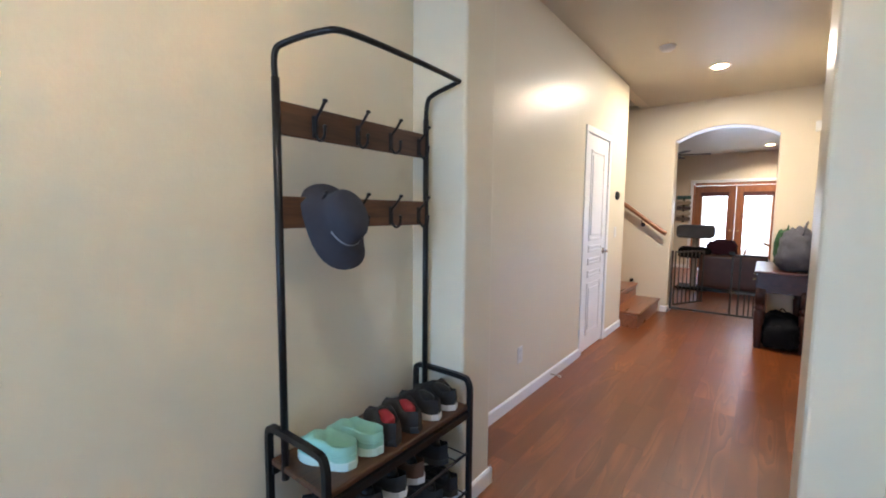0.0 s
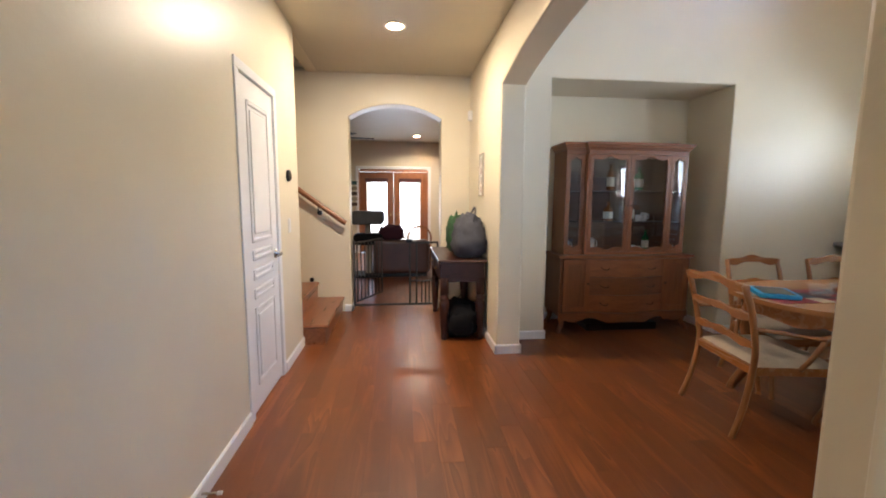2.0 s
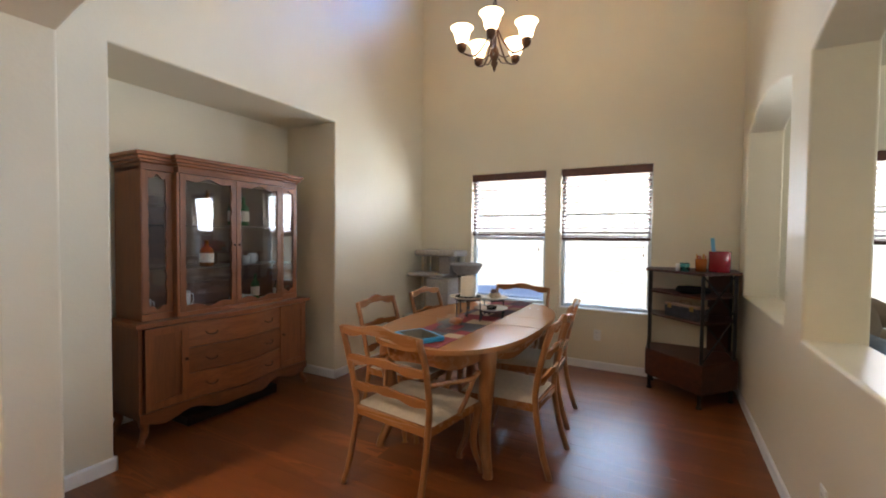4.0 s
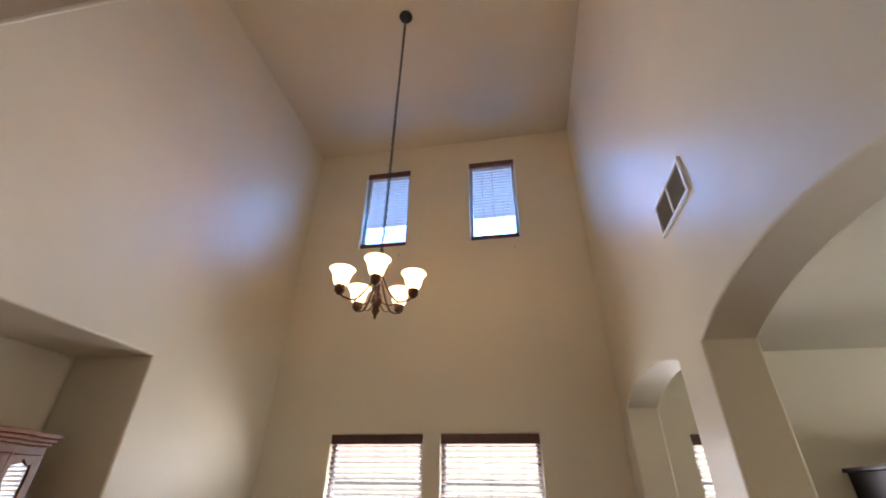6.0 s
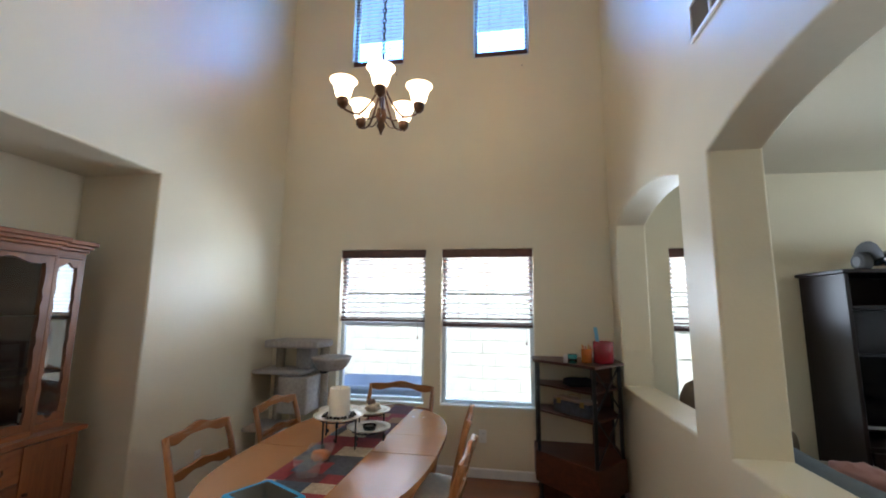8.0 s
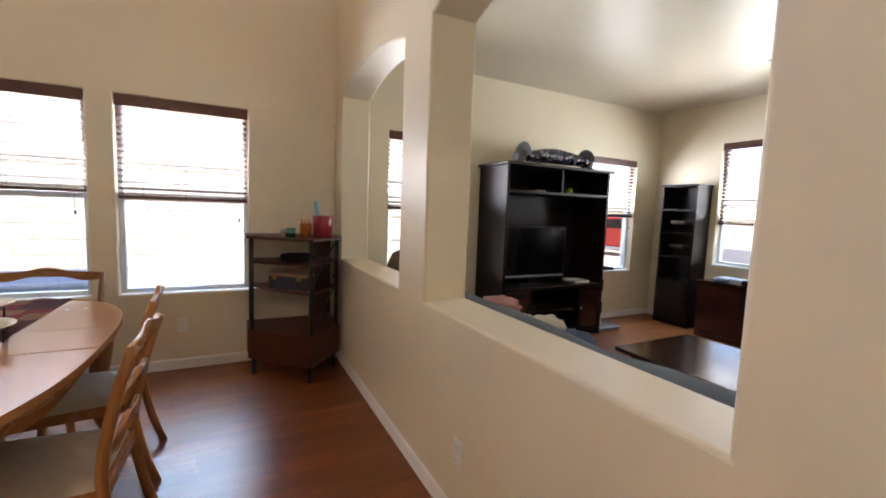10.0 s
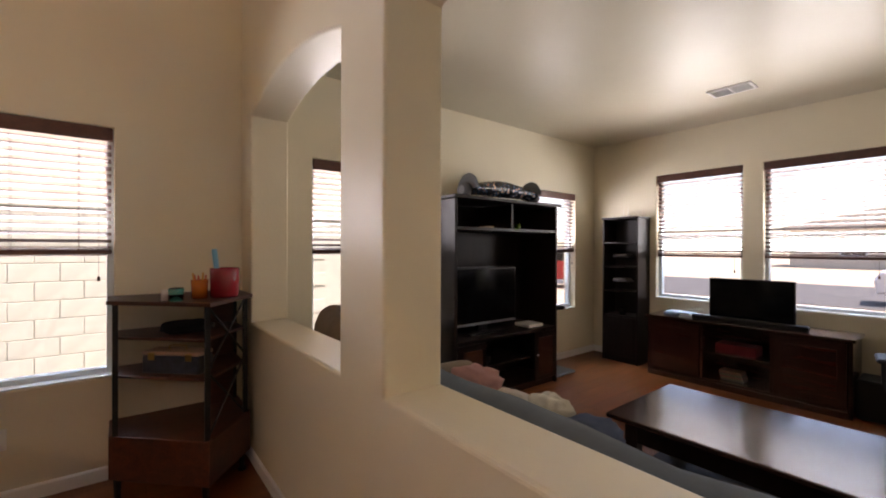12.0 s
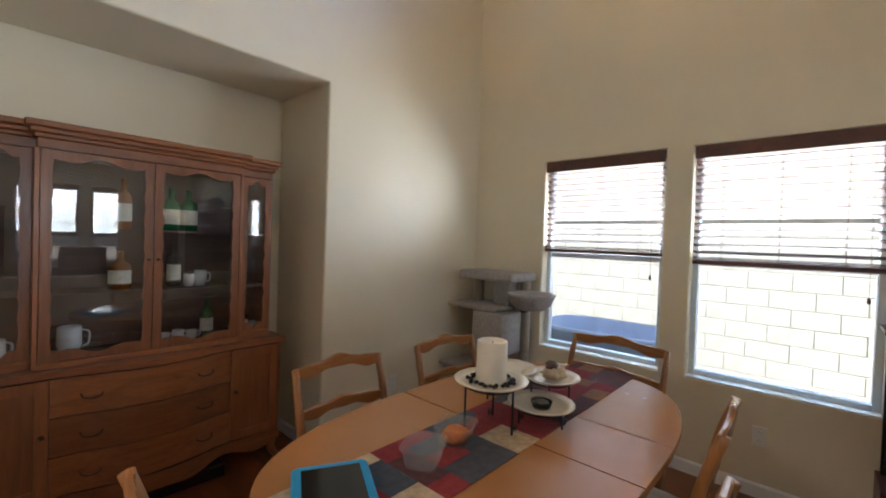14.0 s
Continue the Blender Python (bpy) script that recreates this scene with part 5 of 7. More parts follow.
part("screen", boxes((-0.11, 0.11, -0.08, 0.08, 0.0255, 0.0275)), M_SCREEN, tbt)

# china cabinet in the niche
cb = thing("china_cabinet", (1.80, 5.60, 0), "fruitwood china cabinet with glazed bow front", "china cabinet")
CW = 0.69                        # half width of the base


def bow(x, w=CW, deep=0.40, belly=0.075):
    """Front line of the base: flat sides and a bowed middle."""
    u = abs(x) / w
    return -(deep + belly * (math.cos(min(1, u / 0.62) * math.pi) * 0.5 + 0.5))


def bowed(bm, x0, x1, z0, z1, out=0.0, thick=0.02, n=14, zlow=None, deep=0.40, belly=0.075):
    rows = []
    for k in range(n + 1):
        x = x0 + (x1 - x0) * k / n
        y = bow(x, CW, deep, belly) - out
        zl = zlow(x) if zlow else z0
        rows.append([bm.verts.new(p) for p in ((x, y, zl), (x, y, z1), (x, y + thick, z1), (x, y + thick, zl))])
    for a, b in zip(rows, rows[1:]):
        for j in range(4):
            bm.faces.new((a[j], b[j], b[(j + 1) % 4], a[(j + 1) % 4]))
    bm.faces.new(rows[0])
    bm.faces.new(rows[-1][::-1])
    bmesh.ops.recalc_face_normals(bm, faces=bm.faces)
    return bm


def slab_bow(bm, z0, z1, out, w, n=30, deep=0.40, belly=0.075):
    poly = [(-w, 0.0)] + [(-w + 2 * w * k / n, bow(max(-CW, min(CW, -w + 2 * w * k / n)), CW, deep, belly) - out) for k in range(n + 1)] + [(w, 0.0)]
    return prism(bm, poly, z0, z1, bev=0.006)


bm = boxes((-CW, -CW + 0.02, -0.39, 0, 0.16, 0.755), (CW - 0.02, CW, -0.39, 0, 0.16, 0.755), (-CW + 0.02, CW - 0.02, -0.02, 0, 0.16, 0.755), (-CW + 0.02, CW - 0.02, -0.40, -0.02, 0.165, 0.185))
part("base_body", bm, M_CAB, cb)
bm = bmesh.new()
slab_bow(bm, 0.755, 0.785, 0.022, CW + 0.025)
part("base_top", bm, M_CABH, cb)
bm = bmesh.new()
bowed(bm, -CW, CW, 0.12, 0.20, 0.002, 0.02, 60, lambda x: 0.135 + 0.022 * math.cos(x * 17.5) - 0.03 * math.exp(-(x / 0.10) ** 2) - 0.012)
part("scalloped_skirt", bm, M_CABH, cb)
for z0, z1 in ((0.21, 0.385), (0.39, 0.565), (0.57, 0.745)):
    bm = bmesh.new()
    bowed(bm, -0.385, 0.385, z0, z1, 0.006, 0.02, 20)
    d = part("drawer", bm, M_CABH, cb)
    for x in (-0.24, 0.24):
        bm = bmesh.new()
        y = bow(x) - 0.006
        zc = (z0 + z1) / 2
        sweep(bm, spline([(x - 0.042, y, zc + 0.008), (x - 0.03, y - 0.018, zc - 0.008), (x, y - 0.022, zc - 0.014), (x + 0.03, y - 0.018, zc - 0.008), (x + 0.042, y, zc + 0.008)], 4), 0.0045, 6)
        part("pull", bm, M_BRONZE, d)
for s in (-1, 1):
    bm = bmesh.new()
    a, b = (0.3875, CW - 0.03) if s > 0 else (-CW + 0.03, -0.3875)
    bowed(bm, a, b, 0.21, 0.745, 0.005, 0.02, 8)
    d = part("cupboard_door", bm, M_CAB, cb)
    bm = bmesh.new()
    for x0, x1, z0, z1 in ((a, a + 0.045, 0.21, 0.745), (b - 0.045, b, 0.21, 0.745), (a + 0.045, b - 0.045, 0.21, 0.26), (a + 0.045, b - 0.045, 0.695, 0.745)):
        bowed(bm, x0, x1, z0, z1, 0.012, 0.01, 4)
    part("door_frame", bm, M_CAB, d)
    bm = bmesh.new()
    xk = a + 0.022 if s > 0 else b - 0.022
    lathe(bm, [(0.005, 0), (0.005, 0.01), (0.012, 0.016), (0.01, 0.024), (0, 0.026)], 12, m=pose(xk, bow(xk) - 0.012, 0.5, 90))
    part("knob", bm, M_BRONZE, d)
    for y in (-0.37, -0.04):
        bm = bmesh.new()
        pts = spline([(s * (CW - 0.01), y - (0.02 if y < -0.2 else 0), 0.0), (s * (CW - 0.005), y - (0.025 if y < -0.2 else 0), 0.02), (s * (CW - 0.04), y, 0.08), (s * (CW - 0.03), y, 0.17)], 5)
        sweep(bm, pts, [0.026] * 3 + [0.018] * 5 + [0.024] * 4 + [0.03] * (len(pts) - 12), 10)
        part("foot", bm, M_CAB, cb, smooth=True)
# upper case
UW, UB = 0.64, 0.33
UF = lambda x: -(UB + (0.05 if abs(x) < 0.43 else 0.0))
bm = boxes((-UW, -UW + 0.02, -UB, 0, 0.785, 1.80), (UW - 0.02, UW, -UB, 0, 0.785, 1.80), (-UW + 0.02, UW - 0.02, -0.018, -0.002, 0.79, 1.80))
part("upper_case", bm, M_CAB, cb)
# back and shelves take the wood that has the shade in its colour
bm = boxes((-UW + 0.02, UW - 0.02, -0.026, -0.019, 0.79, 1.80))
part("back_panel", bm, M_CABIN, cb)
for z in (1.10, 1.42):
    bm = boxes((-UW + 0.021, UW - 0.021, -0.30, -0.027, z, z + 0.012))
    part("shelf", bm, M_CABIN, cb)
bm = bmesh.new()
box(bm, -UW, UW, -UB - 0.004, 0, 1.775, 1.82, bev=0.003)
box(bm, -0.435, 0.435, -UB - 0.056, -UB, 1.775, 1.82, bev=0.003)
part("frieze", bm, M_CABH, cb)
for o, z0, z1 in ((0.012, 1.82, 1.84), (0.026, 1.84, 1.862), (0.042, 1.862, 1.89)):
    bm = bmesh.new()
    box(bm, -UW - o, UW + o, -UB - 0.004 - o, 0, z0, z1, bev=0.005)
    box(bm, -0.435 - o, 0.435 + o, -UB - 0.056 - o, -UB + 0.02, z0 + 0.0005, z1 + 0.0008, bev=0.005)
    part("cornice", bm, M_CABH, cb)
bm = boxes((-UW, -0.432, -UB - 0.004, -UB + 0.02, 0.785, 0.83), (0.432, UW, -UB - 0.004, -UB + 0.02, 0.785, 0.83), (-0.432, 0.432, -UB - 0.052, -UB - 0.028, 0.785, 0.815), bev=0.003)
part("bottom_rail", bm, M_CABH, cb)
for x in (-0.435, 0.435):
    part("pilaster", boxes((x - 0.01, x + 0.01, -UB - 0.052, -UB + 0.02, 0.79, 1.776), bev=0.003), M_CAB, cb)


def glazed(x0, x1, y, z0, z1, name, knob=None):
    """A door or side light with wavy inner edges and one pane."""
    d = None
    st = 0.044
    n = 20
    bm = bmesh.new()
    def strip(f):
        rows = [[bm.verts.new(p) for p in f(k / n)] for k in range(n + 1)]
        for a, b in zip(rows, rows[1:]):
            for j in range(4):
                bm.faces.new((a[j], b[j], b[(j + 1) % 4], a[(j + 1) % 4]))
        bm.faces.new(rows[0]), bm.faces.new(rows[-1][::-1])
    wv = lambda t: 0.010 * (math.cos(t * math.tau * 4) ** 2)
    t_ = 0.02
    strip(lambda t: [(x0, y, z0 + (z1 - z0) * t), (x0 + st - wv(t), y, z0 + (z1 - z0) * t), (x0 + st - wv(t), y + t_, z0 + (z1 - z0) * t), (x0, y + t_, z0 + (z1 - z0) * t)])
    strip(lambda t: [(x1 - st + wv(t), y, z0 + (z1 - z0) * t), (x1, y, z0 + (z1 - z0) * t), (x1, y + t_, z0 + (z1 - z0) * t), (x1 - st + wv(t), y + t_, z0 + (z1 - z0) * t)])
    a, b = x0 + st - 0.012, x1 - st + 0.012
    hv = lambda t: 0.022 * math.exp(-((t - 0.5) / 0.22) ** 2) + 0.006 * math.cos(t * math.tau * 2)
    strip(lambda t: [(a + (b - a) * t, y + 0.001, z1 - 0.048 + hv(t)), (a + (b - a) * t, y + 0.001, z1 - 0.001), (a + (b - a) * t, y + t_ - 0.001, z1 - 0.001), (a + (b - a) * t, y + t_ - 0.001, z1 - 0.048 + hv(t))])
    strip(lambda t: [(a + (b - a) * t, y + 0.001, z0 + 0.001), (a + (b - a) * t, y + 0.001, z0 + 0.048 - hv(t)), (a + (b - a) * t, y + t_ - 0.001, z0 + 0.048 - hv(t)), (a + (b - a) * t, y + t_ - 0.001, z0 + 0.001)])
    bmesh.ops.recalc_face_normals(bm, faces=bm.faces)
    d = part(name, bm, M_CAB, cb)
    g = part("pane", boxes((x0 + 0.025, x1 - 0.025, y + 0.012, y + 0.015, z0 + 0.02, z1 - 0.02)), M_CABGLASS, d)
    g.visible_shadow = False
    if knob:
        bm = bmesh.new()
        lathe(bm, [(0.004, 0), (0.004, 0.008), (0.010, 0.014), (0.008, 0.02), (0, 0.022)], 10, m=pose(knob, y, 1.28, 90))
        part("knob", bm, M_BRONZE, d)


glazed(-UW + 0.005, -0.447, -UB - 0.004, 0.832, 1.773, "side_light")
glazed(0.447, UW - 0.005, -UB - 0.004, 0.832, 1.773, "side_light")
glazed(-0.423, -0.002, -UB - 0.052, 0.817, 1.773, "glazed_door", -0.02)
glazed(0.002, 0.423, -UB - 0.052, 0.817, 1.773, "glazed_door", 0.02)


# what stands in the cabinet
def bottle(at, h, r, mat, lab, paper=None):
    b = thing("bottle", at, lab, "bottle", "bottles in the cabinet")
    bm = bmesh.new()
    lathe(bm, [(0, 0), (r, 0), (r, h * 0.6), (r * 0.85, h * 0.68), (r * 0.34, h * 0.76), (r * 0.32, h * 0.96), (r * 0.38, h * 0.965), (r * 0.38, h), (0, h)], 16)
    part("body", bm, mat, b, smooth=True)
    if paper:
        bm = bmesh.new()
        lathe(bm, [(r + 0.0008, h * 0.15), (r + 0.0008, h * 0.5)], 16)
        part("label_band", bm, paper, b)
    return b


def mug(at, h, r, mat, lab, cat="cup"):
    b = thing("cup", at, lab, cat, "china in the cabinet")
    bm = bmesh.new()
    lathe(bm, [(0, 0), (r * 0.7, 0), (r, h * 0.4), (r * 0.95, h), (r * 0.85, h), (r * 0.88, h * 0.4), (r * 0.6, 0.006), (0, 0.006)], 18)
    part("bowl", bm, mat, b, smooth=True)
    bm = bmesh.new()
    sweep(bm, spline([(r * 0.95, 0, h * 0.85), (r * 1.5, 0, h * 0.75), (r * 1.45, 0, h * 0.35), (r * 0.98, 0, h * 0.25)], 4), 0.005, 6)
    part("handle", bm, mat, b, smooth=True)
    return b


M_GREEN = plain("green_bottle_glass", (0.01, 0.11, 0.035), 0.1)
M_DKB = plain("dark_bottle_glass", (0.02, 0.015, 0.01), 0.1)
M_AMB = plain("amber_liquor", (0.22, 0.07, 0.012), 0.1)
M_PAPER = plain("paper_label", (0.62, 0.57, 0.46), 0.7, var=0.2, scale=40)
M_CHINA = plain("white_china", (0.55, 0.55, 0.54), 0.15, bumps=0)
CX, CY = 1.80, 5.44
for dx, dz, h, r, m_, lab in ((-0.09, 1.432, 0.27, 0.038, M_AMB, "amber liquor bottle with paper label"), (0.13, 1.432, 0.24, 0.045, M_GREEN, "green glass bottle in the cabinet"), (0.22, 1.432, 0.24, 0.045, M_GREEN, "green glass bottle in the cabinet"),
                              (-0.10, 1.112, 0.20, 0.05, M_AMB, "squat amber bottle with paper label"), (0.15, 1.112, 0.25, 0.035, clear("clear_bottle", (0.9, 0.95, 0.95)), "clear glass bottle with paper label"),
                              (0.33, 0.80, 0.22, 0.035, M_GREEN, "small green bottle in the cabinet"), (0.55, 0.80, 0.15, 0.025, M_DKB, "small dark bottle in the cabinet")):
    bottle((CX + dx, CY, dz), h, r, m_, lab, M_PAPER)
for dx, dz, h, r in ((0.22, 1.112, 0.07, 0.03), (0.28, 1.112, 0.09, 0.035), (-0.30, 0.80, 0.14, 0.05), (0.10, 0.80, 0.05, 0.03), (0.17, 0.80, 0.06, 0.032),
                     (0.24, 0.80, 0.05, 0.03), (-0.55, 0.80, 0.11, 0.035), (0.60, 0.80, 0.06, 0.03)):
    mug((CX + dx, CY - 0.03, dz), h, r, M_CHINA, "white china cup behind the glass")
bx = thing("storage_box", (1.80, 5.42, 0), "flat black box under the cabinet", "box")
part("box_body", boxes((-0.38, 0.38, -0.2, 0.06, 0.0, 0.075), bev=0.006), M_DARKPL, bx)

# chandelier
HOOK = HIGH - 0.018
ch = thing("chandelier", (2.48, 3.376, 0.018), "bronze five-arm chandelier with lit glass shades", "chandelier")
bm = bmesh.new()
lathe(bm, [(0.065, HOOK - 0.002), (0.065, HOOK - 0.012), (0.05, HOOK - 0.032), (0.014, HOOK - 0.045), (0.0, HOOK - 0.045)][::-1], 24)
part("canopy", bm, M_IRON, ch, smooth=True)
bm = bmesh.new()
z, k = HOOK - 0.045, 0
while z > 2.930:
    ax = (1, 0) if k % 2 else (0, 1)
    pts = [(0.011 * math.cos(t) * ax[0], 0.011 * math.cos(t) * ax[1], z - 0.02 + 0.021 * math.sin(t)) for t in (j * math.tau / 10 for j in range(11))]
    sweep(bm, pts, 0.0036, 5)
    z -= 0.0345
    k += 1
sweep(bm, spline([(0.0, 0.004, HOOK - 0.05), (0.012, 0, 5.0), (-0.012, 0.004, 4.3), (0.012, 0, 3.6), (0, 0, 2.920)], 8), 0.0022, 5)
part("chain", bm, M_IRON, ch)
bm = bmesh.new()
lathe(bm, [(0, 2.915), (0.012, 2.910), (0.04, 2.885), (0.052, 2.860), (0.02, 2.850), (0.014, 2.820), (0.014, 2.670), (0.03, 2.650), (0.036, 2.610), (0.02, 2.570), (0.026, 2.550), (0.012, 2.525), (0.006, 2.500), (0, 2.495)][::-1], 20)
part("column", bm, M_BRONZE, ch, smooth=True)
AR = 0.23
for k in range(5):
    a = radians(196 + 72 * k)
    c, s = math.cos(a), math.sin(a)
    bm = bmesh.new()
    sweep(bm, spline([(0.012 * c, 0.012 * s, 2.810), (0.06 * c, 0.06 * s, 2.700), (0.13 * c, 0.13 * s, 2.605), (0.20 * c, 0.20 * s, 2.605), (AR * c, AR * s, 2.625)], 5), 0.0065, 8)
    sweep(bm, spline([(0.03 * c, 0.03 * s, 2.610), (0.08 * c, 0.08 * s, 2.580), (0.15 * c, 0.15 * s, 2.600)], 4), 0.0045, 6)
    am = part("arm", bm, M_BRONZE, ch, smooth=True)
    bm = bmesh.new()
    lathe(bm, [(0, 2.610), (0.012, 2.615), (0.03, 2.635), (0.034, 2.670), (0.03, 2.675), (0, 2.675)], 16, (AR * c, AR * s, 0))
    part("socket_cup", bm, M_BRONZE, am, smooth=True)
    bm = bmesh.new()
    lathe(bm, [(0.032, 2.672), (0.046, 2.700), (0.054, 2.740), (0.066, 2.770), (0.079, 2.782), (0.076, 2.784), (0.062, 2.773), (0.050, 2.740), (0.042, 2.700), (0.028, 2.676)], 24, (AR * c, AR * s, 0))
    part("glass_shade", bm, M_SHADE, am, "frosted alabaster glass shade, lit", True)
    bm = bmesh.new()
    lathe(bm, [(0, 2.675), (0.012, 2.680), (0.022, 2.725), (0.012, 2.750), (0, 2.753)], 12, (AR * c, AR * s, 0))
    part("bulb", bm, M_BULB, am, smooth=True)

# return air vent high on the half wall
def vent(at, rot, w, h, n, label):
    v = thing("air_vent", at, label, "vent")
    v.matrix_basis = pose(*at, *rot)
    bm = bmesh.new()
    b_ = 0.022
    for a in ((-w, w, -h, -h + b_), (-w, w, h - b_, h), (-w, -w + b_, -h + b_, h - b_), (w - b_, w, -h + b_, h - b_), (-0.008, 0.008, -h + b_, h - b_)):
        box(bm, a[0], a[1], -0.014, 0, a[2], a[3], bev=0.003)
    part("frame", bm, M_PLASTICW, v)
    part("backing", boxes((-w + 0.01, w - 0.01, -0.003, 0, -h + 0.01, h - 0.01)), plain("vent_dark", (0.05, 0.045, 0.04), 0.8), v)
    sm = boxes((-w + b_, w - b_, -0.009, 0.003, -0.0012, 0.0012))
    f = None
    for k in range(n):
        z = -h + b_ + (k + 0.5) * (2 * h - 2 * b_) / n
        if f is None:
            f = part("louvre", sm, plain("louvre_" + label.split()[0], (0.30, 0.25, 0.19) if label.startswith("tan") else (0.62, 0.61, 0.58), 0.6), v)
            o = f
        else:
            o = new("louvre", f.data)
            o.parent = v
        o.matrix_basis = pose(0, -0.004, z, 40, 0, 0)
    return v


vent((2.11, HALF_N, 2.93), (0, 0, 180), 0.21, 0.105, 12, "tan metal air vent high on the wall")
vent((2.36, -1.70, CEIL), (90, 0, 0), 0.16, 0.10, 10, "white metal air register in the ceiling")

# corner shelf
cs = thing("corner_shelf", (0, 0, 0), "corner shelf of dark wood boards on black posts", "shelf")
P5 = [(4.235, 1.735), (4.235, 2.45), (3.96, 2.45), (3.535, 2.02), (3.87, 1.735)]
M_SHELF = wood("shelf_cherry", (0.034, 0.0095, 0.005), (0.078, 0.022, 0.011), 0.42, axis=1, spec=0.3)
def inset(p, k):
    cx = sum(q[0] for q in p) / len(p)
    cy = sum(q[1] for q in p) / len(p)
    return [(cx + (x - cx) * k, cy + (y - cy) * k) for x, y in p]
for z0, z1, k in ((1.068, 1.09, 1.0), (0.875, 0.89, 0.86), (0.665, 0.68, 0.86)):
    bm = bmesh.new()
    prism(bm, inset(P5, k), z0, z1, bev=0.004)
    part("top_board" if z0 > 1 else "shelf_board", bm, M_SHELF, cs)
bm = bmesh.new()
prism(bm, inset(P5, 0.97), 0.12, 0.36, bev=0.005)
dr = part("drawer_case", bm, M_SHELF, cs)
bm = boxes((-0.20, 0.20, -0.012, 0, 0.15, 0.33), bev=0.004)
d2 = part("drawer_front", bm, M_SHELF, dr)
d2.matrix_basis = pose((3.96 + 3.535) / 2 + 0.016, (2.45 + 2.02) / 2 - 0.014, 0, 0, 0, 225.3)
for x, y in ((3.945, 2.41), (3.585, 2.025), (3.88, 1.775), (4.19, 2.41), (4.19, 1.775)):
    bm = bmesh.new()
    box(bm, x - 0.013, x + 0.013, y - 0.013, y + 0.013, 0.36, 1.068)
    part("post", bm, M_BLACK, cs)
for x, y in ((3.945, 2.40), (3.60, 2.03), (3.89, 1.79), (4.18, 2.39)):
    bm = bmesh.new()
    sweep(bm, [(x, y, 0.0), (x, y, 0.125)], [0.014, 0.02], 8)
    lathe(bm, [(0.024, 0), (0.024, 0.012), (0.015, 0.018)], 10, (x, y, 0))
    part("foot", bm, M_BLACK, cs)
for (xa, ya), (xb, yb) in (((3.945, 2.41), (4.19, 2.41)), ((3.585, 2.025), (3.88, 1.775))):
    bm = bmesh.new()
    for za, zb in ((0.36, 0.72), (0.72, 0.36), (0.72, 1.07), (1.07, 0.72)):
        sweep(bm, [(xa, ya, za), (xb, yb, zb)], 0.0065, 6)
    part("cross_brace", bm, M_BLACK, cs)
bm = boxes((4.14, 4.16, 1.79, 1.95, 0.36, 1.068))
part("back_panel", bm, M_SHELF, cs)

M_REDG = plain("red_glaze", (0.24, 0.008, 0.018), 0.18, bumps=0.02)
rc = thing("utensil_canister", (3.82, 1.90, 1.09), "glossy red canister on the corner shelf", "canister")
bm = bmesh.new()
lathe(bm, [(0, 0), (0.072, 0), (0.077, 0.01), (0.079, 0.165), (0.076, 0.17), (0.072, 0.165), (0.07, 0.02), (0, 0.02)], 28)
part("jar", bm, M_REDG, rc, smooth=True)
bm = bmesh.new()
sweep(bm, [(0.0, 0.03, 0.03), (0.005, 0.055, 0.28)], 0.004, 6, ry=0.014)
part("blue_utensil", bm, plain("pale_blue_plastic", (0.16, 0.42, 0.62), 0.5), rc)
oc = thing("pencil_cup", (3.82, 2.03, 1.09), "orange glass cup of coloured pencils", "cup")
bm = bmesh.new()
lathe(bm, [(0, 0), (0.04, 0), (0.045, 0.105), (0.041, 0.105), (0.036, 0.008), (0, 0.008)], 18)
M_ORANGEG = plain("orange_glass", (0.62, 0.17, 0.02), 0.15, var=0.1, bumps=0)
M_ORANGEG.node_tree.nodes["Principled BSDF"].inputs["Alpha"].default_value = 0.7
part("glass", bm, M_ORANGEG, oc, smooth=True)
for k in range(9):
    bm = bmesh.new()
    a = k * 0.7
    sweep(bm, [(0.018 * math.cos(a), 0.018 * math.sin(a), 0.01), (0.034 * math.cos(a), 0.034 * math.sin(a), 0.12 + 0.012 * (k % 3))], 0.0045, 6)
    part("pencil", bm, plain("pencil_%s" % "abc"[k % 3], ((0.6, 0.14, 0.02), (0.5, 0.05, 0.03), (0.62, 0.30, 0.04))[k % 3], 0.5), oc)
cj = thing("jar_candle", (3.755, 2.15, 1.09), "teal jar candle on the corner shelf", "candle")
bm = bmesh.new()
lathe(bm, [(0, 0), (0.033, 0), (0.035, 0.065), (0.032, 0.065), (0.030, 0.045), (0, 0.045)], 18)
part("jar", bm, plain("teal_wax", (0.06, 0.36, 0.31), 0.25), cj, smooth=True)
bm = bmesh.new()
lathe(bm, [(0.0355, 0.004), (0.0375, 0.07), (0.0335, 0.07), (0.0345, 0.004)], 18)
part("glass_sleeve", bm, clear("jar_glass"), cj, smooth=True)
wb = thing("white_candle", (3.79, 2.20, 1.09), "short white candle on the corner shelf", "candle")
bm = bmesh.new()
lathe(bm, [(0, 0), (0.016, 0), (0.016, 0.06), (0, 0.062)], 14)
part("wax", bm, M_PLASTICW, wb, smooth=True)
tk = thing("tin_case", (3.86, 2.13, 0.68), "black painted tin lunch case with brass clasps", "case", turn=226.2)
bm = boxes((-0.17, 0.17, -0.06, 0.06, 0, 0.10), bev=0.006)
part("case_body", bm, plain("dark_print_tin", (0.03, 0.035, 0.05), 0.35, var=0.8, scale=22), tk)
part("lid", boxes((-0.172, 0.172, -0.062, 0.062, 0.1005, 0.122), bev=0.006), plain("tan_tin", (0.42, 0.28, 0.19), 0.5), tk)
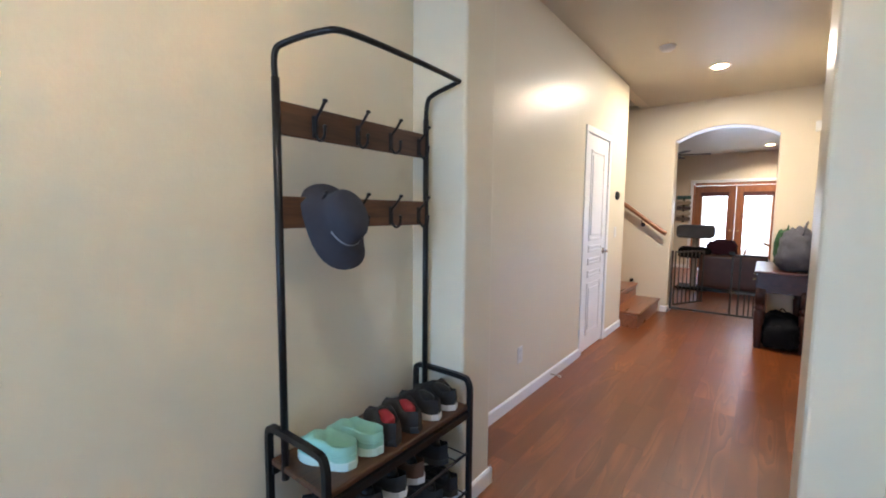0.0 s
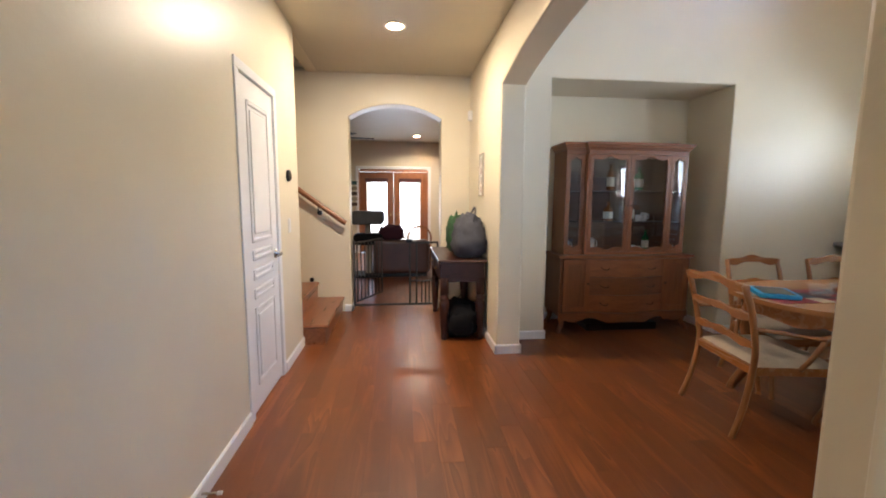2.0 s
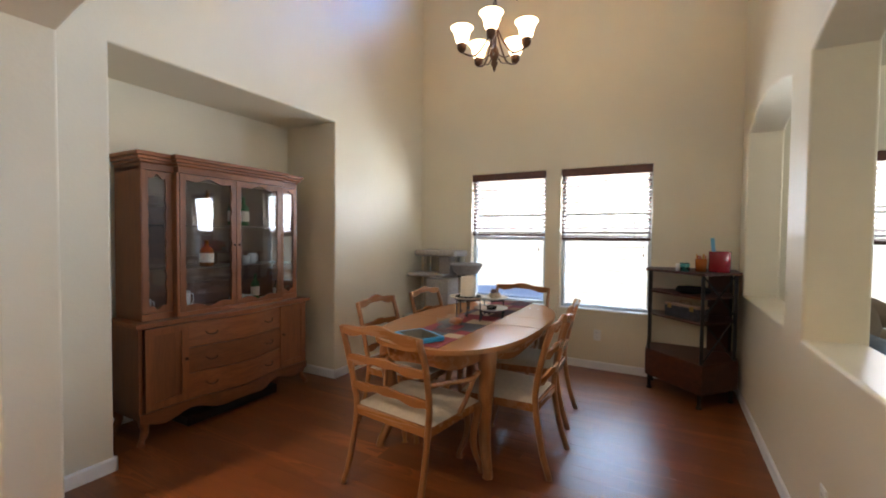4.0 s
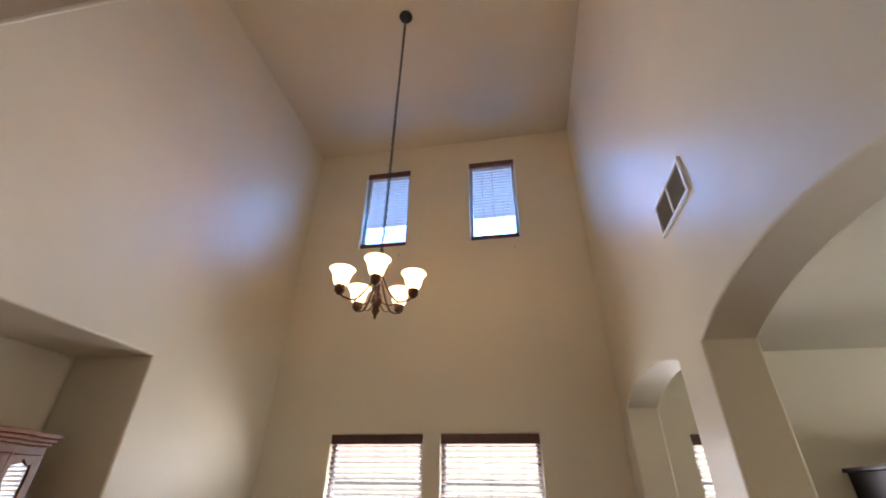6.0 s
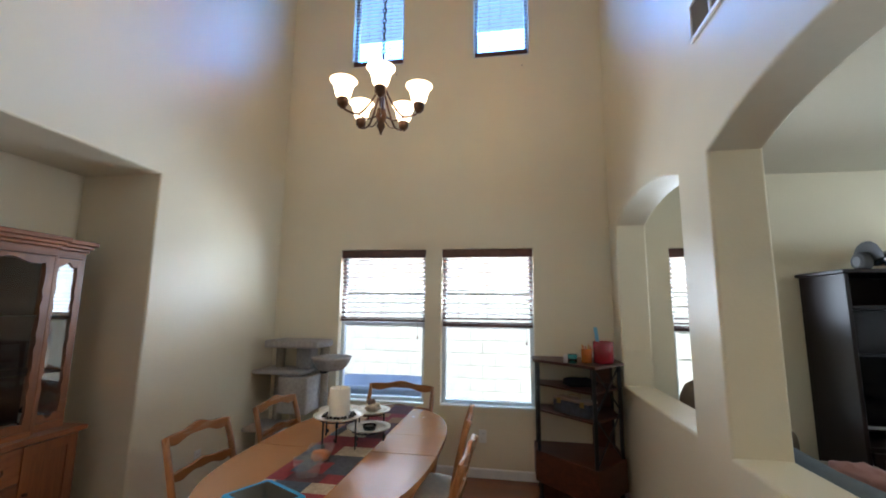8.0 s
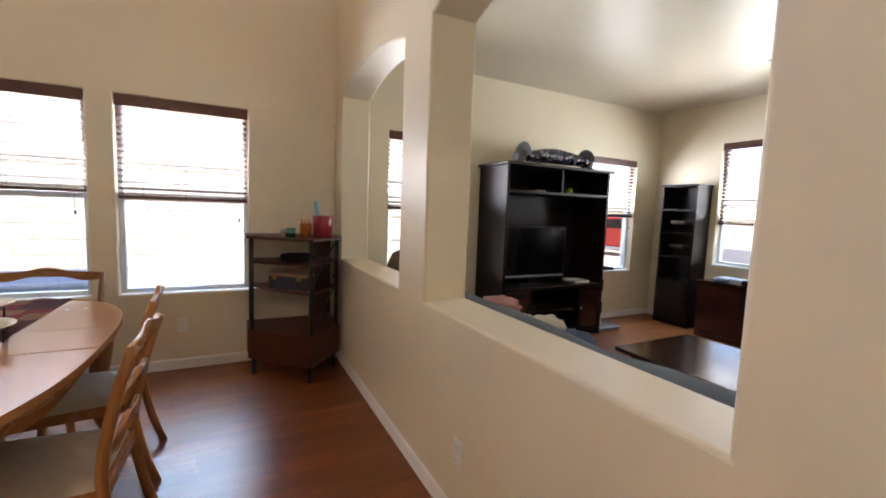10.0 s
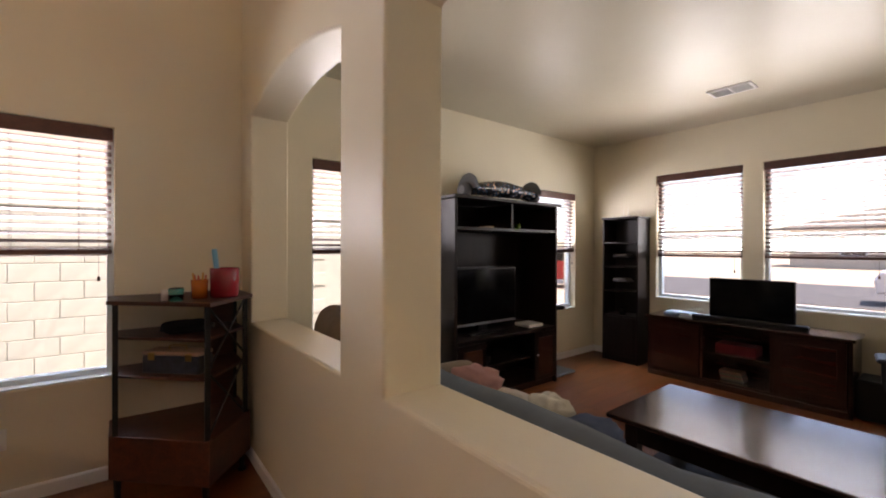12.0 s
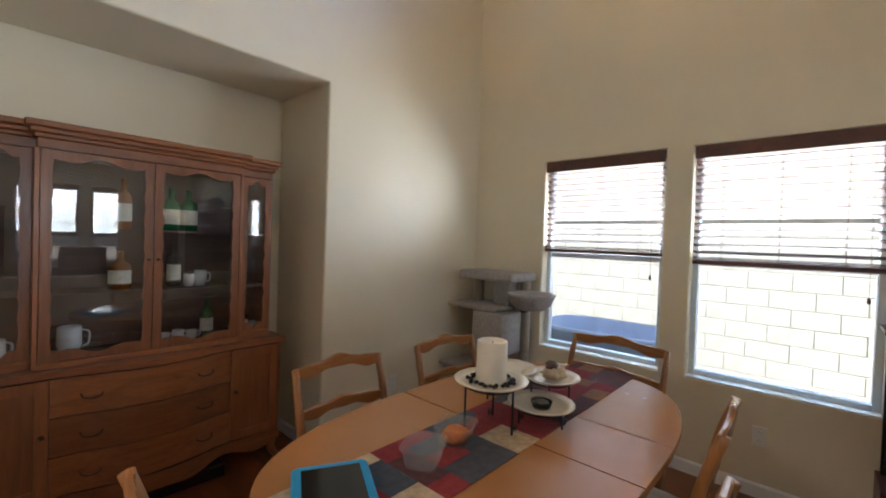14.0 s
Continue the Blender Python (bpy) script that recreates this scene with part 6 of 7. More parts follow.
for x in (-0.11, 0.11):
    for y in (0.0615, -0.0665):
        part("clasp", boxes((x - 0.018, x + 0.018, y, y + 0.005, 0.075, 0.115), bev=0.001), M_BRASS, tk)
bm = bmesh.new()
sweep(bm, spline([(-0.05, 0, 0.122), (-0.045, 0, 0.145), (0.045, 0, 0.145), (0.05, 0, 0.122)], 4), 0.004, 6)
part("handle", bm, M_BRASS, tk)
nb = thing("folded_cloth", (3.92, 2.08, 0.89), "dark folded cloth on the shelf", "cloth")
bm = bmesh.new()
blob(bm, (0, 0, 0.03), (0.15, 0.13, 0.03), 20, 8, 0.12, 2.0, 0.004)
part("folds", bm, M_BLACKC, nb, smooth=True)

# cat tree
M_CARPET = plain("grey_carpet_plush", (0.40, 0.365, 0.34), 0.95, var=0.18, scale=40, bumps=1.0, bscale=350)
M_SISAL = plain("sisal_post", (0.32, 0.28, 0.22), 0.9, var=0.25, scale=60, bumps=0.8, bscale=200)
ct = thing("cat_tree", (4.02, 4.63, 0), "grey plush cat tree with perches and bowl", "cat tree")
def plush(nm, x0, x1, y0, y1, z0, z1):
    bm = bmesh.new()
    box(bm, x0, x1, y0, y1, z0, z1, bev=min(0.022, (z1 - z0) * 0.45), seg=3)
    part(nm, bm, M_CARPET, ct, smooth=True)
plush("base_board", -0.25, 0.25, -0.30, 0.32, 0.0, 0.05)
plush("cubby", -0.17, 0.22, -0.19, 0.10, 0.55, 0.88)
plush("low_perch", -0.25, 0.1, -0.02, 0.38, 0.40, 0.44)
plush("middle_perch", -0.16, 0.22, -0.12, 0.38, 0.885, 0.925)
plush("top_column", 0.0, 0.15, -0.13, 0.03, 0.92, 1.135)
plush("top_perch", -0.16, 0.2, -0.26, 0.27, 1.13, 1.20)
for x, y, z0, z1 in ((0.1, 0.24, 0.05, 1.13), (-0.05, -0.02, 0.05, 0.56), (0.14, -0.2, 0.05, 1.13), (-0.14, 0.25, 0.05, 0.41)):
    bm = bmesh.new()
    lathe(bm, [(0.042, z0)] + [(0.042 + 0.003 * (k % 2), z0 + (z1 - z0) * k / 40) for k in range(1, 40)] + [(0.042, z1)], 14, (x, y, 0))
    part("post", bm, M_SISAL, ct, smooth=True)
bm = bmesh.new()
rg = []
for r, z in ((0.02, 0.93), (0.11, 0.935), (0.15, 0.965), (0.185, 1.03), (0.195, 1.05), (0.175, 1.058), (0.14, 1.0), (0.10, 0.965), (0.01, 0.96)):
    rg.append([bm.verts.new((-0.03 + (r + 0.007 * math.sin(k * 2.1)) * math.cos(k * math.tau / 30), -0.35 + (r * 0.9 + 0.007 * math.sin(k * 2.1)) * math.sin(k * math.tau / 30), z)) for k in range(30)])
for a, b in zip(rg, rg[1:]):
    for k in range(30):
        bm.faces.new((a[k], a[(k + 1) % 30], b[(k + 1) % 30], b[k]))
bm.faces.new(rg[0][::-1]), bm.faces.new(rg[-1])
part("hammock_bowl", bm, M_CARPET, ct, smooth=True)
bm = bmesh.new()
sweep(bm, spline([(0.1, -0.19, 0.89), (0.03, -0.26, 0.90), (-0.02, -0.34, 0.935)], 4), 0.012, 8)
part("bowl_arm", bm, M_BLACK, ct)


# ---- living room ----
def slabs(parent, rows, mat):
    for nm, *b in rows:
        part(nm, boxes(tuple(b), bev=0.003), mat, parent)


tv = thing("entertainment_centre", (3.75, -0.50, 0), "espresso entertainment centre with a television bay", "tv cabinet")
D2 = 0.50
slabs(tv, [("side_panel", 0.0, D2, 0.66, 0.69, 0.0, 1.80), ("side_panel", 0.0, D2, -0.69, -0.66, 0.0, 1.80), ("back_panel", D2 - 0.015, D2 - 0.002, -0.66, 0.66, 0.05, 1.80),
           ("plinth", 0.03, D2 - 0.02, -0.66, 0.66, 0.0, 0.06), ("bay_floor", 0.0, D2 - 0.02, -0.66, 0.66, 0.55, 0.58), ("bay_top", 0.0, D2 - 0.02, -0.66, 0.66, 1.535, 1.565),
           ("divider", 0.0, D2 - 0.02, -0.02, 0.005, 1.565, 1.79), ("bottom_shelf", 0.02, D2 - 0.02, -0.30, 0.30, 0.30, 0.32)], M_ESP)
bm = bmesh.new()
box(bm, -0.035, D2 + 0.002, -0.72, 0.72, 1.80, 1.83, bev=0.006)
part("cornice", bm, M_ESP, tv)
for s in (-1, 1):
    a, b = (0.33, 0.655) if s > 0 else (-0.655, -0.33)
    d = part("cupboard_door", boxes((-0.012, 0.008, a, b, 0.07, 0.545), bev=0.004), M_ESP, tv)
    part("door_panel", boxes((-0.017, -0.011, a + 0.05, b - 0.05, 0.12, 0.495), bev=0.002), M_MAHOG, d)
    bm = bmesh.new()
    ky = a + 0.025 if s > 0 else b - 0.025
    lathe(bm, [(0.004, 0), (0.004, 0.01), (0.011, 0.018), (0, 0.024)], 10, m=pose(-0.012, ky, 0.33, 0, -90, 0))
    part("knob", bm, M_STEEL, d)
t1 = thing("television", (3.98, -0.36, 0.58), "black flat television switched off, in the bay", "television")
part("bezel", boxes((0.0, 0.05, -0.46, 0.46, 0.07, 0.62), bev=0.006), M_DARKPL, t1)
part("screen", boxes((-0.003, 0.001, -0.44, 0.44, 0.10, 0.60)), M_SCREEN, t1)
part("stand_neck", boxes((0.01, 0.04, -0.06, 0.06, 0.01, 0.08)), M_DARKPL, t1)
part("stand_foot", boxes((-0.10, 0.12, -0.24, 0.24, 0.0, 0.014), bev=0.004), M_DARKPL, t1)
part("speaker_bar", boxes((-0.012, -0.002, -0.44, 0.44, 0.072, 0.092), bev=0.002), plain("silver_plastic", (0.35, 0.36, 0.38), 0.3, 0.6), t1)
gb = thing("game_console", (3.92, -0.95, 0.58), "white flat game console in the bay", "console")
part("shell", boxes((-0.10, 0.10, -0.11, 0.11, 0.0, 0.03), bev=0.006), M_PLASTICW, gb)
rc2 = thing("media_box", (3.98, -0.12, 0.32), "black media player on the lower shelf", "media player")
part("shell", boxes((-0.14, 0.14, -0.2, 0.16, 0.0, 0.06), bev=0.004), M_DARKPL, rc2)
gl = thing("small_dish", (3.9, -0.75, 1.565), "small green glass ball on the shelf", "ornament")
bm = bmesh.new()
lathe(bm, [(0, 0), (0.02, 0.004), (0.034, 0.03), (0.02, 0.058), (0, 0.062)], 14)
part("ball", bm, plain("olive_glass", (0.16, 0.26, 0.03), 0.2), gl, smooth=True)
gl2 = thing("small_box", (3.9, -0.32, 1.565), "small tan box on the shelf", "box")
part("box_body", boxes((-0.04, 0.04, -0.06, 0.06, 0, 0.022), bev=0.003), plain("tan_card", (0.36, 0.27, 0.17), 0.7), gl2)

# hoverboard on top
hb = thing("hoverboard", (3.93, -0.54, 1.83), "black hoverboard with speckled painted shell", "hoverboard", turn=0)
bm = bmesh.new()
n = 28
rings = []
for k in range(n + 1):
    u = -1 + 2 * k / n
    hw_, hh = 0.10 - 0.02 * math.cos(u * math.pi) * 0.5, 0.05 + 0.03 * math.cos(u * math.pi / 2) ** 1.5
    rings.append([bm.verts.new((hw_ * math.cos(a), 0.42 * u, 0.085 + hh * math.sin(a) + 0.035 * math.cos(u * 1.5))) for a in (j * math.tau / 14 for j in range(14))])
for a, b in zip(rings, rings[1:]):
    for j in range(14):
        bm.faces.new((a[j], a[(j + 1) % 14], b[(j + 1) % 14], b[j]))
bm.faces.new(rings[0]), bm.faces.new(rings[-1][::-1])


def speckle():
    m, nt, b = node_mat("speckled_shell")
    vec, _ = coords(nt)
    v = nt.nodes.new("ShaderNodeTexVoronoi")
    v.inputs["Scale"].default_value = 22
    nt.links.new(vec, v.inputs["Vector"])
    r = ramp(nt, v.outputs["Distance"], [(0.0, (0.55, 0.5, 0.42)), (0.22, (0.5, 0.2, 0.06)), (0.28, (0.05, 0.12, 0.22)), (0.5, (0.01, 0.012, 0.02))])
    nt.links.new(r, b.inputs["Base Color"])
    b.inputs["Roughness"].default_value = 0.25
    return m


part("shell", bm, speckle(), hb, smooth=True)
for s in (-1, 1):
    bm = bmesh.new()
    lathe(bm, [(0, -0.035), (0.064, -0.035), (0.074, -0.02), (0.074, 0.02), (0.064, 0.035), (0, 0.035)], 22, m=pose(0, s * 0.47, 0.075, 90))
    w = part("wheel", bm, plain("grey_tyre", (0.085, 0.085, 0.09), 0.7), hb, smooth=True)
    bm = bmesh.new()
    lathe(bm, [(0, -0.04), (0.04, -0.04), (0.04, 0.04), (0, 0.04)], 16, m=pose(0, s * 0.47, 0.075, 90))
    part("hub", bm, plain("grey_hub", (0.2, 0.2, 0.22), 0.4), w)
    bm = bmesh.new()
    sweep(bm, [(0.095 * math.cos(a), s * 0.43, 0.09 + 0.095 * math.sin(a)) for a in (j * math.pi / 10 for j in range(11))], 0.006, 6, ry=0.05)
    part("fender", bm, plain("grey_fender", (0.11, 0.115, 0.125), 0.4), hb)


def bookcase(at, w, h, d, n, label, doors=False, turn=0):
    b = thing("bookcase", at, label, "bookcase", "tall bookcases", turn)
    slabs(b, [("side_panel", -w, -w + 0.02, -d, 0, 0, h), ("side_panel", w - 0.02, w, -d, 0, 0, h), ("back_panel", -w + 0.02, w - 0.02, -0.012, -0.002, 0, h), ("plinth", -w + 0.02, w - 0.02, -d + 0.02, -0.02, 0, 0.07)], M_ESP)
    part("top_board", boxes((-w - 0.012, w + 0.012, -d - 0.015, 0.0, h, h + 0.025), bev=0.005), M_ESP, b)
    z0 = 0.55 if doors else 0.07
    for k in range(n):
        z = z0 + (h - z0) * k / n
        part("shelf_board", boxes((-w + 0.021, w - 0.021, -d + 0.006, -0.014, z, z + 0.02), bev=0.002), M_ESP, b)
    if doors:
        d_ = part("cupboard_door", boxes((-w + 0.022, w - 0.022, -d - 0.002, -d + 0.016, 0.075, 0.548), bev=0.003), M_ESP, b)
        part("door_panel", boxes((-w + 0.07, w - 0.07, -d - 0.007, -d - 0.001, 0.13, 0.49), bev=0.002), M_ESP, d_)
        bm = bmesh.new()
        lathe(bm, [(0.004, 0), (0.01, 0.014), (0, 0.02)], 10, m=pose(-w + 0.045, -d - 0.002, 0.36, 90))
        part("knob", bm, M_STEEL, d_)
    return b


bookcase((3.73, FRONT + 0.002, 0), 0.225, 1.735, 0.29, 4, "tall narrow espresso bookcase, nearly empty", True, 180)
bookcase((1.20, FRONT + 0.002, 0), 0.20, 1.74, 0.28, 5, "tall narrow black bookcase behind the chair", False, 180)
bj = thing("glass_jar", (3.75, -2.50, 0.57), "small glass jar on the bookcase shelf", "jar")
bm = bmesh.new()
lathe(bm, [(0, 0), (0.035, 0), (0.038, 0.07), (0.03, 0.09), (0.026, 0.09), (0.034, 0.068), (0.03, 0.006), (0, 0.006)], 16)
part("glass", bm, clear("jar_glass_grey", (0.8, 0.85, 0.85)), bj, smooth=True)
for k, z in enumerate((0.972, 1.27)):
    bb = thing("book_stack", (3.76, -2.52, z - 0.0), "few dark flat books on a shelf", "books")
    for j in range(2):
        part("book", boxes((-0.10 + 0.02 * j, 0.09, -0.07, 0.07, 0.022 * j + 0.0005, 0.022 * j + 0.021), bev=0.002), plain("book_cover_%s" % "ab"[j], ((0.05, 0.045, 0.05), (0.12, 0.1, 0.09))[j], 0.6), bb)
wt = thing("wire_ornament", (3.74, -2.55, 1.76), "small white ornament with thin spires", "ornament")
part("ornament_base", boxes((-0.07, 0.07, -0.04, 0.04, 0, 0.012), bev=0.003), M_PLASTICW, wt)
for x in (-0.03, 0.03):
    bm = bmesh.new()
    sweep(bm, [(x, 0, 0.012), (x, 0, 0.13)], [0.004, 0.0015], 6)
    part("spire", bm, M_PLASTICW, wt)
bdg = thing("white_button", (1.2, -2.42, 1.5), "round white sticker on the bookcase shelf", "sticker")
bm = bmesh.new()
lathe(bm, [(0, 0), (0.03, 0.0), (0.03, 0.004), (0, 0.004)], 18, m=pose(0, 0.025, 0, -90))
part("disc", bm, M_PLASTICW, bdg)

cn = thing("media_console", (2.50, FRONT + 0.01, 0), "dark mahogany low media console with open bay", "tv console", turn=180)
CH = 0.625
slabs(cn, [("side_panel", -0.82, -0.79, -0.42, 0, 0, CH), ("side_panel", 0.79, 0.82, -0.42, 0, 0, CH), ("back_panel", -0.79, 0.79, -0.012, 0, 0.06, CH), ("partition", -0.30, -0.275, -0.41, -0.013, 0.08, CH), ("partition", 0.275, 0.30, -0.41, -0.013, 0.08, CH),
           ("floor_board", -0.79, 0.79, -0.41, -0.013, 0.06, 0.08), ("bay_shelf", -0.274, 0.274, -0.39, -0.013, 0.33, 0.345), ("plinth", -0.79, 0.79, -0.43, -0.40, 0.0, 0.06)], M_MAHOG)
part("console_top", boxes((-0.84, 0.84, -0.445, 0.0, CH, CH + 0.03), bev=0.006), M_MAHOG, cn)
for a, b in ((-0.785, -0.303), (0.303, 0.785)):
    d = part("cupboard_door", boxes((a, b, -0.432, -0.412, 0.085, CH - 0.006), bev=0.004), M_MAHOG, cn)
    part("door_panel", boxes((a + 0.06, b - 0.06, -0.438, -0.431, 0.145, CH - 0.07), bev=0.003), M_MAHOG, d)
mo = thing("monitor", (2.42, -2.42, CH + 0.03), "black computer monitor switched off, on the console", "monitor", turn=180)
part("bezel", boxes((-0.345, 0.345, -0.02, 0.02, 0.03, 0.43), bev=0.005), M_DARKPL, mo)
part("screen", boxes((-0.335, 0.335, -0.023, -0.019, 0.045, 0.42)), M_SCREEN, mo)
part("foot", boxes((-0.14, 0.14, -0.09, 0.09, 0, 0.012), bev=0.003), M_DARKPL, mo)
part("neck", boxes((-0.03, 0.03, -0.012, 0.03, 0.01, 0.06)), M_DARKPL, mo)
sb = thing("soundbar", (2.42, -2.30, CH + 0.03), "long black soundbar on the console", "soundbar")
part("shell", boxes((-0.46, 0.46, -0.04, 0.04, 0, 0.055), bev=0.01), M_DARKPL, sb)
pb_ = thing("paper_stack", (3.03, -2.40, CH + 0.03), "pale stack of magazines and a controller", "magazines")
for j in range(4):
    part("magazine", boxes((-0.14 + 0.01 * j, 0.12 + 0.008 * j, -0.1, 0.1 - 0.01 * j, 0.011 * j + 0.0003, 0.011 * j + 0.0105)), plain("magazine_%s" % "abcd"[j], ((0.5, 0.52, 0.55), (0.25, 0.33, 0.45), (0.6, 0.6, 0.58), (0.4, 0.48, 0.55))[j], 0.4), pb_)
gp = thing("game_pad", (3.08, -2.27, CH + 0.03), "blue grey game controller on the console", "controller")
bm = bmesh.new()
blob(bm, (0, 0, 0.025), (0.075, 0.045, 0.025), 16, 8, 0.2, 8.0, 0.003)
part("shell", bm, plain("slate_plastic", (0.12, 0.16, 0.24), 0.45), gp, smooth=True)
rb_ = thing("red_box", (2.52, -2.45, 0.345), "red cased game machine in the console bay", "console")
part("shell", boxes((-0.17, 0.17, -0.1, 0.1, 0, 0.09), bev=0.004), plain("dark_red_plastic", (0.16, 0.012, 0.02), 0.4), rb_)
dv = thing("disc_cases", (2.55, -2.42, 0.08), "low pile of game cases in the bay", "game cases")
for j in range(6):
    part("case", boxes((-0.10 + 0.004 * j, 0.09 + 0.004 * j, -0.07, 0.07, 0.015 * j + 0.0003, 0.015 * j + 0.0145)), plain("case_tone_%s" % "abcdef"[j], (0.08 + 0.07 * (j % 3), 0.09 + 0.05 * (j % 2), 0.10), 0.35), dv)
sp = thing("subwoofer", (1.53, -2.46, 0), "black cube subwoofer on the floor", "speaker")
part("cabinet", boxes((-0.14, 0.14, -0.15, 0.15, 0.012, 0.33), bev=0.008), M_DARKPL, sp)
for x in (-0.1, 0.1):
    for y in (-0.1, 0.1):
        part("foot", boxes((x - 0.015, x + 0.015, y - 0.015, y + 0.015, 0, 0.012)), M_SOLEK, sp)

ctb = thing("coffee_table", (1.71, -0.20, 0), "glossy dark mahogany coffee table", "coffee table")
part("tabletop", boxes((-0.67, 0.67, -0.405, 0.405, 0.42, 0.45), bev=0.006), M_MAHOG, ctb)
part("apron", boxes((-0.59, 0.59, -0.33, 0.33, 0.30, 0.419), bev=0.004), M_ESP, ctb)
part("lower_shelf", boxes((-0.58, 0.58, -0.32, 0.32, 0.10, 0.12), bev=0.003), M_ESP, ctb)
for x in (-0.56, 0.56):
    for y in (-0.30, 0.30):
        part("leg", boxes((x - 0.035, x + 0.035, y - 0.035, y + 0.035, 0, 0.42), bev=0.004), M_ESP, ctb)

# gaming chair
M_LEATHER = plain("black_leatherette", (0.009, 0.009, 0.010), 0.45, var=0.2, bumps=0.3, bscale=160, spec=0.25)
M_REDL = plain("dark_red_leatherette", (0.09, 0.008, 0.01), 0.45)
gc_ = thing("gaming_chair", (1.14, -1.75, 0), "black gaming chair with red trim on castors", "office chair", turn=8)
bm = bmesh.new()
rows = []
outl = [(0.44, 0.22), (0.55, 0.25), (0.70, 0.24), (0.84, 0.265), (0.94, 0.27), (0.985, 0.17), (1.03, 0.135), (1.08, 0.125), (1.12, 0.08)]
for z, w in outl:
    y = 0.20 + 0.16 * (z - 0.44)
    rows.append([bm.verts.new((w * u, y + (0.05 if abs(u) < 0.75 else -0.015) * sgn - 0.03 * (1 - u * u) * (1 if sgn < 0 else 0), z)) for sgn, us in ((1, (-1, -0.7, -0.3, 0.3, 0.7, 1)), (-1, (1, 0.7, 0.3, -0.3, -0.7, -1))) for u in us])
for a, b in zip(rows, rows[1:]):
    for k in range(12):
        bm.faces.new((a[k], a[(k + 1) % 12], b[(k + 1) % 12], b[k]))
bm.faces.new(rows[0][::-1]), bm.faces.new(rows[-1])
bmesh.ops.recalc_face_normals(bm, faces=bm.faces)
bk_ = part("backrest", bm, M_LEATHER, gc_, smooth=True)
bm = bmesh.new()
sweep(bm, spline([(-0.135, 0.34, 1.03), (-0.08, 0.345, 1.118), (0.08, 0.345, 1.118), (0.135, 0.34, 1.03)], 5), 0.012, 8)
part("red_trim", bm, M_REDL, bk_)
bm = boxes((-0.02, 0.025, 0.335, 0.342, 0.90, 0.915))
part("badge", bm, M_PLASTICW, bk_)
bm = bmesh.new()
box(bm, -0.26, 0.26, -0.30, 0.24, 0.38, 0.48, bev=0.04, seg=3)
part("seat", bm, M_LEATHER, gc_, smooth=True)
for s in (-1, 1):
    bm = bmesh.new()
    sweep(bm, spline([(s * 0.24, 0.02, 0.40), (s * 0.31, 0.02, 0.45), (s * 0.32, 0.0, 0.62)], 4), 0.02, 8)
    box(bm, s * 0.32 - 0.045, s * 0.32 + 0.045, -0.15, 0.12, 0.62, 0.65, bev=0.012)
    part("armrest", bm, M_DARKPL, gc_)
bm = bmesh.new()
lathe(bm, [(0.03, 0.10), (0.03, 0.25), (0.02, 0.25), (0.02, 0.39)], 14)
part("gas_lift", bm, M_BLACK, gc_)
for k in range(5):
    a = k * math.tau / 5 + 0.3
    bm = bmesh.new()
    sweep(bm, [(0.02 * math.cos(a), 0.02 * math.sin(a), 0.13), (0.30 * math.cos(a), 0.30 * math.sin(a), 0.085)], [0.03, 0.018], 8)
    lg = part("base_arm", bm, M_BLACK, gc_)
    bm = bmesh.new()
    lathe(bm, [(0, -0.022), (0.03, -0.022), (0.03, 0.022), (0, 0.022)], 14, m=pose(0.30 * math.cos(a), 0.30 * math.sin(a), 0.03, 90, 0, math.degrees(a)))
    sweep(bm, [(0.30 * math.cos(a), 0.30 * math.sin(a), 0.04), (0.30 * math.cos(a), 0.30 * math.sin(a), 0.085)], 0.008, 6)
    part("castor", bm, M_SOLEK, lg)

fl = thing("floor_lamp", (0.79, -2.40, 0), "bronze torchiere floor lamp with amber bowl", "floor lamp")
bm = bmesh.new()
lathe(bm, [(0, 0), (0.13, 0), (0.13, 0.015), (0.03, 0.035), (0.012, 0.05), (0.012, 1.66), (0.03, 1.68), (0.045, 1.70), (0, 1.70)], 24)
part("stem", bm, M_BRONZE, fl, smooth=True)
bm = bmesh.new()
lathe(bm, [(0.03, 1.695), (0.09, 1.72), (0.13, 1.755), (0.15, 1.80), (0.145, 1.80), (0.125, 1.76), (0.085, 1.727), (0.02, 1.703)], 30)
part("bowl_shade", bm, plain("amber_alabaster", (0.55, 0.36, 0.18), 0.4), fl, "amber alabaster bowl, unlit", True)

# sofa along the half wall
M_SLATEF = plain("slate_upholstery", (0.09, 0.11, 0.13), 0.85, var=0.15, scale=9, bumps=0.5, bscale=240)
sf = thing("sofa", (1.85, 0.98, 0), "slate blue fabric sofa backed to the half wall", "sofa")
def soft_box(nm, x0, x1, y0, y1, z0, z1, r, mat, par, seed=0.0, wob=0.012, nx=26, label=""):
    bm = bmesh.new()
    box(bm, x0, x1, y0, y1, z0, z1, bev=r, seg=4)
    bmesh.ops.subdivide_edges(bm, edges=[e for e in bm.edges if e.calc_length() > 0.25], cuts=7, use_grid_fill=True)
    for v in bm.verts:
        q = noise.noise_vector(v.co * 5 + Vector((seed, seed, seed)))
        v.co += q * wob
    return part(nm, bm, mat, par, label, True)
soft_box("base", -1.25, 1.25, -0.40, 0.36, 0.06, 0.30, 0.04, M_SLATEF, sf, 1, 0.006)
soft_box("backrest", -1.25, 1.25, 0.20, 0.44, 0.25, 0.835, 0.10, M_SLATEF, sf, 2, 0.042)
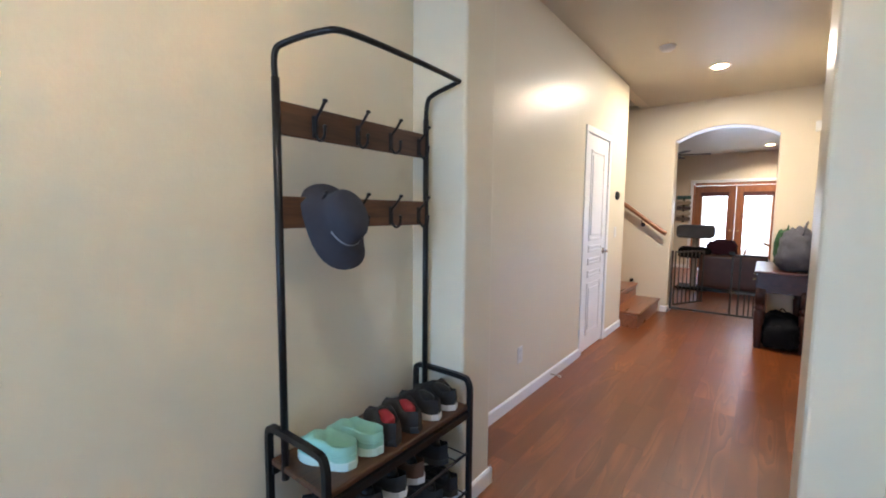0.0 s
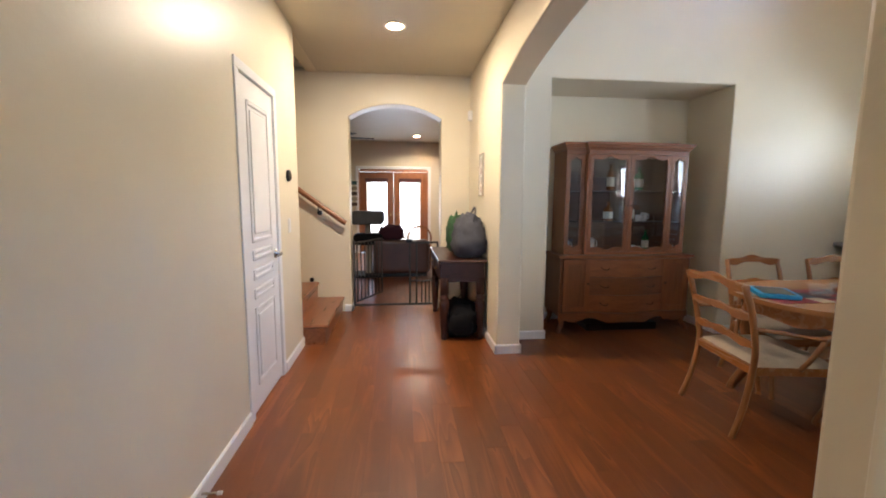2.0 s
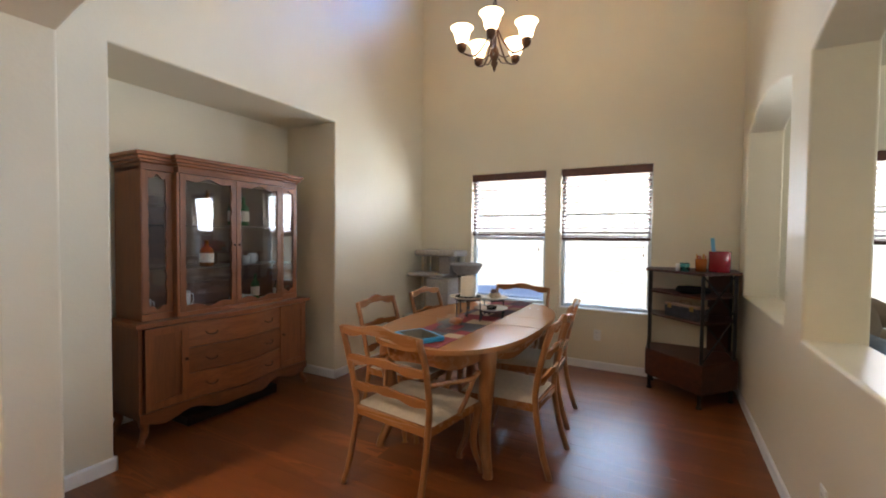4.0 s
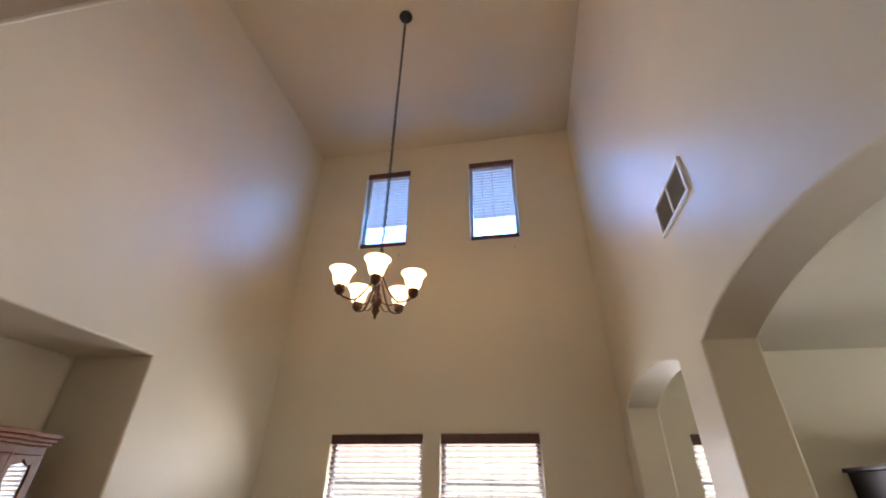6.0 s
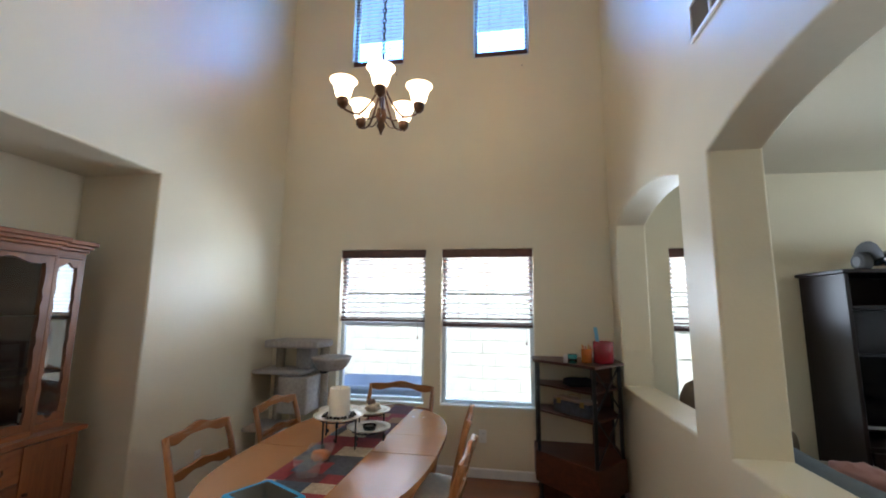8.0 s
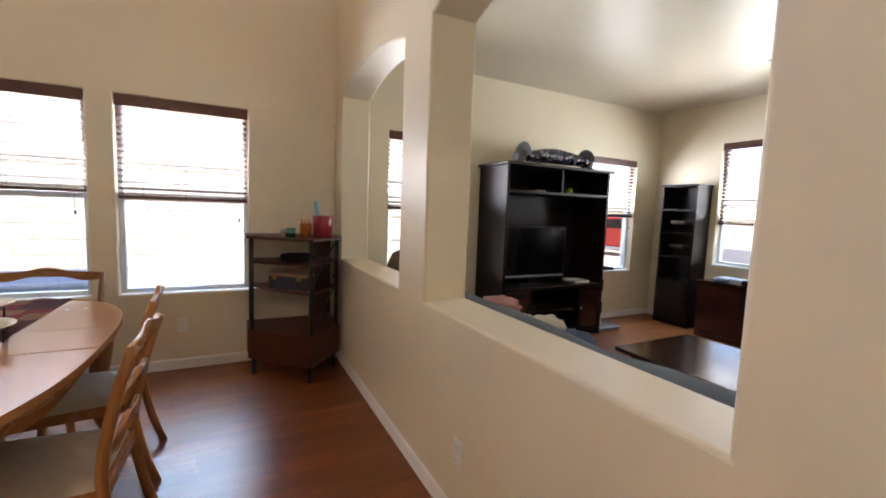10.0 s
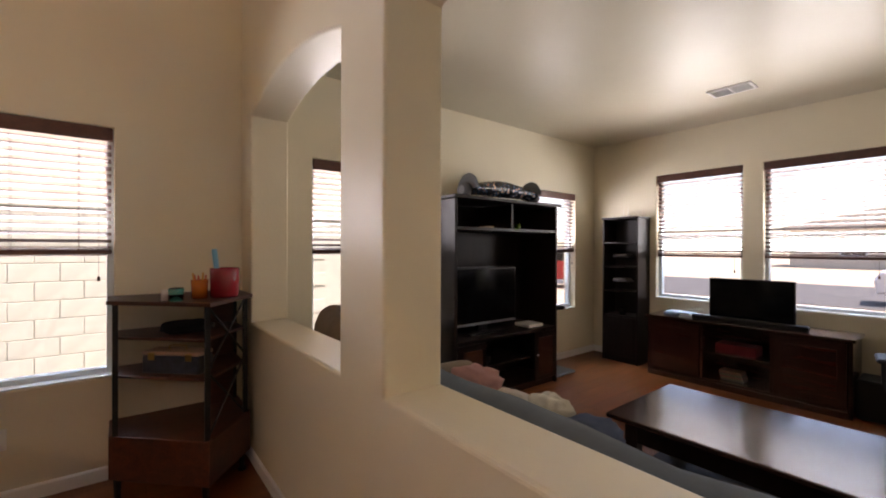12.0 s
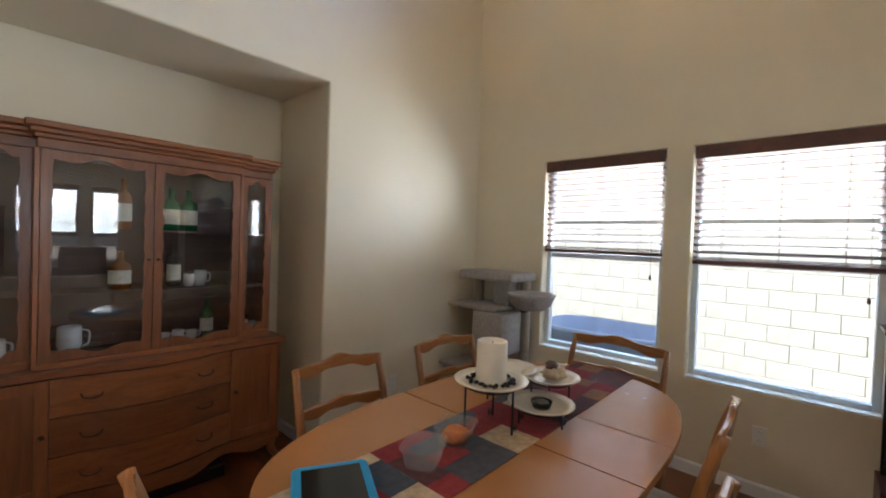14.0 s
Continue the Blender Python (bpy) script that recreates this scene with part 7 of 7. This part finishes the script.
for k in range(3):
    soft_box("back_cushion", -1.03 + k * 0.69, -0.36 + k * 0.69, 0.0, 0.22, 0.42, 0.71, 0.085, M_SLATEF, sf, 5 + k, 0.02)
    soft_box("seat_cushion", -1.03 + k * 0.69, -0.36 + k * 0.69, -0.42, 0.10, 0.29, 0.45, 0.06, M_SLATEF, sf, 9 + k, 0.012)
for s in (-1, 1):
    soft_box("arm", s * 1.15 - 0.12, s * 1.15 + 0.12, -0.42, 0.40, 0.06, 0.62, 0.09, M_SLATEF, sf, 14 + s, 0.008)
for x in (-1.15, 1.15):
    for y in (-0.33, 0.3):
        part("foot", boxes((x - 0.03, x + 0.03, y - 0.03, y + 0.03, 0, 0.06)), M_ESP, sf)


def pillow(name, at, r, mat, label, cat, seed, turn=0.0, wob=0.12):
    p = thing(name, at, label, cat, turn=turn)
    bm = bmesh.new()
    blob(bm, (0, 0, r[2]), r, 22, 14, wob, seed, 0.01, 3.5)
    part("cover", bm, mat, p, smooth=True)
    return p


pillow("throw_pillow", (2.55, 1.06, 0.66), (0.12, 0.10, 0.075), plain("rose_fleece", (0.36, 0.19, 0.17), 0.95, bumps=0.8, bscale=200), "rumpled rose fleece blanket on the sofa", "blanket", 1.0, 0, 0.2)
pillow("throw_pillow", (2.36, 1.02, 0.63), (0.12, 0.08, 0.055), plain("oat_fleece", (0.40, 0.36, 0.31), 0.95, bumps=0.8, bscale=200), "rumpled oatmeal throw on the sofa", "blanket", 3.0, 8, 0.16)
pillow("throw_pillow", (2.14, 1.03, 0.64), (0.10, 0.08, 0.075), plain("cream_knit", (0.48, 0.45, 0.37), 0.95, bumps=1.0, bscale=150), "cream knitted pillow on the sofa", "pillow", 5.0, -10, 0.12)
pillow("throw_pillow", (1.95, 1.02, 0.63), (0.10, 0.08, 0.065), plain("denim_cloth", (0.05, 0.075, 0.14), 0.9, bumps=0.7, bscale=220), "dark denim pillow on the sofa", "pillow", 7.0, 12, 0.14)
pillow("throw_pillow", (0.98, 0.98, 0.62), (0.12, 0.08, 0.05), plain("beige_cloth", (0.50, 0.45, 0.36), 0.9, bumps=0.7, bscale=220), "beige pillow slumped on the sofa", "pillow", 11.0, 5, 0.12)
# brown armchair in the corner
M_BROWNF = plain("taupe_microfibre", (0.17, 0.125, 0.085), 0.85, var=0.15, scale=8, bumps=0.5, bscale=200)
rc3 = thing("recliner", (3.62, 0.98, 0), "overstuffed taupe recliner by the window", "armchair", turn=0)
soft_box("seat_base", -0.36, 0.36, -0.55, 0.30, 0.05, 0.45, 0.08, M_BROWNF, rc3, 3, 0.012)
soft_box("backrest", -0.33, 0.33, 0.08, 0.36, 0.40, 0.98, 0.12, M_BROWNF, rc3, 4, 0.02)
for k in range(3):
    soft_box("back_pad", -0.29, 0.29, 0.0, 0.20, 0.46 + k * 0.17, 0.63 + k * 0.17, 0.075, M_BROWNF, rc3, 6 + k, 0.012)
for s in (-1, 1):
    soft_box("arm", s * 0.40 - 0.09, s * 0.40 + 0.09, -0.52, 0.28, 0.05, 0.62, 0.08, M_BROWNF, rc3, 8 + s, 0.012)
# scratching post and pad by the window
sc = thing("scratching_post", (4.0, -1.42, 0), "white and black cat scratching post", "cat tree")
part("base_pad", boxes((-0.19, 0.19, -0.19, 0.19, 0, 0.03), bev=0.01), plain("blue_grey_carpet", (0.16, 0.18, 0.22), 0.95), sc)
for j, (z0, z1) in enumerate(((0.03, 0.16), (0.16, 0.3), (0.3, 0.44), (0.44, 0.58), (0.58, 0.70))):
    bm = bmesh.new()
    lathe(bm, [(0.045, z0), (0.045, z1)], 16)
    part("post_section", bm, M_PLASTICW if j % 2 == 0 else M_BLACKC, sc)
part("top_pad", boxes((-0.11, 0.11, -0.11, 0.11, 0.70, 0.735), bev=0.01), M_BLACKC, sc)


# ---- family room seen through the arch ----
fdr = tagged(new("door_2"), "double glazed wooden french doors, closed", "door", kind="structure")
fdr.matrix_basis = pose(-0.62, 11.70, 0)
bm = bmesh.new()
for a in ((-0.92, -0.85, 0, 2.06), (0.85, 0.92, 0, 2.06), (-0.92, 0.92, 2.06, 2.13)):
    box(bm, a[0], a[1], -0.02, 0.03, a[2], a[3], bev=0.006)
part("door_casing", bm, M_TRIM, fdr)
bm = bmesh.new()
box(bm, -0.85, -0.82, -0.004, 0.12, 0, 2.03), box(bm, 0.82, 0.85, -0.004, 0.12, 0, 2.03), box(bm, -0.82, 0.82, -0.004, 0.12, 2.0, 2.06)
part("door_frame", bm, M_DOORW, fdr)
for s in (-1, 1):
    a, b = (0.004, 0.818) if s > 0 else (-0.818, -0.004)
    bm = bmesh.new()
    for q in ((a, a + 0.16, 0.02, 1.99), (b - 0.16, b, 0.02, 1.99), (a + 0.16, b - 0.16, 0.02, 0.28), (a + 0.16, b - 0.16, 1.83, 1.99)):
        box(bm, q[0], q[1], 0.02, 0.065, q[2], q[3], bev=0.003)
    lf_ = part("door_leaf", bm, M_DOORW, fdr)
    g = part("pane", boxes((a + 0.15, b - 0.15, 0.04, 0.045, 0.27, 1.84)), M_GLASS, lf_)
    g.visible_shadow = False
    bm = bmesh.new()
    lathe(bm, [(0.01, 0), (0.01, 0.03), (0.025, 0.04), (0.02, 0.06), (0, 0.062)], 12, m=pose(s * 0.075, 0.02, 0.95, 90))
    part("knob", bm, M_BRASS, lf_)
    bm = boxes((a + 0.13, b - 0.13, -0.02, 0.018, 1.74, 1.84), bev=0.006)
    part("shade_header", bm, M_BLIND, lf_)

M_BRNLTH = plain("brown_leather", (0.075, 0.032, 0.022), 0.4, var=0.2, bumps=0.25, bscale=120)
cc = thing("leather_couch", (-0.45, 8.75, 0), "brown leather couch seen from behind", "sofa")
soft_box("backrest", -0.47, 0.47, -0.42, -0.15, 0.06, 0.64, 0.06, M_BRNLTH, cc, 1, 0.008)
soft_box("seat", -0.45, 0.45, -0.20, 0.45, 0.06, 0.44, 0.06, M_BRNLTH, cc, 2, 0.008)
for s in (-1, 1):
    soft_box("arm", s * 0.42 - 0.07, s * 0.42 + 0.07, -0.38, 0.45, 0.06, 0.58, 0.06, M_BRNLTH, cc, 3 + s, 0.008)
part("plinth", boxes((-0.44, 0.44, -0.38, 0.42, 0, 0.07)), M_DARKPL, cc)
pillow("throw_pillow", (-0.62, 8.50, 0.62), (0.22, 0.12, 0.13), plain("plum_fleece", (0.05, 0.01, 0.02), 0.95, bumps=0.6), "dark plum blanket over the couch back", "blanket", 4.0, 0, 0.2)
bc = thing("bentwood_chair", (-0.10, 9.15, 0), "wooden chair with a curved bentwood back", "chair")
bm = bmesh.new()
sweep(bm, [(-0.22 * math.cos(a), 0, 0.60 + 0.22 * math.sin(a)) for a in (k * math.pi / 14 for k in range(15))], 0.018, 8)
part("bow_back", bm, M_HONEY, bc, smooth=True)
part("seat", boxes((-0.23, 0.23, -0.02, 0.40, 0.43, 0.47), bev=0.012), M_HONEY, bc)
for x in (-0.2, 0.2):
    bm = bmesh.new()
    sweep(bm, [(x, 0.0, 0.0), (x * 1.08, 0.0, 0.61)], 0.016, 8)
    part("back_leg", bm, M_HONEYV, bc)
    bm = bmesh.new()
    sweep(bm, [(x, 0.36, 0.0), (x, 0.36, 0.44)], 0.016, 8)
    part("front_leg", bm, M_HONEYV, bc)
# tall grey cat bed and dark chair near the doors
gb2 = thing("cat_perch", (-1.02, 8.55, 0), "grey plush cat perch on a dark post", "cat tree")
bm = bmesh.new()
box(bm, -0.28, 0.28, -0.22, 0.22, 0.90, 1.13, bev=0.06, seg=3)
part("bed", bm, plain("charcoal_plush", (0.10, 0.10, 0.10), 0.95, bumps=0.9, bscale=200), gb2, smooth=True)
bm = bmesh.new()
lathe(bm, [(0.05, 0.04), (0.05, 0.92)], 14)
part("post", bm, M_SISAL, gb2)
part("base_board", boxes((-0.25, 0.25, -0.25, 0.25, 0, 0.045), bev=0.01), M_BLACKC, gb2)
bm = bmesh.new()
box(bm, -0.24, 0.26, -0.2, 0.2, 0.55, 0.74, bev=0.05, seg=3)
part("cubby", bm, M_BLACKC, gb2, smooth=True)
wa = thing("wall_art", (-1.66, 11.69, 1.42), "striped wooden wall sign in teal and brown", "wall art")
for k in range(5):
    bm = boxes((-0.15, 0.15, -0.02, 0, 0.26 - k * 0.13, 0.345 - k * 0.13), bev=0.003)
    part("plank", bm, plain("art_tone_%s" % "abcde"[k], ((0.05, 0.12, 0.11), (0.3, 0.25, 0.17), (0.05, 0.03, 0.025), (0.42, 0.37, 0.28), (0.1, 0.07, 0.05))[k], 0.7), wa)
part("back_batten", boxes((-0.02, 0.02, -0.0205 + 0.012, 0, -0.3, 0.34)), M_ESP, wa)
fn = thing("ceiling_fan", (-1.55, 9.2, 2.72), "dark bronze ceiling fan at rest", "ceiling fan")
bm = bmesh.new()
lathe(bm, [(0, -0.36), (0.06, -0.35), (0.10, -0.30), (0.10, -0.24), (0.05, -0.20), (0.014, -0.19), (0.014, -0.05), (0.06, -0.03), (0.06, 0)], 20)
part("motor", bm, M_BRONZE, fn, smooth=True)
for k in range(5):
    a = k * 72 + 12
    bm = bmesh.new()
    box(bm, 0.09, 0.62, -0.06, 0.06, -0.275, -0.265, bev=0.004, m=pose(0, 0, 0, 0, 0, a))
    part("blade", bm, M_ESP, fn)


# ---- outdoors ----
M_GROUND = plain("dry_gravel_ground", (0.34, 0.28, 0.21), 0.95, var=0.25, scale=3, bumps=0.8, bscale=30)
M_ROAD = plain("asphalt", (0.055, 0.055, 0.058), 0.9, var=0.2, scale=3, bumps=0.6)
M_STUCCO = plain("tan_stucco", (0.55, 0.46, 0.37), 0.9, var=0.08, scale=2, bumps=0.8, bscale=60)
M_BLOCK = plain("concrete_block", (0.49, 0.505, 0.45), 0.9, var=0.12, scale=5, bumps=0.6, bscale=60)
M_TILE = plain("clay_roof_tile", (0.55, 0.47, 0.41), 0.85, var=0.25, scale=6)
bm = boxes((-400, 400, -400, 400, -0.30, -0.20))
tagged(link("ground", bm, M_GROUND), "dry gravel ground round the house", "ground", kind="structure")
bm = boxes((-400, 400, -22, -13, -0.2, -0.185))
tagged(link("road", bm, M_ROAD), "grey asphalt street", "road", kind="structure")
# garden wall of pale concrete blocks
gw = tagged(new("garden_wall"), "pale concrete block garden wall", "wall", kind="structure")
core = part("mortar", boxes((7.21, 7.38, -1.0, 12.0, -0.2, 1.80)), plain("mortar", (0.46, 0.475, 0.42), 0.95), gw)
bk = boxes((-0.002, 0.012, -0.1965, 0.1965, -0.0965, 0.0965), bev=0.004)
bfirst = None
for row in range(10):
    for col in range(33):
        y = -0.9 + col * 0.4 + (0.2 if row % 2 else 0)
        if y > 11.9 or not (0.0 < y < 8.0):
            continue
        z = -0.1 + row * 0.2
        if bfirst is None:
            bfirst = part("block", bk, M_BLOCK, gw)
            o = bfirst
        else:
            o = new("block", bfirst.data)
            o.parent = gw
        o.location = (7.20, y, z)
part("cap", boxes((7.17, 7.42, -1.0, 12.0, 1.801, 1.86), bev=0.01), M_BLOCK, gw)

nh = thing("neighbour_house", (11.5, 3.0, -0.2), "tan stucco two-storey house with tile roof", "house")
part("wall", boxes((0, 8, -9, 9, 0, 5.4)), M_STUCCO, nh)
bm = bmesh.new()
prism(bm, [(-9.6, 5.4), (9.6, 5.4), (9.6, 5.6), (0, 8.4), (-9.6, 5.6)], -0.6, 8.6, m=STAND_Y)
part("roof", bm, M_TILE, nh)
oh = thing("street_house", (2.0, -44.0, -0.2), "pale stucco house across the street", "house")
part("wall", boxes((-9, 9, -8, 0, 0, 3.2)), M_STUCCO, oh)
bm = bmesh.new()
prism(bm, [(-9.7, 3.2), (9.7, 3.2), (9.7, 3.4), (0, 5.6), (-9.7, 3.4)], -8.6, 0.6, m=Matrix(((1, 0, 0, 0), (0, 0, 1, 0), (0, 1, 0, 0), (0, 0, 0, 1))))
part("roof", bm, M_TILE, oh)
for x in (-5, 0, 5):
    w = part("window", boxes((x - 0.8, x + 0.8, -0.02, 0.05, 1.0, 2.3), bev=0.01), M_FRAME, oh)
    part("pane", boxes((x - 0.7, x + 0.7, 0.051, 0.056, 1.1, 2.2)), M_SCREEN, w)

# blue plastic tub by the garden wall
bt = thing("plastic_tub", (6.0, 4.45, -0.2), "large blue plastic tub on the gravel", "tub")
bm = bmesh.new()
rs = []
for a, b, z in ((0.40, 0.62, 0.0), (0.46, 0.70, 0.66), (0.50, 0.74, 0.67), (0.50, 0.74, 0.72), (0.45, 0.69, 0.72), (0.38, 0.6, 0.06)):
    rs.append([bm.verts.new((x, y, z)) for x, y in oval(a, b, 4, 40)])
for a, b in zip(rs, rs[1:]):
    for k in range(40):
        bm.faces.new((a[k], a[(k + 1) % 40], b[(k + 1) % 40], b[k]))
bm.faces.new(rs[0][::-1]), bm.faces.new(rs[-1])
part("tub_shell", bm, plain("blue_poly", (0.30, 0.42, 0.62), 0.4), bt, smooth=True)

# parked cars
def parked_car(at, turn, paint, label):
    c = thing("parked_car", at, label, "car", turn=turn)
    prof = [(-2.2, 0.35), (2.2, 0.35), (2.25, 0.7), (2.1, 0.95), (1.2, 1.05), (0.55, 1.5), (-1.1, 1.55), (-1.9, 1.1), (-2.25, 1.0), (-2.28, 0.6)]
    bm = bmesh.new()
    prism(bm, prof, -0.85, 0.85, m=STAND_X, bev=0.06)
    part("body", bm, paint, c)
    for s in (-1, 1):
        bm = bmesh.new()
        prism(bm, [(-1.55, 1.08), (1.0, 1.08), (0.5, 1.44), (-1.05, 1.48)], s * 0.855 - 0.006, s * 0.855 + 0.006, m=STAND_X)
        part("side_window", bm, M_SCREEN, c)
        for x in (-1.4, 1.4):
            bm = bmesh.new()
            lathe(bm, [(0.0, -0.1), (0.32, -0.1), (0.34, -0.06), (0.34, 0.06), (0.32, 0.1), (0, 0.1)], 24, m=pose(x, s * 0.8, 0.34, 90))
            w = part("wheel", bm, M_SOLEK, c)
            bm = bmesh.new()
            lathe(bm, [(0.0, -0.105), (0.2, -0.105), (0.2, 0.105), (0, 0.105)], 18, m=pose(x, s * 0.802, 0.34, 90))
            part("rim", bm, M_STEEL, w)
    return c


parked_car((12.2, -11.8, -0.2), 20, plain("red_car_paint", (0.33, 0.02, 0.02), 0.2), "glossy red car parked on the drive")
parked_car((0.6, -15.0, -0.2), 5, plain("silver_car_paint", (0.55, 0.56, 0.58), 0.25), "pale silver car parked by the kerb")

# ---- floor boards ----
BW = 0.127
rf = random.Random(11)
lens = (0.61, 0.915, 1.22, 1.52)
proto = {}
for L in lens:
    bm = bmesh.new()
    e = 0.0002
    hw, hl = BW / 2 - 0.0003, L / 2 - 0.0003
    lo = [bm.verts.new((x, y, -0.0012)) for x, y in ((-hw, -hl), (hw, -hl), (hw, hl), (-hw, hl))]
    hi = [bm.verts.new((x, y, 0.0)) for x, y in ((-hw + e, -hl + e), (hw - e, -hl + e), (hw - e, hl - e), (-hw + e, hl - e))]
    bm.faces.new(hi)
    for k in range(4):
        bm.faces.new((lo[k], lo[(k + 1) % 4], hi[(k + 1) % 4], hi[k]))
    me = bpy.data.meshes.new("floor_board")
    bm.to_mesh(me)
    bm.free()
    me.materials.append(M_FLOOR)
    proto[L] = me
far_v, far_f = [], []
count = 0
cols = int((EAST + 4.34) / BW) + 1
spots = []
for i in range(cols):
    x = -4.34 + (i + 0.5) * BW
    y = FRONT - 0.18 - rf.random() * 1.2
    while y < 11.85:
        L = rf.choice(lens)
        spots.append((x, y + L / 2, L))
        y += L
near = [s for s in spots if -1.40 < s[0] < 3.4 and 1.2 < s[1] < 5.9]
near.sort(key=lambda s: abs(s[0] - 0.6) + abs(s[1] - 3.3))
chosen = set(near[:300])
for s in spots:
    x, y, L = s
    if s in chosen:
        o = new("floor_board", proto[L])
        o.parent = floor
        o.location = (x, y, 0)
    else:
        hw, hl, n = BW / 2 - 0.0006, L / 2 - 0.0006, len(far_v)
        far_v += [(x - hw, y - hl, 0), (x + hw, y - hl, 0), (x + hw, y + hl, 0), (x - hw, y + hl, 0)]
        far_f.append((n, n + 1, n + 2, n + 3))
me = bpy.data.meshes.new("floor_boards")
me.from_pydata(far_v, [], far_f)
M_FLOORFAR = wood("cherry_floor_board_far", (0.128, 0.032, 0.0070), (0.212, 0.062, 0.0140), 0.36, axis=1, coat=0.40, spec=0.35, wide=4.5, lo=0.25, hi=0.85, figure=0.5, bumps=0.06, shift=False)
nt = M_FLOORFAR.node_tree
geo = nt.nodes.new("ShaderNodeNewGeometry")
hs = nt.nodes.new("ShaderNodeHueSaturation")
mr = nt.nodes.new("ShaderNodeMapRange")
mr.inputs["To Min"].default_value, mr.inputs["To Max"].default_value = 0.88, 1.12
nt.links.new(geo.outputs["Random Per Island"], mr.inputs["Value"])
nt.links.new(mr.outputs[0], hs.inputs["Value"])
bs = nt.nodes["Principled BSDF"]
src = bs.inputs["Base Color"].links[0].from_socket
nt.links.new(src, hs.inputs["Color"])
nt.links.new(hs.outputs[0], bs.inputs["Base Color"])
me.materials.append(M_FLOORFAR)
rest = new("floor_boards", me)
rest.parent = floor
tagged(rest, "red cherry floor boards", kind="stuff")
